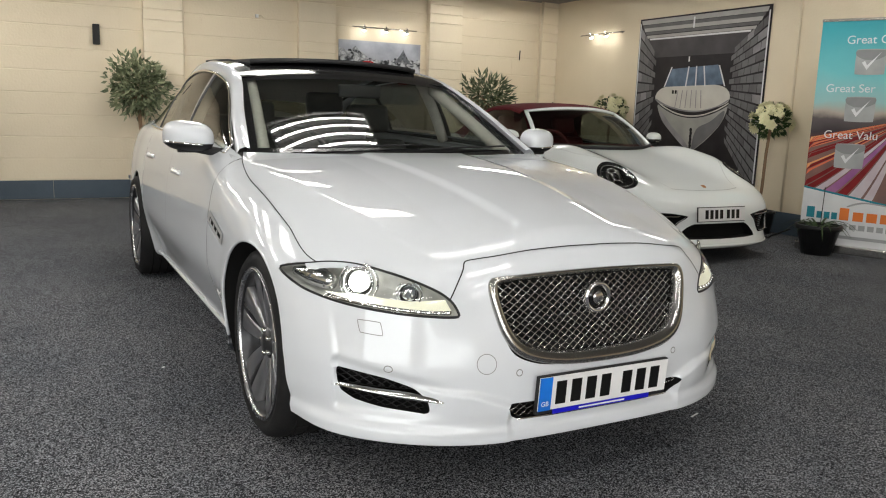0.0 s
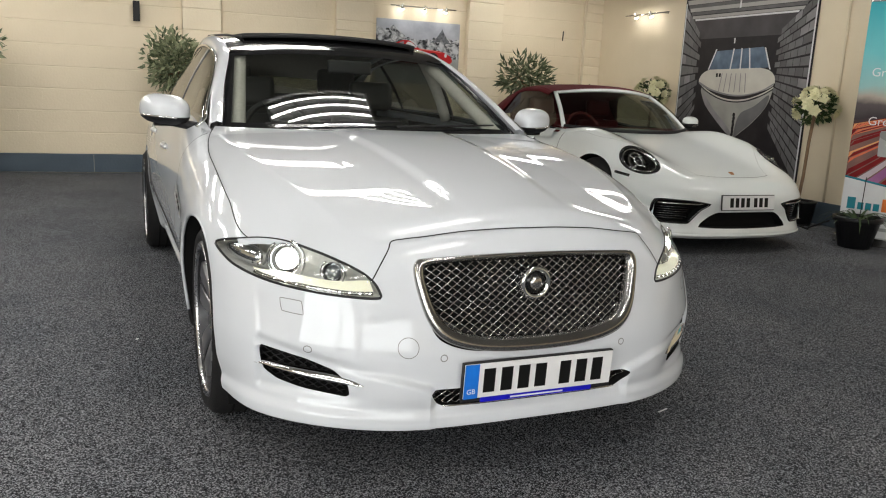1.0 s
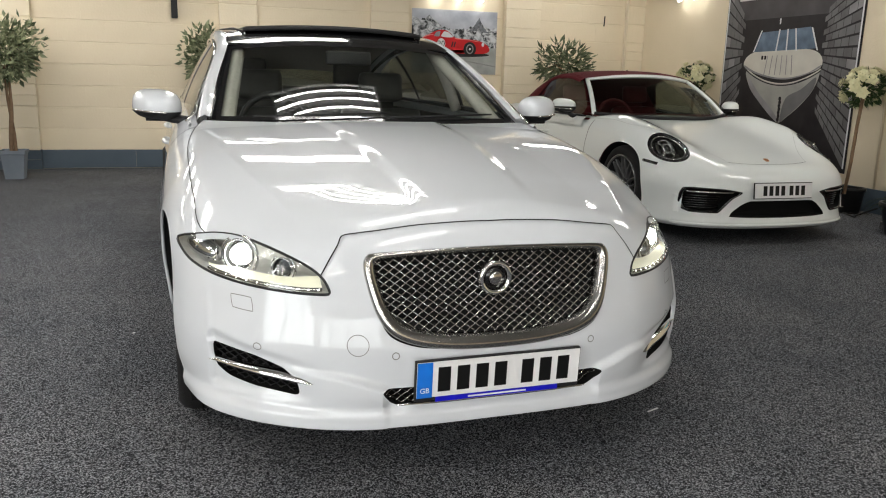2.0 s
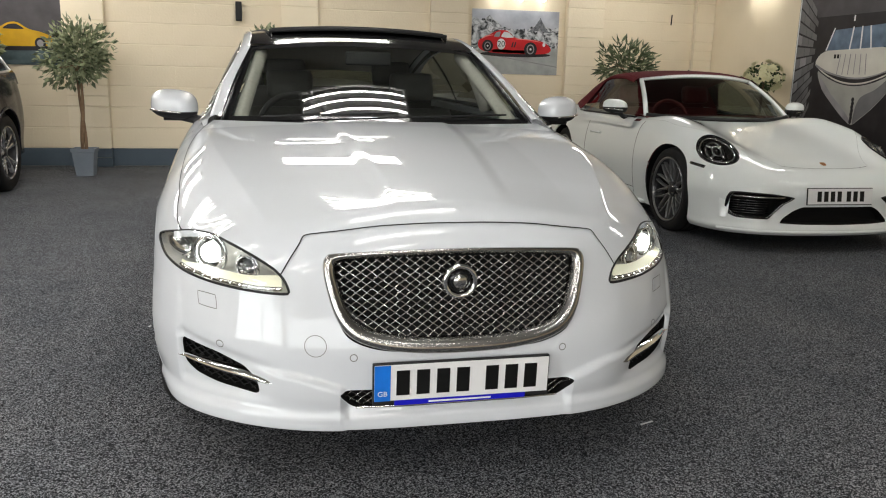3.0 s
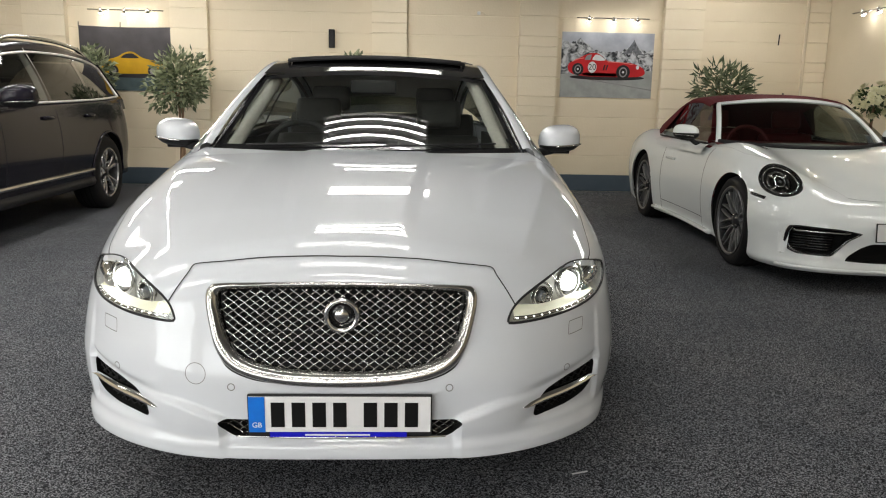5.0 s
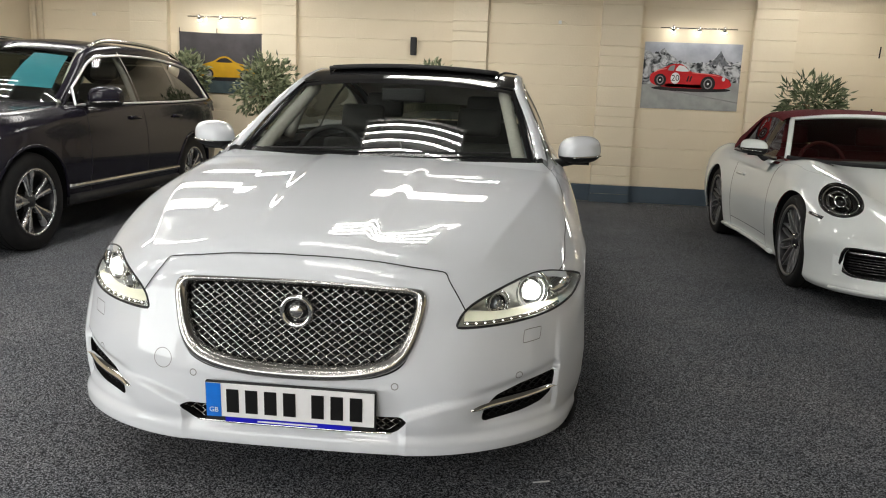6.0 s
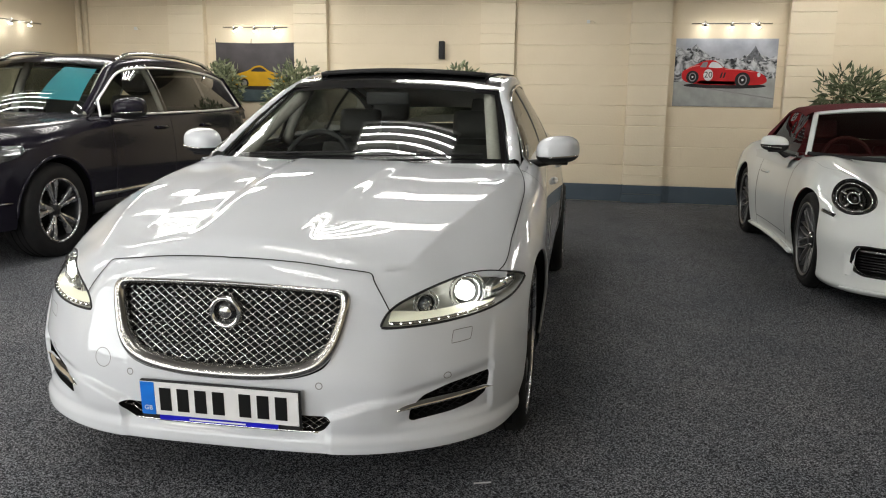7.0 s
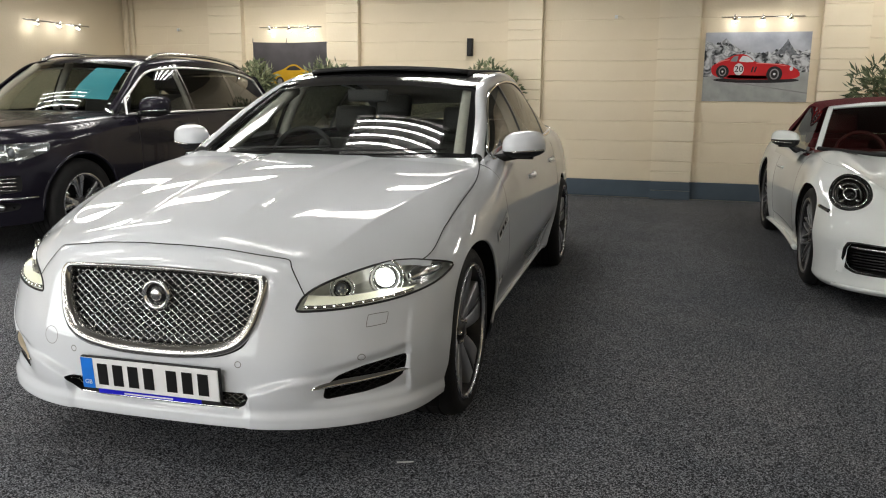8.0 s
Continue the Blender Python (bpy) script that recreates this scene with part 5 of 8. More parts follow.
lamp_uv = lambda V: np.stack([V[:, 0], (V - L_MID) @ L_UP], -1)
P_INT = loop2([(0.375, 0.405), (0.50, 0.425), (0.69, 0.432), (0.738, 0.425), (0.752, 0.39), (0.752, 0.32), (0.732, 0.28), (0.69, 0.262), (0.53, 0.262), (0.49, 0.30), (0.44, 0.36)], 80, 0.6)
P_LOW = loop2([(0, 0.215), (0.30, 0.218), (0.44, 0.225), (0.42, 0.26), (0.35, 0.315), (0.28, 0.345), (0.0, 0.347), (-0.28, 0.345), (-0.35, 0.315), (-0.42, 0.26), (-0.44, 0.225), (-0.30, 0.218)], 90, 0.75)
p_front = lambda q: PS.at_front(q[:, 0], q[:, 1])
p_side = lambda q: PS.at_side(q[:, 0], q[:, 1])
vf = grid(PS.sheet(0, PS.index(1.62), 170, 28, 52, 82), flip=True)
for poly in (P_INT, P_LOW):
    vf = cut(vf, [0, 2], poly, 0.009, p_front, lambda V: V[:, 1] < 0.45)
lamp_zone = lambda V: (V[:, 1] < 0.75) & (V[:, 2] > 0.5) & (V[:, 0] > 0.5)
vf = cut(vf, lamp_uv, P_LAMP, 0.010, lambda q: lamp_skin(q[:, 0], q[:, 1]), lamp_zone)
vf = cut(vf, [1, 2], arch_loop(P_WF, P_WZ, 0.372), 0.011, p_side, lambda V: V[:, 0] > 0.7)
part("front_body", join(vf, mirrored(vf)), M["paint2"], por)
g = grid(PS.sheet(PS.index(1.624), PS.index(2.78), 40, 22, 24, 80), flip=True)
part("door", g, M["paint2"], por)
part("door", mirrored(g), M["paint2"], por)
g = grid(PS.sheet(PS.index(2.784), len(PS.C) - 1, 100, 24, 34, 82), flip=True)
g = cut(g, [1, 2], arch_loop(P_WR, P_WZ, 0.378), 0.012, p_side, lambda V: V[:, 0] > 0.7)
part("rear_body", join(g, mirrored(g)), M["paint2"], por)
# bonnet panel
hp = []
for u in np.linspace(-1, 1, 61):
    col = []
    for t in np.linspace(0, 1, 50):
        y = 0.17 + 0.06 * abs(u) ** 3 + (1.40 - 0.17 + 0.30 * u * u) * t
        wmax = 0.36 + 0.42 * smoothstep(0.15, 1.1, y)
        col.append((u * wmax, y))
    hp.append(col)
hp = np.array(hp)
q = PS.at_top(hp[..., 0].ravel(), hp[..., 1].ravel())
part("bonnet", grid((q + PS.normal(q) * 0.001).reshape(61, 50, 3), flip=True), M["paint2"], por)
inner_deck = [[(x, y) for y in np.linspace(0.22, 1.8, 90)] for x in np.linspace(-0.80, 0.80, 120)]
q = PS.at_top(*np.array(inner_deck).reshape(-1, 2).T)
deck_vf = grid(q.reshape(120, 90, 3) - np.array([0, 0, 0.0015]), flip=True)
for sgn in (1, -1):
    uv = (lambda V: lamp_uv(V * np.array([-1, 1, 1]))) if sgn < 0 else lamp_uv
    deck_vf = cut(deck_vf, uv, P_LAMP, 0.012, (lambda q: lamp_skin(q[:, 0], q[:, 1], -1)) if sgn < 0 else (lambda q: lamp_skin(q[:, 0], q[:, 1])), lambda V: (V[:, 1] < 0.78))
part("wing_top", deck_vf, M["paint2"], por)
edge = [(u * (0.36 + 0.42 * smoothstep(0.15, 1.1, 0.17 + 0.06 * abs(u) ** 3)), 0.17 + 0.06 * abs(u) ** 3) for u in np.linspace(-1, 1, 50)]
part("bonnet_gap", ribbon(PS, PS.at_top(*np.array(edge).T), 0.004, 0.0015), M["seam"], por)
for s in (-1, 1):
    ys = np.linspace(0.24, 1.6, 40)
    part("bonnet_gap", ribbon(PS, PS.at_top(s * (0.36 + 0.42 * smoothstep(0.15, 1.1, ys)), ys), 0.0015, 0.0012), M["fine_gap"], por)
    for yy in (1.622, 2.782):
        q = PS.at_side(np.full(30, yy), np.linspace(0.28, 0.86, 30))
        q[:, 0] *= s
        part("door_gap", ribbon(PS, q, 0.006, 0.001), M["seam"], por)
    q = PS.at_side(np.linspace(1.62, 2.78, 20), np.full(20, 0.275))
    q[:, 0] *= s
    part("door_gap", ribbon(PS, q, 0.005, 0.001), M["seam"], por)
    # lamps
    e = thing_part("headlamp", por, pose(0, 0, 0))
    hl = lamp_skin(P_LAMP[:, 0], P_LAMP[:, 1], s)
    cen = hl.mean(0)
    nr = PS.normal(hl)
    G = [hl, cen + (hl - cen) * 0.96 + L_IN * 0.05, cen + (hl - cen) * 0.85 + L_IN * 0.09]
    part("lamp_housing", join(grid(np.array(G).transpose(1, 0, 2), wrap=True, flip=s > 0), fill(G[-1])), M["void"], e)
    part("lamp_rim", tube(hl, 0.010, 8, True), M["black"], e)
    part("lamp_ring", tube(cen + (hl - cen) * 0.84 + L_IN * 0.006, 0.006, 6, True), M["satin"], e)
    for dx, dz in ((-0.058, 0.06), (0.058, 0.06), (-0.058, -0.06), (0.058, -0.06)):
        part("lamp_module", tube([cen + np.array([dx * k, 0, 0]) + L_UP * dz * k + L_IN * 0.02 for k in (0.62, 1.05)], 0.014, 8, flat=0.6), M["satin"], e)
    part("lamp_frame", tube([cen + np.array([0.040 * math.cos(t), 0, 0]) + L_UP * 0.048 * math.sin(t) + L_IN * 0.012 for t in np.linspace(0.39, 6.67, 8, endpoint=False)], 0.006, 6, True), M["reflector"], e)
    part("lamp_core", ball(0.034, cen + L_IN * 0.040, 1.15, 1, 0.9, 18), M["black"], e)
    part("lamp_tray", tube([cen + np.array([0.074 * math.cos(t), 0, 0]) + L_UP * 0.092 * math.sin(t) + L_IN * 0.030 for t in np.linspace(0, 2 * np.pi, 30, endpoint=False)], 0.012, 6, True), M["lamp_bowl"], e)
    mid = P_LAMP.mean(0)
    rows = []
    for k in range(5):
        q2 = mid + (P_LAMP - mid) * (0.99 - 0.22 * k)
        p = lamp_skin(q2[:, 0], q2[:, 1], s)
        rows.append(p + PS.normal(p) * 0.006)
    cov = part("lamp_cover", grid(np.array(rows).transpose(1, 0, 2), wrap=True, flip=s > 0), M["clear"], e)
    cov.visible_shadow = False
    # intakes
    e = thing_part("bumper_intake", por, pose(0, 0, 0))
    ip = PS.at_front(s * P_INT[:, 0], P_INT[:, 1])
    ib = ip + np.array([-s * 0.02, 0.09, 0])
    part("intake_recess", join(grid(np.stack([ip, ib], 1), wrap=True, flip=s < 0), fill(ib)), M["void"], e)
    mid_int = P_INT.mean(0)
    collar = []
    for grow, lift in ((1.0, 0.004), (1.05, 0.010), (1.12, 0.008), (1.15, -0.004)):
        q2 = mid_int + (P_INT - mid_int) * np.array([1 + (grow - 1) * 0.75, grow])
        p = PS.at_front(s * q2[:, 0], q2[:, 1])
        collar.append(p + PS.normal(p) * lift)
    part("intake_frame", grid(np.array(collar).transpose(1, 0, 2), wrap=True, flip=s < 0), M["black"], e, "gloss black intake frame")
    for zz in np.linspace(0.285, 0.375, 6):
        xs = np.linspace(0.50, 0.735, 8)
        p = PS.at_front(s * xs, np.full(8, zz)) + np.array([0, 0.04, 0])
        part("intake_slat", tube(p, 0.006, 6), M["black"], e)
    xs = np.linspace(0.42, 0.735, 12)
    p = PS.at_front(s * xs, np.full(12, 0.408)) + np.array([0, 0.004, 0])
    part("light_strip", tube(p, 0.009, 6), M["satin"], e, "slim silver light strip")
    q = PS.at_side(np.linspace(0.49, 0.64, 8), np.linspace(0.585, 0.60, 8))
    q[:, 0] = s * (q[:, 0] + 0.002)
    part("side_marker", tube(q, 0.014, 6, flat=0.9), M["black"], por)
    mirror_unit(por, s, 0.93, 2.02, 0.975, (0.80, 1.98, 0.86), M["paint2"], (0.21, 0.13, 0.11), -0.06)
    q = PS.at_side(np.linspace(2.45, 2.68, 8), np.full(8, 0.70))
    q[:, 0] = s * (q[:, 0] + 0.004)
    part("door_handle", tube(q, 0.012, 6), M["paint2"], por)
    q = PS.at_side(np.linspace(1.40, 3.00, 16), np.full(16, 0.175))
    q[:, 0] = s * (q[:, 0] + 0.012)
    part("sill", tube(q, 0.028, 8, flat=0.6), M["paint2"], por)
    for yc, r in ((P_WF, 0.372), (P_WR, 0.378)):
        a = np.linspace(-0.4, np.pi + 0.4, 30)
        xo = PS.at_side(yc + r * np.cos(a), np.maximum(0.16, P_WZ + r * np.sin(a)))[:, 0] - 0.012
        G = np.array([[(s * x, yc + r * 1.005 * math.cos(t), P_WZ + r * 1.005 * math.sin(t)) for x in (0.56, 0.7, xx)] for t, xx in zip(a, xo)])
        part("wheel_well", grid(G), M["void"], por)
        wheel(por, s * (0.752 if yc < 2 else 0.745), yc, P_WZ, 0.343, 0.262, 0.25 if yc < 2 else 0.29, s, "mesh", (M["rim_mid"], M["rim_dark"]))
lp = PS.at_front(P_LOW[:, 0], P_LOW[:, 1])
part("lower_intake", join(grid(np.stack([lp, lp + np.array([0, 0.1, 0])], 1), wrap=True), fill(lp + np.array([0, 0.1, 0]))), M["void"], por)
part("underbody", box(-0.78, 0.78, 0.3, 4.2, 0.13, 0.3), M["void"], por, smooth=False)
lip = PS.at_front(np.linspace(-0.80, 0.80, 50), np.full(50, 0.165))
part("front_lip", tube(lip + np.array([0, 0.012, -0.005]), 0.022, 8, flat=0.6), M["paint2"], por)
py = float(PS.at_front([0.0], [0.452])[0, 1])
pl = thing_part("number_plate", por, pose(-0.02, py - 0.02, 0.428, -6, 0, 0))
part("plate_board", box(-0.26, 0.26, -0.004, 0.004, -0.056, 0.056, 0.001), M["plate"], pl, smooth=False)
part("plate_backing", box(-0.266, 0.266, 0.0045, 0.012, -0.062, 0.062, 0.002), M["trim"], pl, smooth=False)
for k in range(7):
    cx = -0.172 + 0.054 * k + (0.022 if k > 3 else 0)
    part("character_bar", box(cx - 0.017, cx + 0.017, -0.0055, -0.004, -0.037, 0.037), M["ink"], pl, smooth=False)
q = PS.at_top([0.0], [0.235])[0]
shield = loop2([(-0.020, 0.028), (0.020, 0.028), (0.022, 0.0), (0.0, -0.032), (-0.022, 0.0)], 30, 0.5)
part("badge", fill(np.array([(x, q[1] + z * 0.88, q[2] + 0.004 + z * 0.45) for x, z in shield])), M["gold"], por, "small gold shield badge")

# windscreen, soft top, cabin
PB = lambda u: np.array([0.715 * u, 1.43 + 0.36 * abs(u) ** 2.3, 0.875 + 0.025 * u * u])
PT = lambda u: np.array([0.57 * u, 2.10 + 0.16 * u * u, 1.265 - 0.04 * u * u])


def p_screen(u, v):
    a, b = PB(u), PT(u)
    bow = 0.045 * math.sin(math.pi * v) * (1 - 0.5 * u * u)
    return a + (b - a) * v + np.array([0, -0.5 * bow, 0.8 * bow])


o = part("windscreen", grid(np.array([[p_screen(u, v) for v in np.linspace(0, 1, 16)] for u in np.linspace(-1, 1, 36)]), flip=True), M["darkglass"], por)
o.visible_shadow = False
frame_line = [p_screen(-1, v) for v in np.linspace(0, 1, 16)] + [p_screen(u, 1) for u in np.linspace(-0.96, 0.96, 30)] + [p_screen(1, v) for v in np.linspace(1, 0, 16)]
part("windscreen_frame", tube(frame_line, 0.023, 8, flat=0.8), M["paint2"], por, "white windscreen frame")
part("screen_edge", tube([p_screen(u, 0.02) + np.array([0, -0.01, 0.004]) for u in np.linspace(-1, 1, 30)], 0.018, 6), M["trim"], por)
P_RZ = spline((2.10, 1.262), (2.35, 1.298), (2.7, 1.302), (3.05, 1.245), (3.4, 1.12), (3.72, 0.955))
P_RX = spline((2.10, 0.60), (2.5, 0.60), (3.0, 0.60), (3.4, 0.61), (3.72, 0.60))
P_BX = spline((1.9, 0.80), (2.8, 0.80), (3.3, 0.78), (3.72, 0.68))


def p_roof(y, u):
    return np.array([(P_RX(y) + 0.01) * u, y + 0.14 * u * u * max(0.0, 1 - (y - 2.1) / 0.6), P_RZ(y) + 0.015 - 0.045 * abs(u) ** 2.4])


part("soft_top", grid(np.array([[p_roof(y, u) for u in np.linspace(-1, 1, 31)] for y in np.linspace(2.10, 3.72, 40)])), M["softtop"], por, "burgundy canvas soft top")
for s in (-1, 1):
    # canvas side behind the door glass
    G = []
    for y in np.linspace(2.10, 3.74, 50):
        top = p_roof(y, 1.0) * np.array([s, 1, 1])
        drop = 0.045 + (top[2] - 0.045 - 0.90) * smoothstep(2.92, 3.22, y)
        bx = P_BX(y)
        z1 = top[2] - drop
        k = (top[2] - z1) / max(0.05, top[2] - 0.90)
        G.append([top, np.array([s * (abs(top[0]) + 0.022), top[1], top[2] - 0.015]), np.array([s * (abs(top[0]) + (bx - abs(top[0])) * k * 0.6 + 0.022), top[1], (top[2] + z1) / 2]),
                  np.array([s * (abs(top[0]) + (bx - abs(top[0])) * k + 0.015), top[1], z1])])
    part("soft_top_side", grid(np.array(G), flip=s < 0), M["softtop"], por)
    g = []
    for y in np.linspace(1.86, 3.16, 20):
        zt = P_RZ(max(y, 2.2)) - 0.07 if y > 2.2 else 0.93 + (P_RZ(2.2) - 0.07 - 0.93) * max(0.0, (y - 1.80) / 0.40)
        xt = 0.64 if y > 2.2 else 0.64 + 0.14 * (2.2 - y) / 0.40
        g.append([(s * (0.80 + (xt - 0.80) * t), y, 0.885 + (max(zt, 0.9) - 0.885) * t) for t in np.linspace(0, 1, 6)])
    o = part("side_window", grid(np.array(g), flip=s > 0), M["sideglass"], por)
    o.visible_shadow = False
    part("belt_trim", tube([(s * 0.805, y, 0.885) for y in np.linspace(1.8, 3.2, 12)], 0.012, 6), M["trim"], por)
    part("shoulder", grid(np.array([[(s * x, y, z) for x, z in ((0.76, 0.88), (0.81, 0.883), (0.85, 0.855), (0.875, 0.80))] for y in np.linspace(1.75, 3.75, 20)]), flip=s < 0), M["paint2"], por)
    seat(por, s * 0.36, 2.52, M["leather_red"], "front_seat", -0.22)
    part("door_card", box(s * 0.78 - 0.015, s * 0.78 + 0.015, 1.75, 3.2, 0.35, 0.87), M["leather_red"], por, smooth=False)
steering(por, -0.36, 2.02, 0.86, M["leather_red"])
part("dashboard", grid(np.array([[(x, y, 0.86 + 0.05 * math.sin(t * 2.0) - (0.2 if t > 0.95 else 0)) for t, y in zip(np.linspace(0, 1, 8), np.linspace(1.60, 2.0, 8))] for x in np.linspace(-0.75, 0.75, 20)]), flip=True), M["leather_red"], por)
part("cabin_floor", box(-0.78, 0.78, 1.5, 3.9, 0.31, 0.36), M["trim"], por, smooth=False)
part("rear_bulkhead", box(-0.60, 0.60, 3.15, 3.2, 0.36, 0.98), M["leather_red"], por, smooth=False)
part("aerial", tube([(0.5, 3.3, 1.05), (0.5, 3.36, 1.34)], 0.008, 6), M["trim"], por)

# ---- the dark estate-bodied off-roader ----
SX, SY = -3.99, 2.50
suv = thing("suv_car", pose(SX, SY, 0), "blue-black off-road estate car with silver roof rails", "car")
S_PLAN = [(0, 0), (0.35, 0.015), (0.58, 0.07), (0.75, 0.17), (0.87, 0.34), (0.93, 0.58), (0.96, 0.9), (0.965, 1.4), (0.965, 3.6), (0.95, 4.2), (0.87, 4.6), (0.55, 4.77), (0, 4.80)]
S_NOSE = spline((0.15, 0.12), (0.24, 0.05), (0.32, 0.02), (0.45, 0.0), (0.60, 0.0), (0.75, 0.015), (0.90, 0.06), (1.0, 0.11), (1.2, 0.3))
S_FLANK = spline((0.15, 0.09), (0.28, 0.03), (0.45, 0.02), (0.65, 0.0), (0.80, 0.004), (0.95, 0.022), (1.10, 0.055), (1.3, 0.12))
S_DECKC = spline((-0.1, 0.86), (0.05, 0.96), (0.15, 0.995), (0.5, 1.045), (1.0, 1.09), (1.5, 1.13), (2, 1.15), (4.2, 1.18), (4.8, 1.15))
SU = Skin(S_PLAN, S_NOSE, S_FLANK, lambda y: smoothstep(0.15, 0.9, y), lambda x, y: S_DECKC(y) - 0.07 * x * x + 0.016 * smoothstep(0.35, 0.5, abs(x)),
          spline((0, 0.08), (0.8, 0.15), (1.6, 0.10), (5, 0.10)), spline((0, 0.27), (1, 0.30), (5, 0.32)), spline((0, 0.78), (1, 0.84), (5, 0.88)))
S_WF, S_WR, S_WZ, S_ARCH = 0.92, 3.83, 0.375, 0.43
S_LAMP = loop2([(0.60, 0.765), (0.72, 0.755), (0.86, 0.775), (0.91, 0.83), (0.90, 0.90), (0.82, 0.905), (0.70, 0.89), (0.60, 0.87)], 70, 0.4)
S_FOG = loop2([(0.60, 0.39), (0.74, 0.385), (0.84, 0.40), (0.85, 0.45), (0.74, 0.465), (0.60, 0.46)], 50, 0.4)
S_SIDE = loop2([(0.60, 0.52), (0.76, 0.525), (0.86, 0.54), (0.86, 0.66), (0.76, 0.665), (0.60, 0.66)], 60, 0.6)
s_front = lambda q: SU.at_front(q[:, 0], q[:, 1])
s_side = lambda q: SU.at_side(q[:, 0], q[:, 1])
vf = grid(SU.sheet(0, SU.index(1.70), 130, 34, 34, 80), flip=True)
for poly in (S_LAMP, S_FOG, S_SIDE):
    vf = cut(vf, [0, 2], poly, 0.010, s_front, lambda V: V[:, 1] < 0.8)
vf = cut(vf, [1, 2], arch_loop(S_WF, S_WZ, S_ARCH), 0.012, s_side, lambda V: V[:, 0] > 0.7)
part("front_body", join(vf, mirrored(vf)), M["dark_paint"], suv)
for y0, y1, name in ((1.704, 2.72, "front_door"), (2.724, 3.60, "rear_door")):
    g = grid(SU.sheet(SU.index(y0), SU.index(y1), 30, 24, 20, 75), flip=True)
    if name == "rear_door":
        g = cut(g, [1, 2], arch_loop(S_WR, S_WZ, S_ARCH), 0.014, s_side, lambda V: V[:, 0] > 0.7)
    part(name, g, M["dark_paint"], suv)
    part(name, mirrored(g), M["dark_paint"], suv)
g = grid(SU.sheet(SU.index(3.604), len(SU.C) - 1, 80, 28, 28, 80), flip=True)
g = cut(g, [1, 2], arch_loop(S_WR, S_WZ, S_ARCH), 0.014, s_side, lambda V: V[:, 0] > 0.7)
part("rear_body", join(g, mirrored(g)), M["dark_paint"], suv)
hp = np.array([[(u * (0.58 + 0.20 * smoothstep(0.1, 0.9, y)), y) for y in np.linspace(0.10 + 0.05 * u * u, 1.42 + 0.24 * u * u, 40)] for u in np.linspace(-1, 1, 51)])
q = SU.at_top(hp[..., 0].ravel(), hp[..., 1].ravel())
part("bonnet", grid((q + SU.normal(q) * 0.002).reshape(51, 40, 3), flip=True), M["dark_paint"], suv)
S_RZ = spline((1.5, 1.12), (1.8, 1.32), (2.16, 1.555), (2.5, 1.615), (3.0, 1.64), (3.7, 1.62), (4.3, 1.55), (4.6, 1.47))
S_RX = spline((1.5, 0.80), (1.8, 0.74), (2.16, 0.665), (2.5, 0.645), (3.5, 0.64), (4.6, 0.58))
S_BZ = spline((1.5, 1.10), (2.5, 1.115), (4.0, 1.14), (4.6, 1.16))
S_BX = spline((1.5, 0.87), (2.5, 0.885), (3.8, 0.88), (4.6, 0.80))
SB = lambda u: np.array([0.80 * u, 1.34 + 0.26 * abs(u) ** 2.2, 1.125 - 0.015 * u * u])
ST = lambda u: np.array([0.64 * u, 2.10 + 0.10 * u * u, 1.605 - 0.03 * u * u])


def s_screen(u, v):
    a, b = SB(u), ST(u)
    bow = 0.05 * math.sin(math.pi * v) * (1 - 0.5 * u * u)
    return a + (b - a) * v + np.array([0, -0.6 * bow, 0.7 * bow])


def s_flank(y, t):
    return np.array([S_BX(y) + (S_RX(y) - S_BX(y)) * t + 0.02 * math.sin(math.pi * t), y, S_BZ(y) + (S_RZ(y) - S_BZ(y)) * t])


o = part("windscreen", grid(np.array([[s_screen(u, v) for v in np.linspace(0, 1, 16)] for u in np.linspace(-1, 1, 36)]), flip=True), M["windscreen"], suv)
o.visible_shadow = False
part("roof", grid(np.array([[((S_RX(y) - 0.01) * u, y + 0.1 * u * u * max(0, 1 - (y - 2.1) / 0.6), S_RZ(y) + 0.012 + 0.045 * (1 - u * u)) for u in np.linspace(-1, 1, 25)] for y in np.linspace(2.10, 4.62, 40)])), M["dark_paint"], suv)
part("tailgate", grid(np.array([[((0.58 + 0.22 * t) * u, 4.62 + 0.13 * t, 1.51 - 0.40 * t) for u in np.linspace(-1, 1, 15)] for t in np.linspace(0, 1, 6)])), M["dark_paint"], suv)
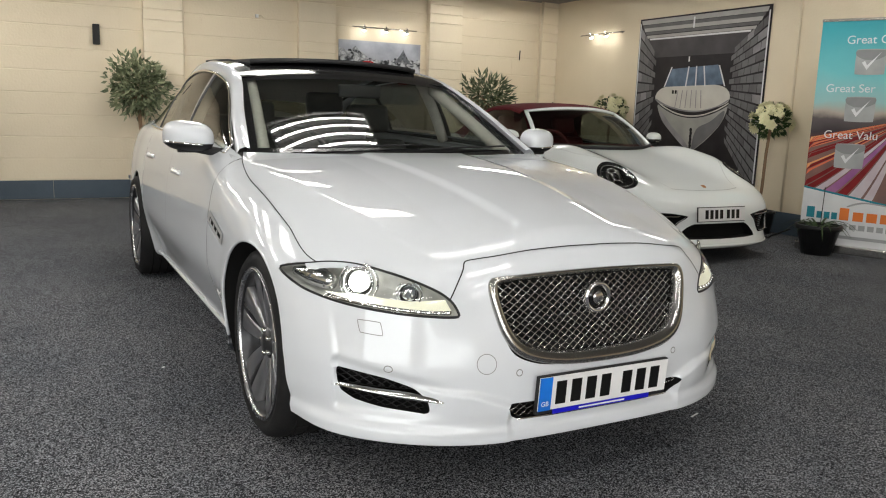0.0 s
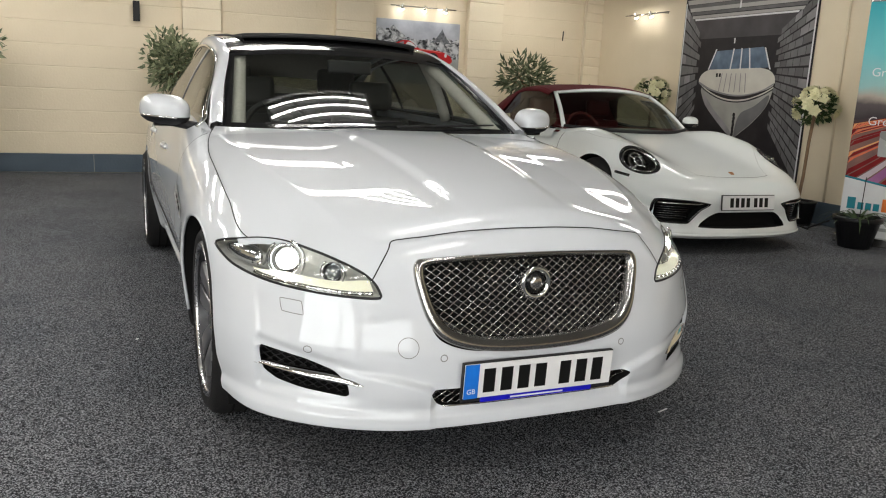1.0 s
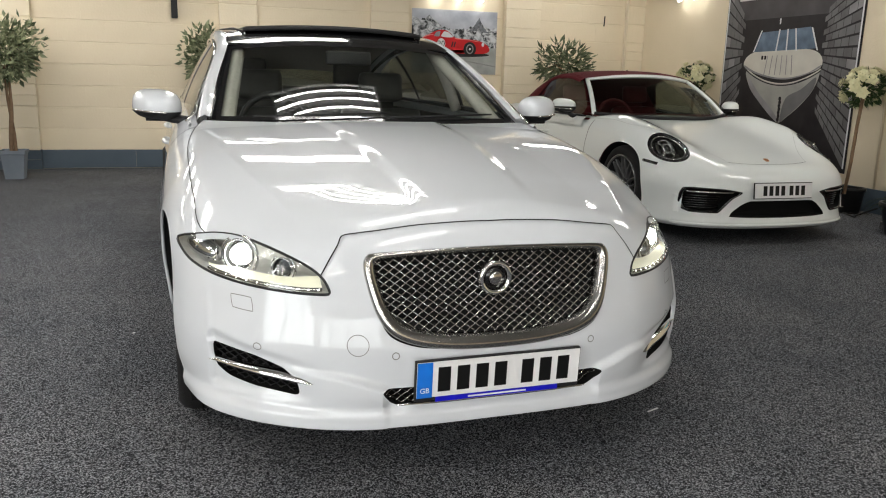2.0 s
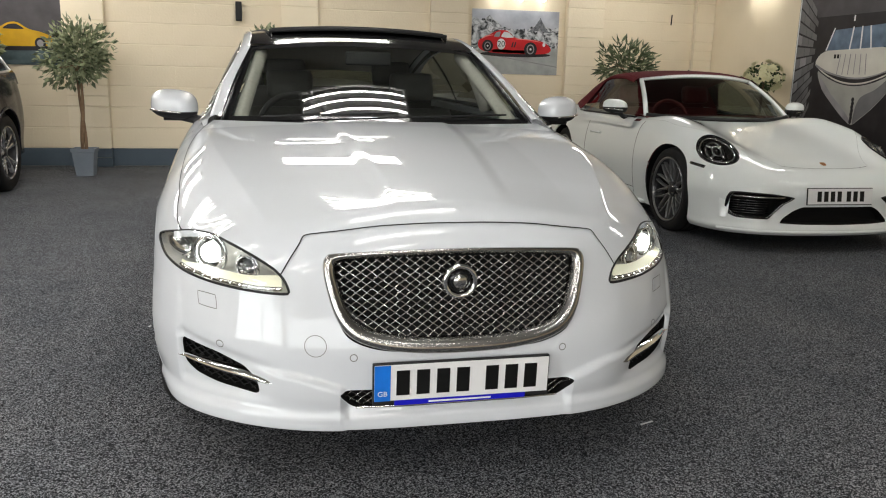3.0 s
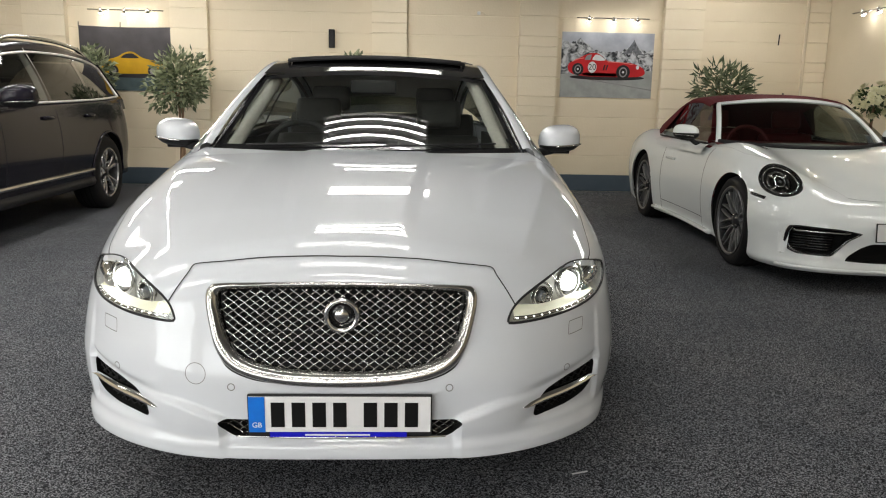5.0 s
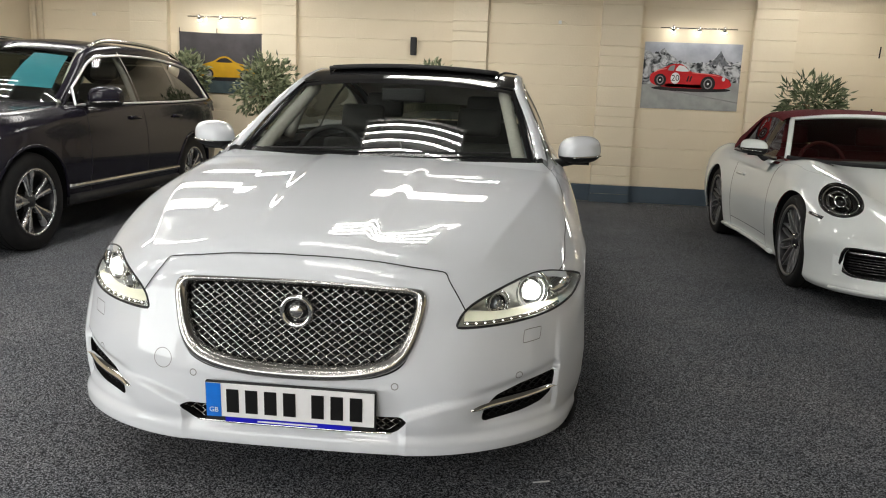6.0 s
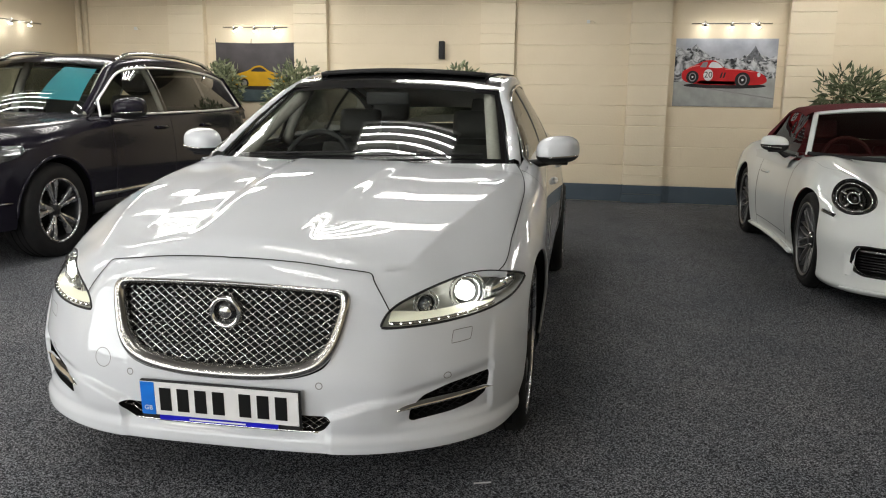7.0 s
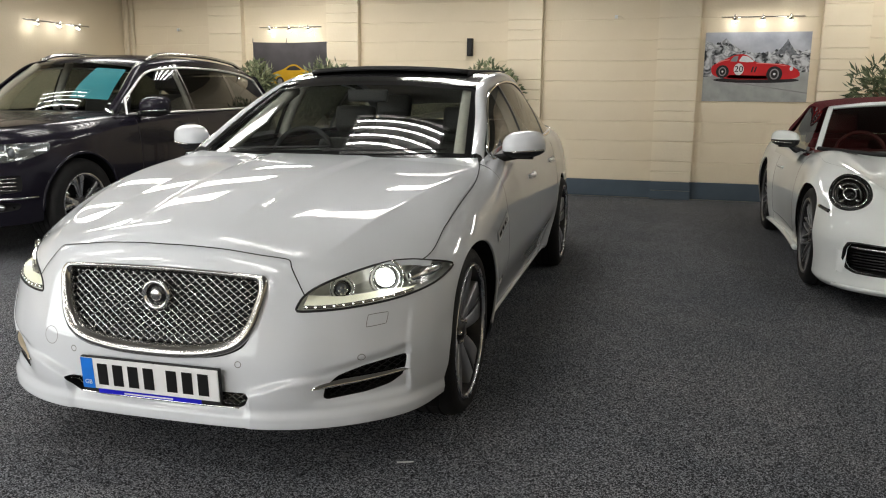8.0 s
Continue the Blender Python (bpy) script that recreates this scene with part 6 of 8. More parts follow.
for s in (-1, 1):
    G = []
    for y in np.linspace(1.52, 4.62, 70):
        xr, zr = S_RX(y), S_RZ(y)
        wd = 0.07 + 0.14 * smoothstep(4.05, 4.5, y)
        G.append([(s * (xr - 0.04), y, zr + 0.012), (s * (xr - 0.01), y, zr + 0.016), (s * (xr + 0.014), y, zr + 0.004), (s * (xr + 0.026), y, zr - 0.02), (s * (xr + 0.034), y, zr - wd)])
    part("roof_edge", grid(np.array(G), flip=s < 0), M["dark_paint"], suv)
    for ya, yb, m in ((1.66, 2.68, "sideglass"), (2.74, 3.58, "tint"), (3.63, 4.50, "tint")):
        g = np.array([[s_flank(y, t) * np.array([s, 1, 1]) for t in np.linspace(0, 0.96, 8)] for y in np.linspace(ya, yb, 14)])
        o = part("side_window", grid(g, flip=s > 0), M[m], suv)
        o.visible_shadow = False
    for yb in (2.71, 3.605):
        g = np.array([[s_flank(y, t) * np.array([s, 1, 1]) + np.array([s * 0.002, 0, 0]) for t in np.linspace(0, 0.96, 8)] for y in (yb - 0.035, yb + 0.035)])
        part("door_pillar", grid(g, flip=s > 0), M["black"], suv)
    ring = [s_flank(y, 0.0) for y in np.linspace(1.62, 4.52, 40)] + [s_flank(y, 0.85) for y in np.linspace(4.45, 1.72, 50)]
    part("window_surround", tube([(s * p[0] + s * 0.010, p[1], p[2]) for p in ring], 0.012, 6, True), M["bright_trim"], suv, "bright chrome window surround")
    part("shoulder", grid(np.array([[s_flank(y, 0) * np.array([s, 1, 1]) + np.array([s * 0.025 * k, 0, -0.035 * k * k]) for k in (-0.5, 0, 1, 2)] for y in np.linspace(1.45, 4.65, 40)]), flip=s < 0), M["dark_paint"], suv)
    railp = [(s * (S_RX(y) - 0.03), y, S_RZ(y) + 0.014 + 0.042 * min(1, (y - 2.3) / 0.18, (4.35 - y) / 0.3)) for y in np.linspace(2.32, 4.33, 30)]
    part("roof_rail", tube(railp, 0.024, 8, flat=0.8), M["satin"], suv, "silver roof rail")
    mirror_unit(suv, s, 1.03, 1.87, 1.175, (0.87, 1.78, 1.10), M["dark_paint"], (0.26, 0.19, 0.16))
    for yy in (2.52, 3.42):
        q = SU.at_side(np.linspace(yy - 0.10, yy + 0.10, 10), np.full(10, 0.985))
        q[:, 0] = s * (q[:, 0] + 0.025 * np.sin(np.linspace(0.3, np.pi - 0.3, 10)))
        part("door_handle", tube(q, 0.017, 8), M["dark_paint"], suv)
    for yy in (1.702, 2.722):
        q = SU.at_side(np.full(30, yy), np.linspace(0.40, 1.06, 30))
        q[:, 0] *= s
        part("door_gap", ribbon(SU, q, 0.006, 0.001), M["seam"], suv)
    q = SU.at_side(np.linspace(1.36, 3.40, 20), np.full(20, 0.445))
    q[:, 0] = s * (q[:, 0] + 0.004)
    part("sill_trim", tube(q, 0.022, 8, flat=1.0), M["satin"], suv, "silver sill strip")
    part("sill", tube(q + np.array([-s * 0.03, 0, -0.11]), 0.055, 8), M["trim"], suv)
    for yc in (S_WF, S_WR):
        a = np.linspace(-0.25, np.pi + 0.25, 34)
        xo = SU.at_side(yc + S_ARCH * np.cos(a), np.maximum(0.33, S_WZ + S_ARCH * np.sin(a)))[:, 0] - 0.012
        G = np.array([[(s * x, yc + S_ARCH * 1.004 * math.cos(t), S_WZ + S_ARCH * 1.004 * math.sin(t)) for x in (0.60, 0.75, xx)] for t, xx in zip(a, xo)])
        part("wheel_well", grid(G), M["void"], suv)
        lipq = SU.at_side(yc + S_ARCH * np.cos(a[2:-2]), np.maximum(0.33, S_WZ + S_ARCH * np.sin(a[2:-2])))
        lipq[:, 0] *= s
        part("arch_lip", tube(lipq, 0.014, 6), M["dark_paint"], suv)
        wheel(suv, s * 0.815, yc, S_WZ, 0.378, 0.255, 0.26, s, "split", (M["rim"], M["rim_dark"]))
    e = thing_part("headlamp", suv, pose(0, 0, 0))
    hl = SU.at_front(s * S_LAMP[:, 0], S_LAMP[:, 1])
    cen = hl.mean(0)
    G = [hl, cen + (hl - cen) * 0.96 + np.array([0, 0.06, 0]), cen + (hl - cen) * 0.85 + np.array([0, 0.09, 0])]
    part("lamp_housing", join(grid(np.array(G).transpose(1, 0, 2), wrap=True, flip=s > 0), fill(G[-1])), M["reflector"], e)
    for lx in (0.69, 0.80):
        p = SU.at_front([s * lx], [0.835])[0] + np.array([0, 0.04, 0])
        part("lamp_lens", ball(0.034, p, 1, 1, 1, 16), M["lens"], e)
        part("lamp_bezel", move(revolve([(0.052, -0.01), (0.050, 0.014), (0.044, 0.016), (0.038, 0.0)], 28), Matrix.Translation(p) @ pose(0, 0, 0, 0, 0, -90)), M["chrome"], e)
    rows = []
    mid = S_LAMP.mean(0)
    for k in range(5):
        q2 = mid + (S_LAMP - mid) * (0.99 - 0.22 * k)
        p = SU.at_front(s * q2[:, 0], q2[:, 1])
        rows.append(p + SU.normal(p) * 0.003)
    cov = part("lamp_cover", grid(np.array(rows).transpose(1, 0, 2), wrap=True, flip=s > 0), M["clear"], e)
    cov.visible_shadow = False
    for poly, nm in ((S_FOG, "fog_recess"), (S_SIDE, "side_intake")):
        ip = SU.at_front(s * poly[:, 0], poly[:, 1])
        ib = ip + np.array([0, 0.06, 0])
        part(nm, join(grid(np.stack([ip, ib], 1), wrap=True, flip=s < 0), fill(ib)), M["trim"], suv)
    p = SU.at_front([s * 0.76], [0.425])[0] + np.array([0, 0.02, 0])
    part("fog_lamp", ball(0.035, p, 1.3, 0.5, 0.8, 14), M["reflector"], suv)
    for zz in (0.55, 0.58, 0.61, 0.64):
        p = SU.at_front(s * np.linspace(0.61, 0.84, 10), np.full(10, zz)) + np.array([0, 0.01, 0])
        part("intake_slat", tube(p, 0.006, 6), M["satin"], suv)
    p = SU.at_front(s * np.linspace(0.45, 0.90, 16), np.full(16, 0.485)) + np.array([0, -0.004, 0])
    part("bumper_strip", tube(p, 0.010, 6), M["chrome"], suv)
    part("inner_post", tube([s_flank(2.72, t) * np.array([s, 1, 1]) + np.array([-s * 0.04, 0, 0]) for t in np.linspace(0, 0.95, 6)], 0.04, 8), M["headliner"], suv)
    part("inner_pillar", tube([s_screen(s * 0.95, v) + np.array([-s * 0.015, 0.04, -0.02]) for v in np.linspace(0.02, 1, 10)], 0.035, 8), M["headliner"], suv)
    seat(suv, s * 0.38, 2.62, M["leather"], "front_seat", 0.12)
    part("door_card", box(s * 0.86 - 0.015, s * 0.86 + 0.015, 1.7, 4.4, 0.5, 1.09), M["leather"], suv, smooth=False)
for zz in (0.66, 0.72, 0.78, 0.84):
    p = SU.at_front(np.linspace(-0.57, 0.57, 24), np.full(24, zz)) + np.array([0, -0.003, 0])
    part("grille_bar", tube(p, 0.014, 8, flat=0.8), M["chrome"], suv)
p = SU.at_front(np.linspace(-0.62, 0.62, 24), np.full(24, 0.30)) + np.array([0, -0.004, 0])
part("skid_plate", tube(p, 0.035, 8, flat=1.3), M["satin"], suv)
part("underbody", box(-0.80, 0.80, 0.3, 4.6, 0.28, 0.42), M["void"], suv, smooth=False)
part("cabin_floor", box(-0.84, 0.84, 1.4, 4.5, 0.43, 0.50), M["trim"], suv, smooth=False)
part("dashboard", grid(np.array([[(x, y, 1.09 + 0.03 * math.sin(t * 2.4) - (0.2 if t > 0.95 else 0)) for t, y in zip(np.linspace(0, 1, 8), np.linspace(1.50, 2.0, 8))] for x in np.linspace(-0.82, 0.82, 20)]), flip=True), M["leather"], suv)
steering(suv, -0.38, 2.08, 1.05, M["trim"])
part("headlining", grid(np.array([[((S_RX(y) - 0.04) * u, y, S_RZ(y) - 0.02 + 0.035 * (1 - u * u)) for u in np.linspace(-1, 1, 11)] for y in np.linspace(2.25, 4.4, 16)]), flip=True), M["headliner"], suv)
# teal sheet inside the glass, standing in for the banner's reflection
mirrored_teal = thing_part("teal_reflection", suv, pose(0, 0, 0))
part("reflection_sheet", grid(np.array([[s_screen(u, v) + np.array([0, 0.022, -0.012]) for v in np.linspace(0.24, 0.86, 6)] for u in np.linspace(0.42, 0.84, 8)]), flip=True), M["mirrored_teal"], mirrored_teal, "teal sheet in place of a windscreen reflection")

# ---- dressing of the room ----
M["red"] = mat("print_red", (0.62, 0.018, 0.022), 0.5, color2=(0.42, 0.010, 0.014), scale=9, amount=0.8)
M["yellow"] = mat("print_yellow", (0.62, 0.36, 0.010), 0.5, color2=(0.44, 0.25, 0.008), scale=9, amount=0.8)
M["print_dark"] = mat("print_dark", (0.006, 0.005, 0.006), 0.5, color2=(0.036, 0.032, 0.035), scale=5, amount=0.9)
M["print_grey"] = mat("print_grey", (0.20, 0.21, 0.22), 0.5, color2=(0.34, 0.35, 0.36), scale=7, amount=0.8)
M["print_mist"] = mat("print_mist", (0.035, 0.030, 0.034), 0.5, color2=(0.10, 0.095, 0.10), scale=4, amount=0.9)
M["print_pink"] = mat("print_pink", (0.80, 0.30, 0.26), 0.5, color2=(0.72, 0.16, 0.14), scale=12)
M["print_maroon"] = mat("print_maroon", (0.16, 0.006, 0.008), 0.5, color2=(0.24, 0.010, 0.012), scale=9)
M["print_slate"] = mat("print_slate", (0.05, 0.055, 0.065), 0.5, color2=(0.22, 0.23, 0.25), scale=24, amount=0.5)
M["print_road"] = mat("print_road", (0.23, 0.245, 0.235), 0.5, color2=(0.44, 0.455, 0.44), scale=6, amount=0.7)
M["print_sky"] = mat("print_sky", (0.20, 0.21, 0.26), 0.5, color2=(0.62, 0.65, 0.70), scale=3.2, amount=0.7)
M["print_snow"] = mat("print_snow", (0.025, 0.028, 0.032), 0.5, color2=(0.56, 0.58, 0.60), scale=10, amount=0.24, detail=10, warp=1.6)
M["print_white"] = mat("print_white", (0.74, 0.75, 0.76), 0.5, color2=(0.66, 0.67, 0.68), scale=8)
M["print_blue"] = mat("print_blue", (0.045, 0.070, 0.080), 0.5, color2=(0.10, 0.14, 0.15), scale=6)
M["print_glass"] = mat("print_glass", (0.20, 0.28, 0.38), 0.5, color2=(0.05, 0.07, 0.11), scale=6, amount=0.6)
M["print_brick"] = mat("print_brick", (0.075, 0.072, 0.075), 0.5, color2=(0.18, 0.176, 0.18), scale=5, amount=0.8)
M["print_line"] = mat("print_line", (0.32, 0.31, 0.32), 0.5, color2=(0.20, 0.195, 0.20), scale=6)
M["print_pave"] = mat("print_pave", (0.12, 0.118, 0.122), 0.5, color2=(0.19, 0.187, 0.19), scale=7, amount=0.8)
M["print_shutter"] = mat("print_shutter", (0.36, 0.35, 0.33), 0.5, color2=(0.46, 0.45, 0.43), scale=4)
M["hull_print"] = mat("hull_print", (0.46, 0.45, 0.41), 0.5, color2=(0.22, 0.22, 0.21), scale=2.6, amount=0.7)
M["cream_print"] = mat("cream_print", (0.66, 0.64, 0.57), 0.5, color2=(0.55, 0.53, 0.48), scale=5)
M["teal_line"] = mat("banner_teal_line", (0.02, 0.22, 0.28), 0.45)
M["dusk"] = mat("banner_dusk", (0.09, 0.07, 0.075), 0.45, color2=(0.34, 0.17, 0.13), scale=4, amount=0.8)
M["streak_red"] = mat("banner_red", (0.66, 0.06, 0.04), 0.45, color2=(0.80, 0.32, 0.14), scale=6, amount=0.8)
M["streak_orange"] = mat("banner_orange", (0.74, 0.26, 0.09), 0.45, color2=(0.82, 0.48, 0.22), scale=6, amount=0.8)
M["print_pale"] = mat("banner_pale", (0.62, 0.58, 0.60), 0.45, color2=(0.50, 0.40, 0.44), scale=6)
M["streak_purple"] = mat("banner_purple", (0.25, 0.08, 0.26), 0.45, color2=(0.38, 0.16, 0.32), scale=6)
M["tick_grey"] = mat("banner_tick", (0.30, 0.31, 0.31), 0.4, color2=(0.42, 0.43, 0.43), scale=5)
M["tick_dark"] = mat("banner_tick_shade", (0.21, 0.22, 0.22), 0.4, color2=(0.27, 0.28, 0.28), scale=5)
M["orange_ink"] = mat("banner_orange_ink", (0.75, 0.20, 0.04), 0.5)
M["bark"] = mat("bark", (0.16, 0.095, 0.055), 0.85, color2=(0.27, 0.18, 0.11), scale=24, amount=0.8, bump=0.6, bump_scale=90)
M["leaf"] = mat("variegated_leaf", (0.030, 0.052, 0.020), 0.5, color2=(0.37, 0.40, 0.24), scale=9, amount=0.9, island=0.75)
M["leaf_dark"] = mat("dark_leaf", (0.020, 0.040, 0.014), 0.45, color2=(0.055, 0.090, 0.030), scale=9, amount=0.9, island=0.75)
M["leaf_mid"] = mat("dull_leaf", (0.026, 0.046, 0.018), 0.5, color2=(0.20, 0.23, 0.13), scale=9, amount=0.9, island=0.75)
M["petal"] = mat("cream_petal", (0.76, 0.73, 0.50), 0.7, color2=(0.62, 0.60, 0.34), scale=30, amount=0.7)
M["pot_grey"] = mat("grey_pot", (0.17, 0.20, 0.24), 0.55, color2=(0.22, 0.25, 0.29), scale=7, amount=0.7)
M["pot_black"] = mat("black_pot", (0.010, 0.010, 0.011), 0.35, color2=(0.018, 0.018, 0.019), scale=9)
M["soil"] = mat("soil", (0.035, 0.025, 0.018), 0.95, color2=(0.07, 0.05, 0.035), scale=40, bump=0.6)
M["pipe"] = mat("cream_conduit", (0.74, 0.64, 0.48), 0.5, color2=(0.68, 0.59, 0.43), scale=8)
M["speaker"] = mat("speaker_black", (0.010, 0.010, 0.010), 0.6, color2=(0.02, 0.02, 0.02), scale=200, bump=0.3, bump_scale=500)


def banner_sky():
    """Printed sky: teal at the top, paling to a warm horizon over dark hills."""
    m = mat("banner_sky", (0.1, 0.4, 0.5), 0.45)
    nt = m.node_tree
    tc, sep = nt.nodes.new("ShaderNodeTexCoord"), nt.nodes.new("ShaderNodeSeparateXYZ")
    nt.links.new(tc.outputs["Object"], sep.inputs[0])
    n = nt.nodes.new("ShaderNodeTexNoise")
    n.inputs["Scale"].default_value, n.inputs["Detail"].default_value = 3.5, 5
    nt.links.new(tc.outputs["Object"], n.inputs["Vector"])
    mix = nt.nodes.new("ShaderNodeMath")
    mix.operation, mix.inputs[1].default_value = "MULTIPLY_ADD", 0.16
    nt.links.new(n.outputs["Fac"], mix.inputs[0])
    nt.links.new(sep.outputs["Y"], mix.inputs[2])
    mr = nt.nodes.new("ShaderNodeMapRange")
    mr.inputs["From Min"].default_value, mr.inputs["From Max"].default_value = 0.98, 2.16
    nt.links.new(mix.outputs[0], mr.inputs["Value"])
    r = nt.nodes.new("ShaderNodeValToRGB")
    stops = [(0.0, (0.16, 0.05, 0.035)), (0.14, (0.045, 0.035, 0.040)), (0.24, (0.10, 0.085, 0.085)), (0.30, (0.42, 0.36, 0.30)), (0.38, (0.30, 0.52, 0.52)), (0.62, (0.16, 0.52, 0.55)), (0.95, (0.05, 0.36, 0.42))]
    while len(r.color_ramp.elements) < len(stops):
        r.color_ramp.elements.new(0.5)
    for e, (p, c) in zip(r.color_ramp.elements, stops):
        e.position, e.color = p, (*c, 1)
    nt.links.new(mr.outputs["Result"], r.inputs["Fac"])
    nt.links.new(r.outputs["Color"], nt.nodes["Principled BSDF"].inputs["Base Color"])
    return m


M["banner_sky"] = banner_sky()


def text_mesh(body, size, material, extrude=0.0005):
    """Lettering as a mesh, centred, lying in the xy plane."""
    cu = bpy.data.curves.new("lettering", "FONT")
    cu.body, cu.size, cu.align_x, cu.align_y, cu.extrude = body, size, "CENTER", "CENTER", extrude
    ob = bpy.data.objects.new("lettering", cu)
    me = bpy.data.meshes.new_from_object(ob)
    bpy.data.objects.remove(ob)
    bpy.data.curves.remove(cu)
    me.materials.clear()
    me.materials.append(material)
    return me


def flat(poly, z=0.0, thick=0.0012):
    """A thin printed shape: polygon in xy, at height z over the sheet."""
    P = np.asarray(poly, float)
    n = len(P)
    a2 = 0.5 * np.sum(P[:, 0] * np.roll(P[:, 1], -1) - np.roll(P[:, 0], -1) * P[:, 1])
    if a2 < 0:
        P = P[::-1]
    V = [(x, y, z + thick) for x, y in P] + [(x, y, z) for x, y in P]
    F = [tuple(range(n))] + [(i, i + n, (i + 1) % n + n, (i + 1) % n) for i in range(n)]
    return V, F


def disc(cx, cy, rx, ry=None, n=28):
    ry = rx if ry is None else ry
    return [(cx + rx * math.cos(t), cy + ry * math.sin(t)) for t in np.linspace(0, 2 * math.pi, n, endpoint=False)]


def rect(x0, y0, x1, y1):
    return [(x0, y0), (x1, y0), (x1, y1), (x0, y1)]


def on_north(x, z, y):
    """Pose of a sheet on the north wall, its corner at x, z, facing the room."""
    return pose(x, y, z, 90, 0, 0)


def on_east(y, z, x):
    return pose(x, y, z, 90, 0, -90)


# -- wall blocks, piers and the painted base --
COURSE, BASE = 0.2550, 0.225


def block_mesh(w, h, d, m, bev=0.005):
    prof = [(-d / 2 + bev, -h / 2), (-d / 2 + bev * 0.3, -h / 2 + bev * 0.3), (-d / 2, -h / 2 + bev), (-d / 2, h / 2 - bev), (-d / 2 + bev * 0.3, h / 2 - bev * 0.3), (-d / 2 + bev, h / 2), (d / 2, h / 2), (d / 2, -h / 2)]
    n = len(prof)
    V = [(-w / 2, y, z) for y, z in prof] + [(w / 2, y, z) for y, z in prof]
    F = [(i, i + n, (i + 1) % n + n, (i + 1) % n) for i in range(n)] + [tuple(range(n)), tuple(range(2 * n - 1, n - 1, -1))]
    return mesh_of(V, F, m, False)


def lay(name, parent, me, x, y, z, turn=0):
    o = new(name, me)
    o.parent = parent
    o.matrix_basis = pose(x, y, z, 0, 0, turn)
    return o


bays = [(X0, PIERS[0][0])] + [(a[1], b[0]) for a, b in zip(PIERS, PIERS[1:])]
for a, b in bays:
    n = max(1, round((b - a) / 0.50))
    w = (b - a) / n
    full, half, top_half = (block_mesh(w - 0.0006, COURSE - 0.0065, 0.10, M["wall"], 0.006), block_mesh(w / 2 - 0.0006, COURSE - 0.0065, 0.10, M["wall"], 0.006), None)
    foot = block_mesh((b - a) / max(1, n // 2) - 0.002, BASE - 0.004, 0.10, M["plinth"])
    for k in range(max(1, n // 2)):
        ww = (b - a) / max(1, n // 2)
        lay("base_block", wall_north, foot, a + ww * (k + 0.5), Y1 + 0.046, BASE / 2 + 0.001)
    for r in range(10):
        z = BASE + COURSE * (r + 0.5)
        if r % 2 == 0:
            for k in range(n):
                lay("block", wall_north, full, a + w * (k + 0.5), Y1 + 0.05 + random.uniform(-0.0006, 0.0006), z)
        else:
            lay("block", wall_north, half, a + w / 4, Y1 + 0.05, z)
            for k in range(n - 1):
                lay("block", wall_north, full, a + w * (k + 1), Y1 + 0.05 + random.uniform(-0.0006, 0.0006), z)
            lay("block", wall_north, half, b - w / 4, Y1 + 0.05, z)
for i, (a, b) in enumerate(PIERS):
    pier = thing("wall_pier", pose((a + b) / 2, PIER_Y, 0), "cream painted brick pier with blue-grey foot", "pier", "", "structure")
    w = b - a
    foot = block_mesh(w + 0.004, 0.112, 0.20, M["plinth"], 0.004)
    for k in range(2):
        lay("foot_brick", pier, foot, 0, 0.098, 0.058 + 0.115 * k)
    z = 0.232
    r = 0
    meshes = {}
    while z < H - 0.02:
        h = COURSE / 2 if (r + i) % 4 in (0, 3) else COURSE
        h = min(h, H - z)
        if h not in meshes:
            meshes[h] = block_mesh(w, h - 0.008, 0.20, M["pier"], 0.007)
        lay("brick", pier, meshes[h], 0, 0.10 + random.uniform(-0.001, 0.001), z + h / 2)
        z += h
        r += 1
    core = box(-w / 2 + 0.012, w / 2 - 0.012, 0.012, 0.095, 0.0, H)
    part("core", core, M["wall"], pier, smooth=False)
# base boards of paint on the side walls
alone("baseboard", box(X1 - 0.012, X1 + 0.006, Y0, PIER_Y, 0, 0.235, 0.003), M["plinth"], "blue-grey painted base of the wall", "baseboard", "structure")
alone("baseboard", box(X0 - 0.006, X0 + 0.012, Y0, Y1, 0, 0.235, 0.003), M["plinth"], "blue-grey painted base of the wall", "baseboard", "structure")
# conduits
for cx, cy, r in ((0.085, Y1 - 0.012, 0.012), (5.30, PIER_Y - 0.005, 0.02)):
    alone("conduit", tube([(cx, cy, 0.24), (cx, cy, H)], r, 8), M["pipe"], "cream painted cable conduit on the wall", "conduit", "structure", smooth=True)
alone("conduit", tube([(X1 - 0.01, 3.95, 0.24), (X1 - 0.01, 3.97, H)], 0.012, 8), M["pipe"], "cream painted cable conduit on the wall", "conduit", "structure", smooth=True)
for cx, z0 in ((-6.22, 0.24), (-6.12, 0.24)):
    alone("conduit", tube([(cx, Y1 - 0.03, z0), (cx, Y1 - 0.03, H)], 0.03, 8), M["pipe"], "cream painted pipe in the corner", "pipe", "structure", smooth=True)
for bx, bz in ((1.0, 2.30), (-5.35, 2.22)):
    hook = thing("cable_stub", pose(bx, Y1, bz), "short cable end with a clip on the wall", "cable")
    part("clip", box(-0.02, 0.02, -0.03, 0, -0.02, 0.02, 0.004), M["white_metal"], hook, smooth=False)
    part("cable", tube([(0.01, -0.02, 0), (0.05, -0.04, 0.01), (0.09, -0.035, -0.02)], 0.006, 6), M["pipe"], hook)
alone("hanging_cord", tube([(4.98, Y1 - 0.02, 1.98), (4.985, Y1 - 0.022, 2.12)], 0.008, 6), M["trim"], "short dark cord hanging on the wall", "cord", smooth=True)

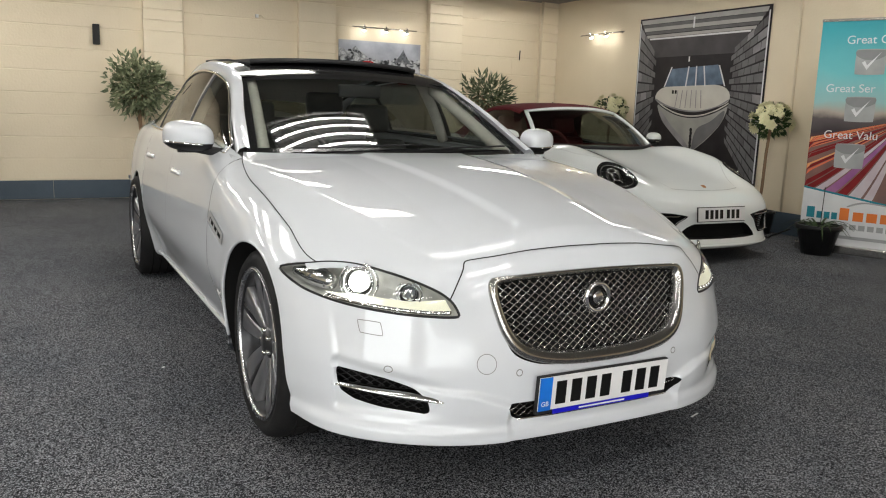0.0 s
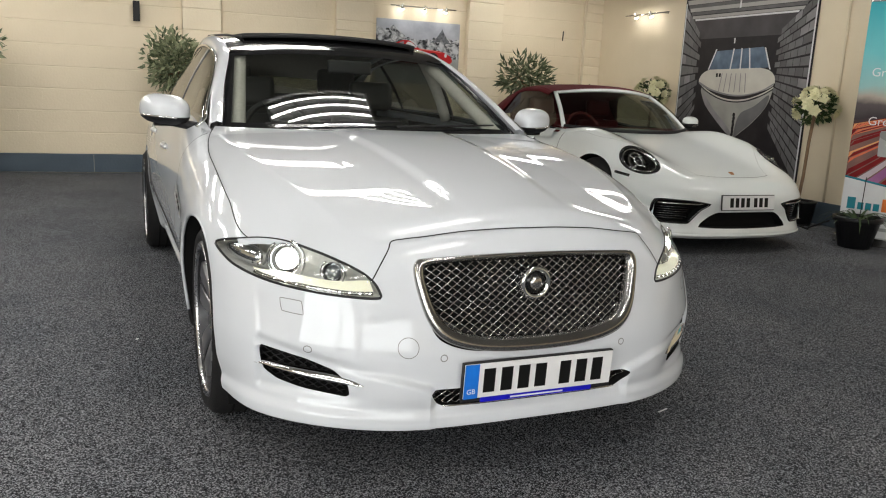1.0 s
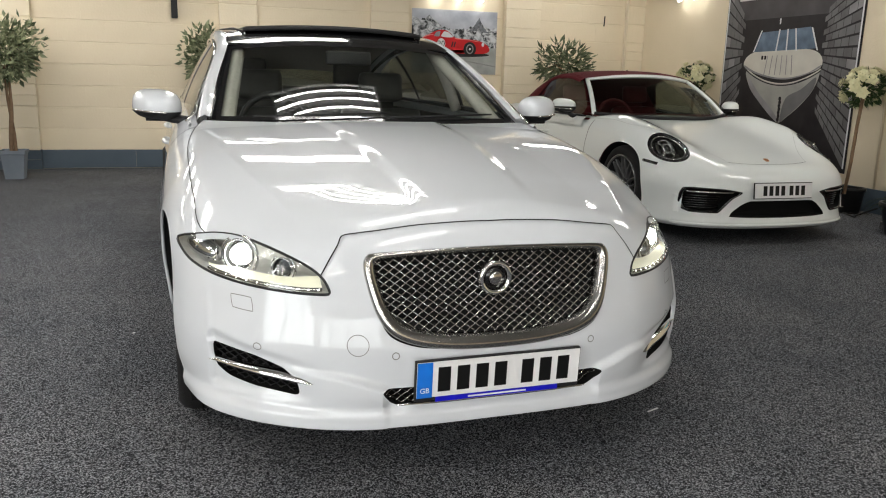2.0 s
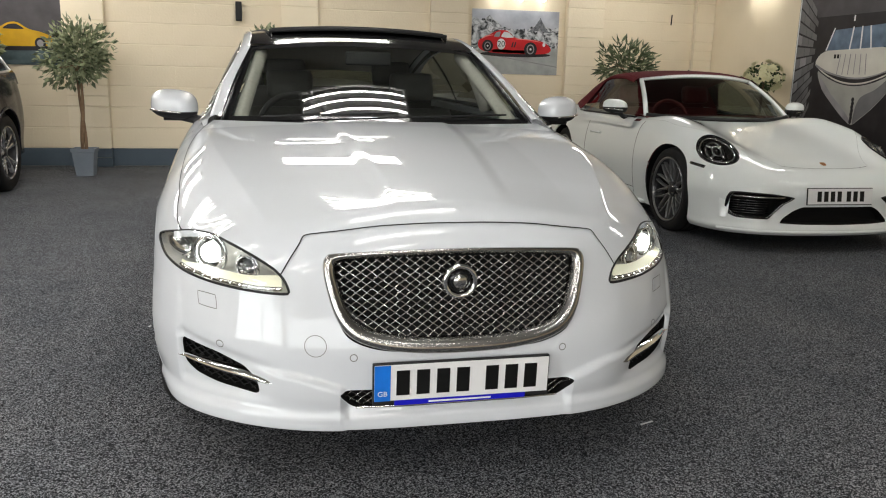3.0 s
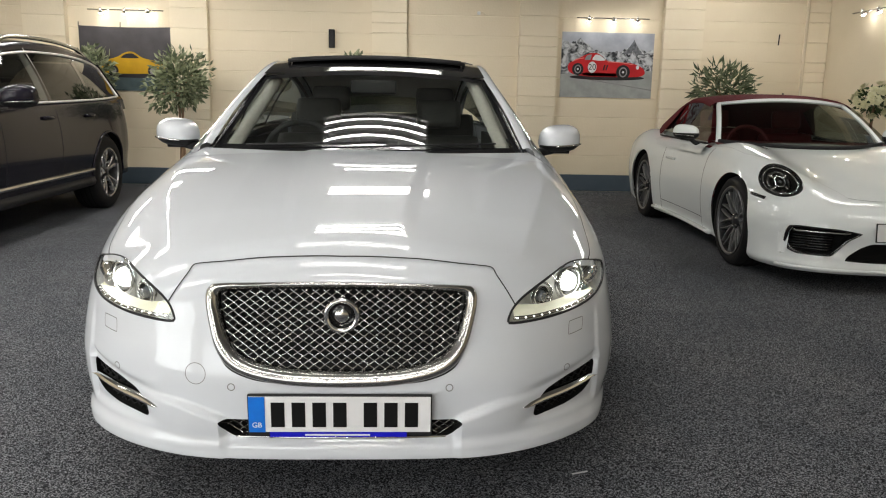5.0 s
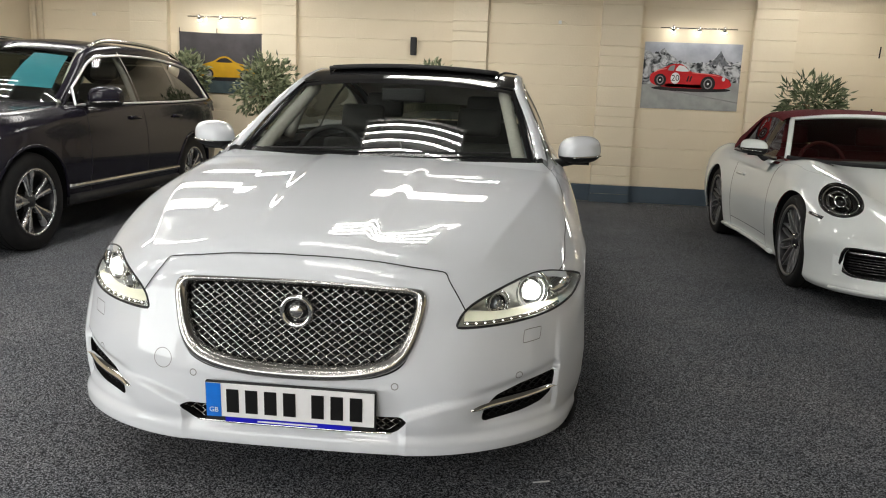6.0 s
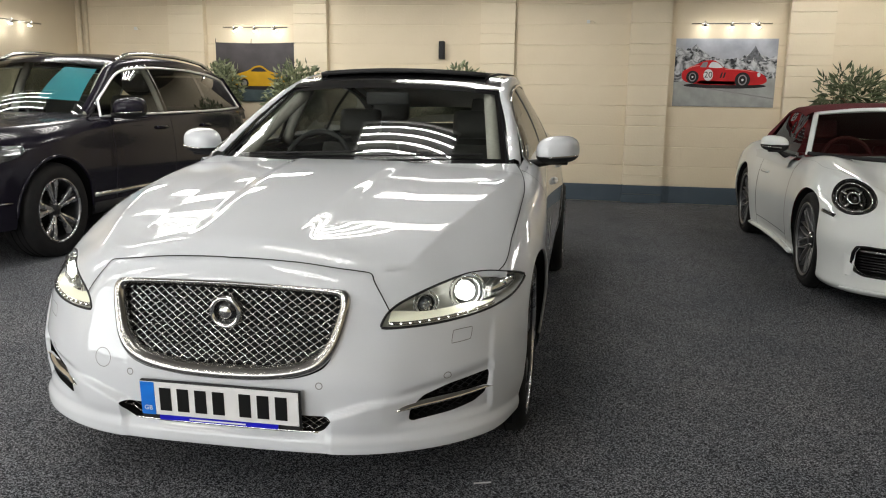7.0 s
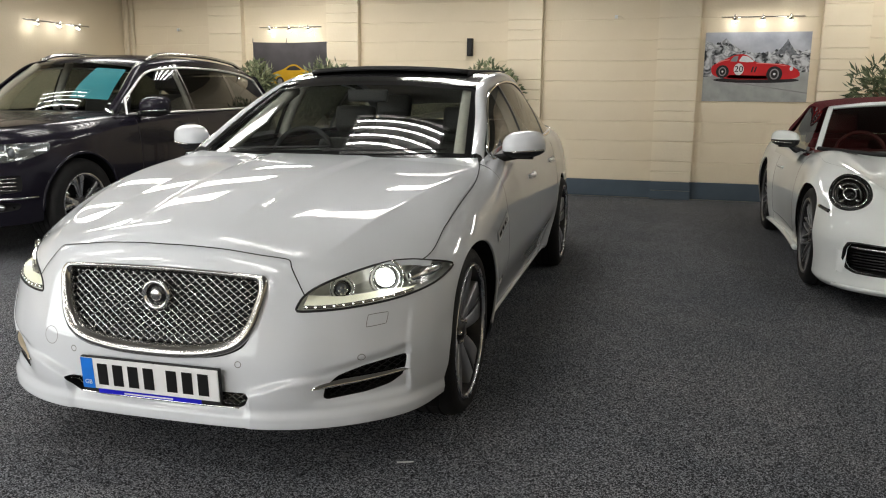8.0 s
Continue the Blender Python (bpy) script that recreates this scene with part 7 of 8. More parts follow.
# -- wall loudspeaker --
sp = thing("loudspeaker", pose(-0.90, Y1 - 0.004, 1.935), "slim black loudspeaker on the cream wall", "loudspeaker")
part("cabinet", box(-0.037, 0.037, -0.085, 0.0, -0.115, 0.115, 0.006), M["speaker"], sp, smooth=False)
part("grille", box(-0.031, 0.031, -0.090, -0.085, -0.106, 0.106, 0.003), M["trim"], sp, smooth=False)

# -- track lights --


def track_light(m, n, span, spots, name="track_light"):
    e = thing(name, m, "slim rail with small lit halogen spots", "track light", "rails of spots on the walls")
    part("rail", tube([(-span / 2, -0.10, 0), (span / 2, -0.10, 0)], 0.008, 8), M["satin"], e)
    for s in (-0.7, 0.7):
        part("bracket", tube([(s * span / 2, 0, 0), (s * span / 2, -0.10, 0)], 0.008, 6), M["satin"], e)
    for x in spots:
        sp = thing_part("spot", e, pose(x, -0.125, -0.03, 28, 0, 0))
        part("spot_cup", move(revolve([(0.012, -0.05), (0.022, -0.035), (0.034, 0.0), (0.030, 0.002), (0.012, -0.03)], 20), pose(0, 0, 0, 0, 90, 0)), M["chrome"], sp)
        part("spot_bulb", ball(0.024, (0, 0, -0.012), 1, 1, 0.6, 12), M["spot_glow"], sp, "lit halogen bulb")
        part("spot_stem", tube([(0, 0, 0.04), (0, 0.02, 0.055)], 0.006, 6), M["satin"], sp)
    return e


track_light(pose(2.74, Y1, 2.265), 3, 0.95, (-0.32, 0.0, 0.31))
track_light(pose(-3.50, Y1, 2.225), 3, 0.95, (-0.30, 0.0, 0.29))
track_light(pose(X1, 7.15, 2.32, 0, 0, -90), 2, 0.95, (-0.20, 0.13))
track_light(pose(X0, 6.95, 2.20, 0, 0, 90), 3, 1.2, (-0.40, 0.0, 0.36))

# -- red racing car print --
RW, RH = 1.222, 0.838
red = thing("wall_print", on_north(2.103, 1.255, Y1 - 0.004), "print of a red racing car before snowy mountains", "picture", "prints on the wall")
part("sheet", flat(rect(0, 0, RW, RH), 0, 0.004), M["print_sky"], red, smooth=False)
rng = random.Random(3)


def ridge(x0, x1, base, tops, n, rough):
    xs = np.linspace(x0, x1, n)
    zs = np.interp(xs, [p[0] for p in tops], [p[1] for p in tops]) + np.array([rng.uniform(-rough, rough) for _ in xs])
    return [(x0, base)] + list(zip(xs, zs)) + [(x1, base)]


part("far_ridge", flat(ridge(0, RW, 0.30, [(0, 0.74), (0.12, 0.70), (0.25, 0.76), (0.42, 0.62), (0.60, 0.58), (0.78, 0.60), (0.90, 0.66), (0.955, 0.75), (1.02, 0.64), (1.12, 0.60), (RW, 0.62)], 60, 0.012), 0.0042), M["print_snow"], red, smooth=False)
part("near_ridge", flat(ridge(0, RW, 0.25, [(0, 0.46), (0.15, 0.52), (0.35, 0.50), (0.6, 0.46), (0.9, 0.50), (1.05, 0.44), (RW, 0.50)], 50, 0.01), 0.0056), M["print_snow"], red, smooth=False)
part("road", flat([(0, 0), (RW, 0), (RW, 0.36), (0.6, 0.33), (0, 0.30)], 0.0070), M["print_road"], red, smooth=False)
part("road_line", flat([(0.1, 0.27), (RW, 0.10), (RW, 0.115), (0.1, 0.278)], 0.0084, 0.0006), M["print_line"], red, smooth=False)
part("car_shadow", flat(disc(0.62, 0.262, 0.50, 0.035), 0.0084), M["print_dark"], red, smooth=False)
body = loop2([(0.095, 0.36), (0.10, 0.43), (0.17, 0.475), (0.26, 0.52), (0.36, 0.565), (0.46, 0.575), (0.52, 0.55), (0.60, 0.485), (0.74, 0.465), (0.92, 0.455), (1.06, 0.41), (1.12, 0.345), (1.10, 0.30), (0.98, 0.275), (0.60, 0.270), (0.30, 0.278), (0.14, 0.31)], 70)
part("car_body", flat(body, 0.0098), M["red"], red, smooth=False)
part("car_window", flat(loop2([(0.41, 0.49), (0.45, 0.555), (0.515, 0.545), (0.585, 0.485), (0.50, 0.478)], 24, 0.6), 0.0112), M["print_white"], red, smooth=False)
part("car_window", flat(loop2([(0.31, 0.49), (0.345, 0.545), (0.40, 0.555), (0.385, 0.487)], 20, 0.6), 0.0112), M["print_grey"], red, smooth=False)
for wx, wz, r in ((0.225, 0.365, 0.068), (0.83, 0.335, 0.082)):
    part("wheel_arch", flat(disc(wx, wz, r * 1.12, r * 1.15), 0.0112), M["print_dark"], red, smooth=False)
    part("wheel_hub", flat(disc(wx, wz, r * 0.66, r * 0.80), 0.0126), M["print_line"], red, smooth=False)
    part("wheel_hub", flat(disc(wx, wz, r * 0.48, r * 0.60), 0.0138), M["print_dark"], red, smooth=False)
    part("wheel_nut", flat(disc(wx, wz, r * 0.18), 0.0150), M["print_white"], red, smooth=False)
part("roundel", flat(disc(0.415, 0.392, 0.058, 0.072), 0.0112), M["print_white"], red, smooth=False)
o = part("race_number", text_mesh("20", 0.105, M["ink"]), None, red)
o.matrix_basis = pose(0.415, 0.392, 0.0132)
for k in (0, 1):
    part("wing_vent", flat([(0.555 + 0.035 * k, 0.355), (0.575 + 0.035 * k, 0.355), (0.592 + 0.035 * k, 0.425), (0.574 + 0.035 * k, 0.425)], 0.0112), M["print_dark"], red, smooth=False)
part("car_highlight", flat(loop2([(0.62, 0.462), (0.80, 0.452), (0.96, 0.432), (0.96, 0.438), (0.80, 0.462), (0.64, 0.472)], 24), 0.0112, 0.0006), M["print_pink"], red, smooth=False)
part("car_highlight", flat(loop2([(0.14, 0.452), (0.22, 0.488), (0.30, 0.505), (0.29, 0.512), (0.20, 0.498)], 24), 0.0112, 0.0006), M["print_pink"], red, smooth=False)
part("car_shade", flat(loop2([(0.30, 0.285), (0.60, 0.277), (0.74, 0.28), (0.74, 0.315), (0.56, 0.318), (0.32, 0.322)], 24), 0.0106, 0.0004), M["print_maroon"], red, smooth=False)
part("car_lamp", flat(disc(1.02, 0.40, 0.020, 0.026), 0.0112, 0.0006), M["print_white"], red, smooth=False)
part("peak", flat([(0.78, 0.56), (0.86, 0.62), (0.925, 0.69), (0.955, 0.755), (0.985, 0.70), (1.00, 0.64), (1.07, 0.58), (1.12, 0.55), (0.98, 0.57), (0.95, 0.62), (0.92, 0.58)], 0.0058, 0.0006), M["print_slate"], red, smooth=False)

# -- yellow car print --
YW, YH = 1.17, 0.81
yel = thing("wall_print", on_north(-4.14, 1.222, Y1 - 0.006), "dark print of a yellow sports car", "picture", "prints on the wall")
gx, gz = 18, 12
G = np.array([[(YW * i / gx, YH * j / gz - 0.012 * math.sin(math.pi * i / gx) * (j / gz), 0.004 + 0.006 * math.sin(i * 1.1) * math.sin(math.pi * j / gz)) for j in range(gz + 1)] for i in range(gx + 1)])
part("sheet", grid(G), M["print_mist"], yel)
part("print_floor", flat(rect(0, 0, YW, 0.20), 0.0130), M["print_blue"], yel, smooth=False)
part("car_shadow", flat(disc(0.66, 0.205, 0.44, 0.04), 0.0144), M["print_dark"], yel, smooth=False)
ybody = loop2([(0.25, 0.26), (0.24, 0.33), (0.34, 0.385), (0.48, 0.43), (0.58, 0.485), (0.68, 0.492), (0.80, 0.42), (0.94, 0.385), (1.05, 0.335), (1.08, 0.27), (1.0, 0.228), (0.60, 0.215), (0.34, 0.222)], 60)
part("car_body", flat(ybody, 0.0158), M["yellow"], yel, smooth=False)
part("car_window", flat(loop2([(0.52, 0.415), (0.585, 0.465), (0.67, 0.472), (0.755, 0.415)], 20, 0.5), 0.0172), M["print_dark"], yel, smooth=False)
for wx in (0.42, 0.92):
    part("wheel_arch", flat(disc(wx, 0.255, 0.062, 0.066), 0.0172), M["print_dark"], yel, smooth=False)
    part("wheel_hub", flat(disc(wx, 0.255, 0.036, 0.042), 0.0186), M["print_line"], yel, smooth=False)
for cx in (0.0, 0.53, YW):
    part("fixing", tube([(cx, YH - 0.01, 0.005), (cx, YH + 0.05, -0.002)], 0.005, 6), M["trim"], yel)

# -- boat print on the east wall --
BW, BH, BZ = 2.12, 2.12, 0.34
boat = thing("boat_print", on_east(6.46, BZ, X1 - 0.004), "large fabric print of a white boat in a garage", "picture", "prints on the wall")
part("sheet", flat(rect(0, 0, BW, BH), 0, 0.005), M["print_dark"], boat, smooth=False)
part("ceiling_shade", flat([(0.12, 1.90), (1.92, 1.90), (1.66, 1.62), (0.34, 1.62)], 0.0056), M["print_mist"], boat, smooth=False)
part("far_wall", flat([(0.34, 1.62), (1.66, 1.62), (1.62, 0.55), (0.34, 0.55)], 0.0056), M["print_dark"], boat, smooth=False)
for k, (z0, z1, i0, i1, m) in enumerate(((2.045, 2.10, 0.03, 0.045, "print_shutter"), (2.00, 2.04, 0.06, 0.07, "print_brick"), (1.955, 2.00, 0.085, 0.10, "print_shutter"), (1.915, 1.95, 0.12, 0.13, "print_brick"),
                                         (1.870, 1.905, 0.145, 0.16, "print_shutter"), (1.845, 1.865, 0.20, 0.21, "print_white"))):
    part("shutter_rib", flat([(i0, z1), (i1, z0), (BW - i1 * 1.3, z0), (BW - i0 * 1.3, z1)], 0.0070), M[m], boat, smooth=False)
part("shutter_pull", flat(rect(0.96, 1.95, 0.985, 2.08), 0.0084), M["print_white"], boat, smooth=False)
rb = random.Random(17)


def brick_wall(xo, xi, zo, zi, rows, cols):
    """Perspective courses of a printed side wall from its outer edge xo to its inner edge xi."""
    for r in range(rows):
        f0, f1 = r / rows, (r + 1) / rows - 0.012
        cuts = [0.0] + [((c + (0.5 if r % 2 else 1.0)) / cols) ** 0.8 for c in range(cols)]
        for c0, c1 in zip(cuts, cuts[1:]):
            c1 = min(c1, 1.0) - 0.012
            if c1 <= c0:
                continue
            quad = [(xo + (xi - xo) * c, (zo[0] + (zi[0] - zo[0]) * c) * (1 - f) + (zo[1] + (zi[1] - zo[1]) * c) * f) for c, f in ((c0, f0), (c1, f0), (c1, f1), (c0, f1))]
            pick = rb.random() + 0.55 * c0
            part("brick", flat(quad, 0.0070, 0.0008), M["print_line" if pick < 0.28 else "print_pave" if pick < 0.8 else "print_brick"], boat, smooth=False)


brick_wall(BW - 0.03, 1.60, (0.04, 2.04), (0.62, 1.66), 16, 5)
brick_wall(0.03, 0.36, (0.04, 2.04), (0.62, 1.66), 14, 3)
for x in (0.012, BW - 0.035):
    part("edge_post", flat(rect(x, 0.05, x + 0.018, BH - 0.06), 0.0098), M["print_white"], boat, smooth=False)


def big(pts):
    """The boat, enlarged about its middle."""
    return [(0.92 + (x - 0.92) * 1.10 + 0.13, (z - 0.75) * 1.08 + 0.87 - 0.32 * max(0.0, z - 1.12)) for x, z in pts]


hull = loop2([(0.33, 0.99), (0.40, 1.07), (0.58, 1.115), (0.92, 1.13), (1.26, 1.115), (1.41, 1.07), (1.46, 1.0), (1.44, 0.93), (1.28, 0.87), (1.08, 0.825), (0.92, 0.815), (0.74, 0.83), (0.52, 0.875), (0.36, 0.93)], 60)
lower = loop2([(0.38, 0.90), (0.62, 0.81), (0.92, 0.775), (1.20, 0.80), (1.43, 0.90), (1.38, 0.72), (1.22, 0.55), (1.06, 0.43), (0.96, 0.37), (0.86, 0.41), (0.66, 0.55), (0.46, 0.72)], 60)
part("hull_side", flat(big(lower), 0.0098), M["hull_print"], boat, smooth=False)
part("hull_shade", flat(big(loop2([(1.02, 0.62), (1.22, 0.72), (1.40, 0.84), (1.37, 0.71), (1.21, 0.55), (1.05, 0.43), (0.97, 0.385)], 40)), 0.0112), M["print_pave"], boat, smooth=False)
part("hull_shade", flat(big(loop2([(0.44, 0.82), (0.62, 0.66), (0.84, 0.50), (0.94, 0.39), (0.86, 0.41), (0.66, 0.55), (0.46, 0.72)], 40)), 0.0112), M["print_line"], boat, smooth=False)
for dz, th, m in ((0.0, 0.022, "print_dark"), (-0.040, 0.012, "print_dark"), (-0.018, 0.016, "cream_print")):
    xs = np.linspace(0.36, 1.45, 30)
    zs = 0.80 + dz + 0.155 * ((xs - 0.92) / 0.545) ** 2
    part("hull_band", flat(big(list(zip(xs, zs)) + list(zip(xs[::-1], zs[::-1] - th))), 0.0126 if m == "print_dark" else 0.0124, 0.0008), M[m], boat, smooth=False)
part("hull_deck", flat(big(hull), 0.0140), M["cream_print"], boat, smooth=False)
part("deck_shade", flat(big(loop2([(0.34, 0.965), (0.52, 0.895), (0.74, 0.848), (0.92, 0.832), (1.10, 0.842), (1.30, 0.888), (1.45, 0.96), (1.43, 0.93), (1.28, 0.87), (1.08, 0.825), (0.92, 0.815), (0.74, 0.83), (0.52, 0.875), (0.36, 0.93)], 60)), 0.0154, 0.0006), M["print_line"], boat, smooth=False)
for k in range(7):
    part("keel_link", flat(big(disc(0.945 + 0.004 * (k % 2), 0.40 + 0.036 * k, 0.020, 0.024, 10)), 0.0154), M["print_dark"], boat, smooth=False)
part("dark_floor", flat(big([(0.40, 0.62), (0.62, 0.50), (0.86, 0.385), (0.96, 0.345), (1.08, 0.40), (1.26, 0.52), (1.42, 0.66), (1.46, 0.30), (0.40, 0.30)]), 0.0090, 0.0006), M["print_dark"], boat, smooth=False)
part("boat_screen", flat(big([(0.46, 1.10), (0.58, 1.38), (1.26, 1.42), (1.38, 1.12)]), 0.0158), M["print_glass"], boat, smooth=False)
for x in (0.46, 0.80, 0.95, 1.09, 1.37):
    xt = 0.92 + (x - 0.92) * 0.78
    part("screen_post", flat(big([(x, 1.10), (x + 0.018, 1.10), (xt + 0.018, 1.41), (xt, 1.41)]), 0.0172), M["print_white"], boat, smooth=False)
for k in range(6):
    part("deck_line", flat(big([(0.66 + 0.08 * k, 0.86), (0.67 + 0.08 * k, 0.86), (0.70 + 0.07 * k, 1.06), (0.69 + 0.07 * k, 1.06)]), 0.0158, 0.0006), M["print_line"], boat, smooth=False)
part("boat_hatch", flat(big(rect(0.60, 1.02, 0.63, 1.06)), 0.0158), M["ink"], boat, smooth=False)
part("boat_hatch", flat(big(rect(0.645, 1.02, 0.675, 1.06)), 0.0158), M["ink"], boat, smooth=False)
part("lamp_cord", flat(rect(0.93, 1.55, 0.95, 1.61), 0.0070), M["print_white"], boat, smooth=False)

# -- pull-up banner --
ban = thing("pull_up_banner", pose(5.00, 3.23, 0, 0, 0, -66), "pull-up banner with teal sky and red light streaks", "banner")
PW, PH = 0.85, 2.08
sheet_pose = pose(0, 0, 0.06, 90, 0, 0)
part("base_box", box(-0.01, PW + 0.01, -0.09, 0.09, 0.0, 0.075, 0.008), M["satin"], ban, smooth=False)
part("top_rail", box(-0.005, PW + 0.005, -0.012, 0.012, PH + 0.05, PH + 0.075, 0.003), M["satin"], ban, smooth=False)
part("stay", tube([(PW / 2, 0.03, 0.06), (PW / 2, 0.03, PH + 0.06)], 0.01, 8), M["satin"], ban)
sh = thing_part("printed_sheet", ban, sheet_pose)
part("sheet_white", flat(rect(0, 0, PW, PH), 0, 0.002), M["print_white"], sh, smooth=False)
part("sheet_sky", flat(rect(0, 0.98, PW, PH), 0.0022), M["banner_sky"], sh, smooth=False)
part("sheet_road", flat(rect(0, 0.40, PW, 1.00), 0.0026), M["dusk"], sh, smooth=False)
vp = (0.80, 1.20)
rs = random.Random(8)
x0 = -3.4
k = 0
while x0 < 1.5:
    wdt = rs.uniform(0.05, 0.17) * (1 + 0.45 * abs(min(x0, 0.0)))
    hue = (x0 + 3.4) / 4.9
    m = rs.choice(("streak_orange", "streak_red", "dusk", "print_maroon", "streak_red") if hue < 0.55 else ("streak_red", "print_maroon", "dusk", "streak_purple", "print_pale", "dusk", "streak_red"))
    poly = []
    zb, zt = 0.40, 1.165
    for xa, zs in ((x0, np.linspace(zb, zt, 16)), (x0 + wdt * 0.82, np.linspace(zt, zb, 16))):
        for zz in zs:
            t = (zz - zb) / (vp[1] - zb)
            poly.append((min(max(xa + (vp[0] - xa) * t ** 0.82, 0.0), PW), zz))
    if max(p[0] for p in poly) > 0.002 and min(p[0] for p in poly) < PW - 0.002:
        part("light_streak", flat(poly, 0.0042 + 0.0013 * (k % 3)), M[m], sh, smooth=False)
    x0 += wdt
    k += 1
curve = [(x, 0.53 - 0.16 * x) for x in np.linspace(0, PW, 12)]
part("foot_panel", flat([(0, 0)] + [(PW, 0)] + curve[::-1], 0.0090), M["print_white"], sh, smooth=False)
part("foot_line", flat(curve + [(x, z + 0.018) for x, z in curve[::-1]], 0.0104), M["teal_line"], sh, smooth=False)
for wd, x, z, size in (("Great C", 0.40, 1.90, 0.105), ("Great Ser", 0.30, 1.465, 0.105), ("Great Valu", 0.35, 1.04, 0.105)):
    o = part("lettering", text_mesh(wd, size, M["print_white"]), None, sh)
    o.matrix_basis = pose(x, z, 0.0100)
for x, z in ((0.44, 1.705), (0.40, 1.28), (0.36, 0.85)):
    part("tick_box", flat(loop2([(x - 0.12, z - 0.11), (x + 0.12, z - 0.11), (x + 0.12, z + 0.11), (x - 0.12, z + 0.11)], 40, 0.82), 0.0084), M["tick_grey"], sh, smooth=False)
    part("tick_flap", flat(loop2([(x - 0.12, z + 0.055), (x - 0.05, z + 0.02), (x + 0.05, z + 0.02), (x + 0.12, z + 0.055), (x + 0.118, z + 0.105), (x - 0.118, z + 0.105)], 40, 0.5), 0.0092, 0.0006), M["tick_dark"], sh, smooth=False)
    part("tick_mark", flat([(x - 0.07, z - 0.005), (x - 0.045, z + 0.01), (x - 0.025, z - 0.03), (x + 0.08, z + 0.085), (x - 0.025, z - 0.07)], 0.0100), M["print_white"], sh, smooth=False)
for k in range(4):
    part("brand_bar", flat(rect(0.34 + 0.115 * k, 0.25, 0.34 + 0.115 * k + (0.088 if k else 0.08), 0.335 + (0.03 if k == 0 else 0)), 0.0118), M["orange_ink"], sh, smooth=False)
part("brand_bar", flat(rect(0.05, 0.25, 0.12, 0.355), 0.0118), M["teal_line"], sh, smooth=False)
for k in range(3):
    part("brand_bar", flat(rect(0.14 + 0.065 * k, 0.25, 0.19 + 0.065 * k, 0.315), 0.0118), M["teal_line"], sh, smooth=False)
for k in range(6):
    part("brand_bar", flat(rect(0.36 + 0.076 * k, 0.165, 0.415 + 0.076 * k, 0.215), 0.0118), M["tick_grey"], sh, smooth=False)
part("address_bar", flat(rect(0.20, 0.075, 0.80, 0.105), 0.0118), M["tick_grey"], sh, smooth=False)
part("brand_swoosh", flat(loop2([(0.40, 0.375), (0.55, 0.42), (0.80, 0.40), (0.80, 0.41), (0.55, 0.435), (0.42, 0.40)], 30), 0.0118), M["tick_grey"], sh, smooth=False)

# -- plants --


def leaves(n, centre, spread, size, seed, bias=0.0, slim=0.21):
    """Many small folded leaves in an uneven crown."""
    r = random.Random(seed)
    V, F = [], []
    lumps = [(r.gauss(0, 1), r.gauss(0, 1), r.gauss(0, 1), r.uniform(0.75, 1.18)) for _ in range(16)]
    made = 0
    while made < n:
        d = Vector((r.gauss(0, 1), r.gauss(0, 1), r.gauss(0, 1))).normalized()
        lim = 1.0
        best = -2
        for lx, ly, lz, k in lumps:
            dot = d.dot(Vector((lx, ly, lz)).normalized())
            if dot > best:
                best, lim = dot, k
        rad = lim * (r.random() ** 0.42)
        p = Vector((centre[0] + d.x * spread[0] * rad, centre[1] + d.y * spread[1] * rad, centre[2] + d.z * spread[2] * rad))
        out = (d + Vector((r.gauss(0, 0.6), r.gauss(0, 0.6), r.gauss(0, 0.5) + bias))).normalized()
        side = out.cross(Vector((r.gauss(0, 1), r.gauss(0, 1), r.gauss(0, 1)))).normalized()
        up = out.cross(side)
        L = size * r.uniform(0.7, 1.25)
        w = L * slim
        b = len(V)
        V += [tuple(p), tuple(p + out * L * 0.45 + side * w + up * L * 0.06), tuple(p + out * L), tuple(p + out * L * 0.45 - side * w + up * L * 0.06), tuple(p + out * L * 0.5 - up * L * 0.03)]
        F += [(b, b + 1, b + 4), (b + 1, b + 2, b + 4), (b + 2, b + 3, b + 4), (b + 3, b, b + 4)]
        made += 1
    return V, F


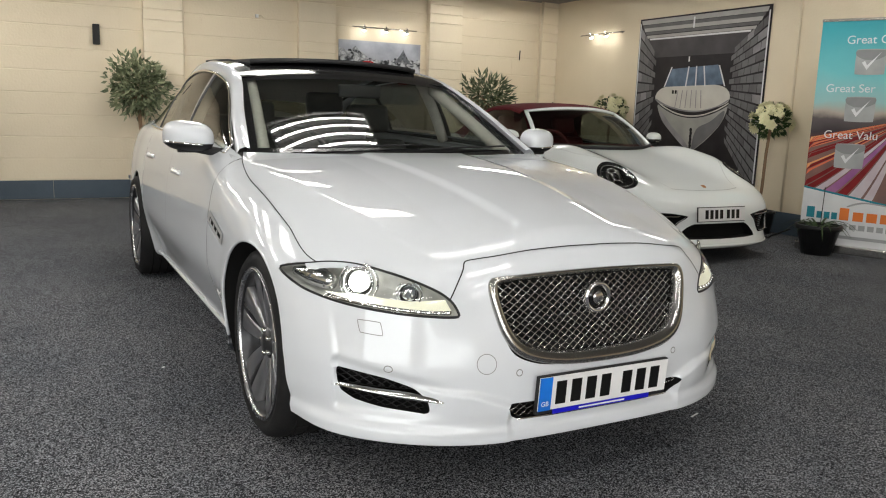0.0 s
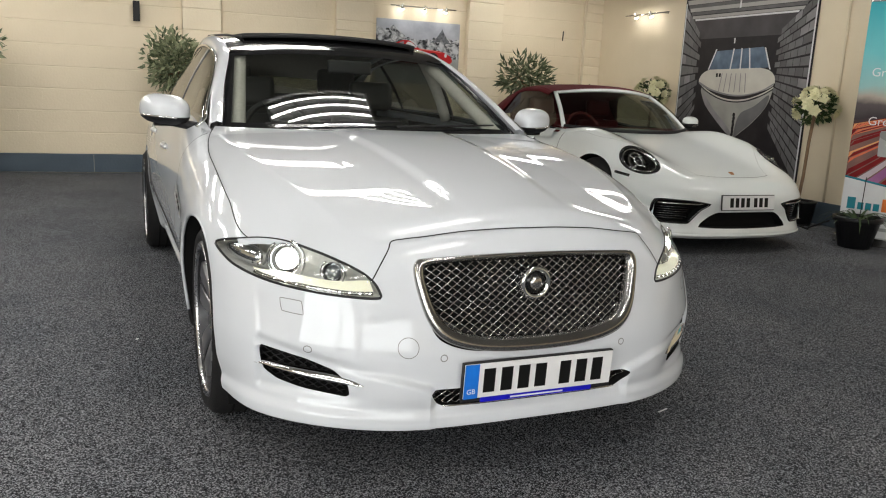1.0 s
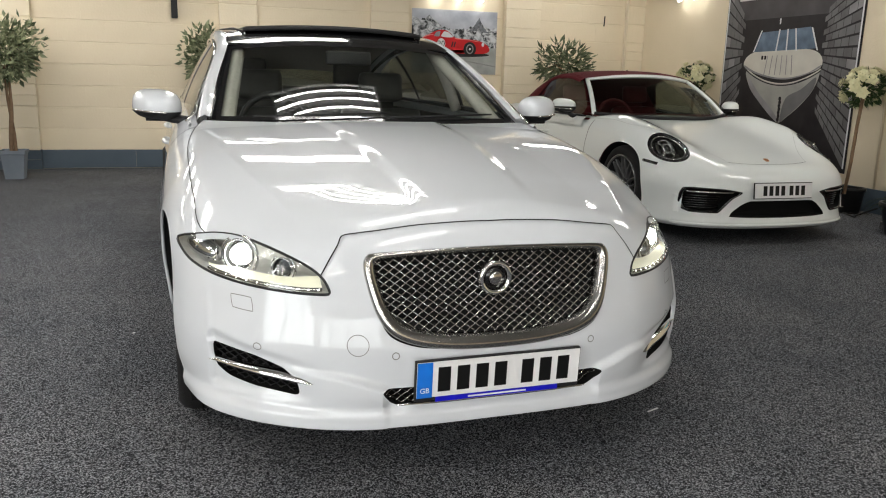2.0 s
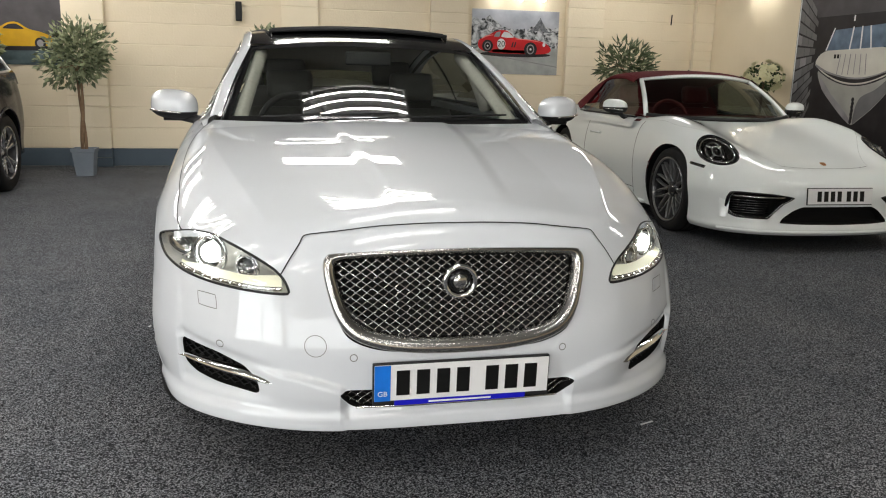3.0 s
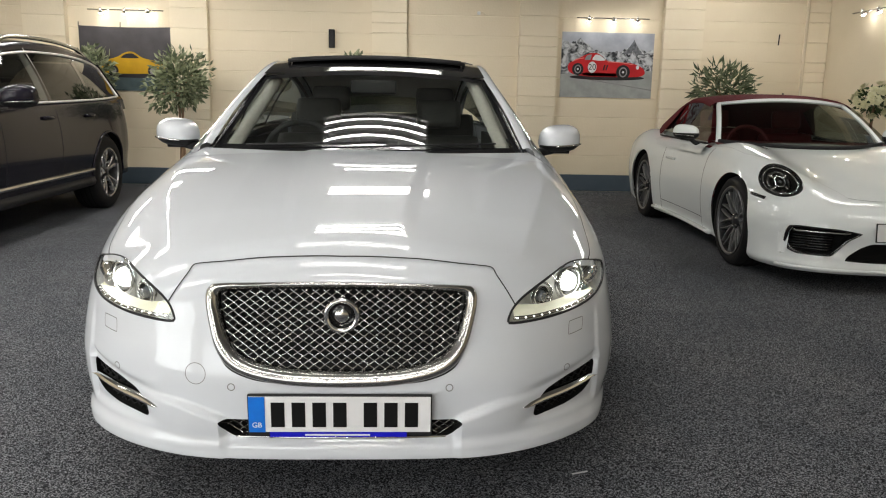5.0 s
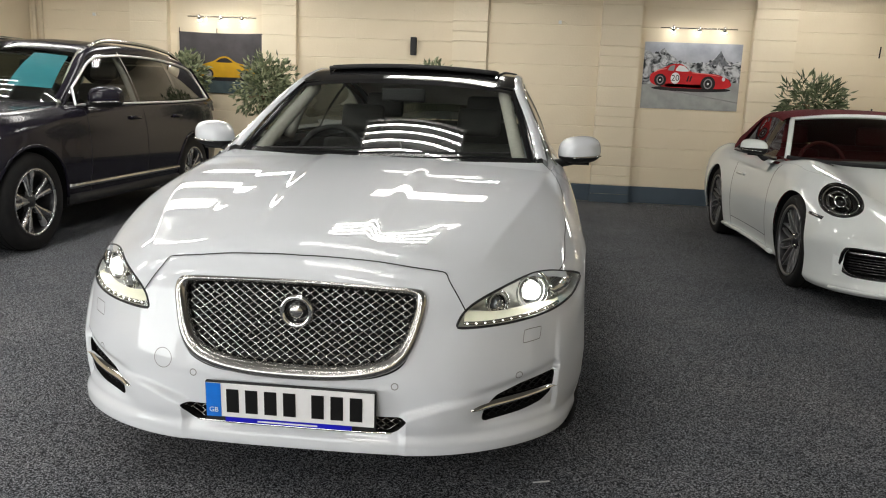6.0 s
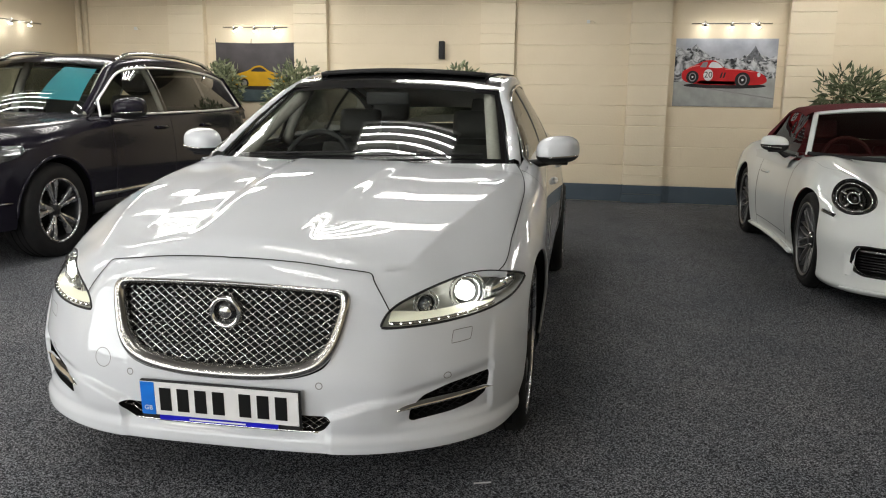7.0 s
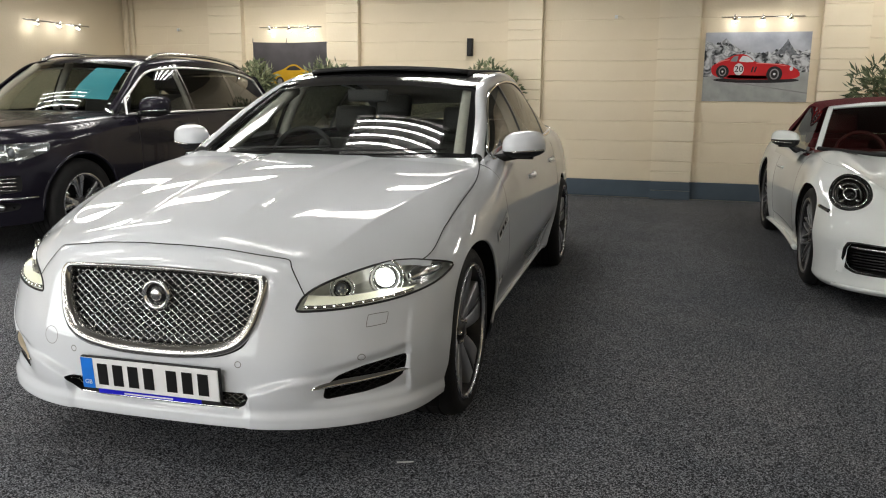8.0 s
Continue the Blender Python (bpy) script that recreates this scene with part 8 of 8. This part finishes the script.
def ficus(x, y, seed, crown_z=1.36, r=(0.42, 0.42, 0.44), lean=0.0, leaf="leaf", size=0.105, count=1150, slim=0.21, label="variegated weeping fig in a grey tapered pot"):
    e = thing("potted_tree", pose(x, y, 0), label, "potted tree", "potted trees along the wall")
    prof = [(0.090, 0.0), (0.116, 0.27), (0.128, 0.275), (0.128, 0.31), (0.112, 0.31), (0.108, 0.26)]
    G = np.array([[(sx * q, sy * q, z) for q, z in prof] for sx, sy in ((-1, -1), (1, -1), (1, 1), (-1, 1))])
    part("pot", join(grid(G, wrap=True), ([(-0.108, -0.108, 0.26), (0.108, -0.108, 0.26), (0.108, 0.108, 0.26), (-0.108, 0.108, 0.26)], [(0, 1, 2, 3)])), M["pot_grey"], e, smooth=False)
    part("soil", ([(-0.108, -0.108, 0.265), (0.108, -0.108, 0.265), (0.108, 0.108, 0.265), (-0.108, 0.108, 0.265)], [(0, 1, 2, 3)]), M["soil"], e, smooth=False)
    rr = random.Random(seed)
    top = crown_z - 0.10
    for k in range(3):
        ph = rr.uniform(0, 6.28)
        P = [(0.022 * math.cos(ph + 5 * t) * (1 - 0.3 * t) + lean * t, 0.022 * math.sin(ph + 5 * t), 0.26 + (top - 0.26) * t) for t in np.linspace(0, 1, 16)]
        part("stem", tube(P, np.linspace(0.020, 0.012, 16), 7), M["bark"], e)
    for k in range(9):
        d = Vector((rr.gauss(0, 1), rr.gauss(0, 1), abs(rr.gauss(0.3, 0.6)))).normalized()
        s0 = Vector((lean, 0, crown_z - 0.18))
        q = s0 + Vector((d.x * r[0], d.y * r[1], d.z * r[2])) * 0.85
        mid = (s0 + q) / 2 + Vector((0, 0, 0.05))
        part("limb", tube([tuple(s0), tuple(mid), tuple(q)], [0.010, 0.007, 0.003], 6), M["bark"], e)
    part("crown", leaves(count, (lean, 0, crown_z), r, size, seed, slim=slim), M[leaf], e, "crown of small cream-edged leaves", smooth=False)
    return e


ficus(-2.62, 7.55, 11, 1.33, (0.36, 0.36, 0.37), size=0.084, count=1550)
ficus(-0.50, 8.0, 12, 1.34, (0.345, 0.34, 0.37), size=0.084, count=1500)
ficus(-3.74, 7.75, 13, 1.40, (0.28, 0.28, 0.31), size=0.084, count=1150)
ficus(3.95, 7.65, 14, 1.40, (0.40, 0.34, 0.31), 0.05, "leaf_mid", 0.125, 640, 0.13, "dark-leaved bushy tree in a grey pot")


def rose_tree(x, y, z, lean, seed):
    e = thing("rose_tree", pose(x, y, 0), "artificial standard rose with cream flowers", "flower tree", "standard roses by the wall")
    part("pot", revolve_z([(0.0, 0.0), (0.10, 0.0), (0.13, 0.22), (0.14, 0.225), (0.14, 0.25), (0.12, 0.25), (0.115, 0.20), (0.0, 0.20)]), M["pot_black"], e)
    part("stem", tube([(-lean, -lean * 0.5, 0.20), (-lean * 0.6, -lean * 0.3, 0.5), (-lean * 0.2, 0, 0.85), (0, 0, z)], 0.016, 8), M["bark"], e)
    part("foliage", leaves(300, (0, 0, z), (0.19, 0.19, 0.16), 0.07, seed), M["leaf_dark"], e, smooth=False)
    rr = random.Random(seed)
    for k in range(34):
        d = Vector((rr.gauss(0, 1), rr.gauss(0, 1), rr.gauss(0.25, 0.8))).normalized()
        p = Vector((0, 0, z)) + Vector((d.x * 0.20, d.y * 0.20, d.z * 0.18))
        V, F = [], []
        for ring, (pr, lift) in enumerate(((0.066, 0.0), (0.052, 0.015), (0.032, 0.026))):
            for j in range(5):
                a = 2 * math.pi * j / 5 + ring * 0.6
                c, s = math.cos(a), math.sin(a)
                b = len(V)
                V += [(0, 0, lift), (pr * 0.7 * math.cos(a - 0.55), pr * 0.7 * math.sin(a - 0.55), lift + 0.008), (pr * c, pr * s, lift + 0.018), (pr * 0.7 * math.cos(a + 0.55), pr * 0.7 * math.sin(a + 0.55), lift + 0.008)]
                F += [(b, b + 1, b + 2, b + 3)]
        part("rose", move((V, F), Matrix.Translation(p) @ d.to_track_quat("Z", "Y").to_matrix().to_4x4()), M["petal"], e, "cream rose")
    return e


def revolve_z(profile, seg=28):
    V, F = revolve(profile, seg)
    return [(b, c, a) for a, b, c in V], F


rose_tree(5.38, 4.02, 1.20, 0.16, 21)
rose_tree(5.30, 6.60, 1.28, 0.05, 22)

# potted spider plant before the banner
pot = thing("pot_plant", pose(4.86, 2.92, 0), "green strap-leaved plant in a black pot", "pot plant")
part("pot", revolve_z([(0.0, 0.0), (0.13, 0.0), (0.185, 0.23), (0.205, 0.235), (0.205, 0.275), (0.18, 0.275), (0.172, 0.22), (0.0, 0.215)], 32), M["pot_black"], pot)
part("soil", revolve_z([(0.0, 0.235), (0.176, 0.232)], 24), M["soil"], pot)
rr = random.Random(5)
for k in range(26):
    a = rr.uniform(0, 2 * math.pi)
    L = rr.uniform(0.16, 0.36)
    droop = rr.uniform(0.1, 0.5)
    G = []
    for t in np.linspace(0, 1, 7):
        rad = 0.03 + L * t
        z = 0.23 + L * (0.9 * t - (0.7 + droop) * t * t)
        w = 0.013 * (1 - t) ** 0.6 + 0.001
        G.append([(rad * math.cos(a) - w * math.sin(a), rad * math.sin(a) + w * math.cos(a), z + 0.003), (rad * math.cos(a), rad * math.sin(a), z), (rad * math.cos(a) + w * math.sin(a), rad * math.sin(a) - w * math.cos(a), z + 0.003)])
    part("strap_leaf", grid(np.array(G)), M["leaf_dark"], pot)
part("cane", tube([(0.02, 0, 0.22), (0.03, 0, 0.62)], 0.004, 6), M["trim"], pot)

# small things on the floor
alone("paper_scrap", box(-0.030, 0.030, -0.0035, 0.0035, 0.001, 0.003), M["print_white"], "narrow white paper scrap on the carpet", "paper scrap", m=pose(0.78, 0.336, 0, 0, 0, 20))
alone("paper_scrap", box(-0.008, 0.008, -0.005, 0.005, 0.001, 0.003), M["print_white"], "tiny white paper scrap on the carpet", "paper scrap", m=pose(-1.12, 1.73, 0, 0, 0, 60))
cable = [(5.52, 4.1, 0.012), (5.35, 3.9, 0.012), (5.25, 3.95, 0.012), (5.15, 3.7, 0.012), (5.05, 3.6, 0.05), (5.02, 3.35, 0.16)]
alone("floor_cable", tube(cable, 0.008, 6), M["trim"], "black mains cable lying along the wall", "cable", smooth=True)
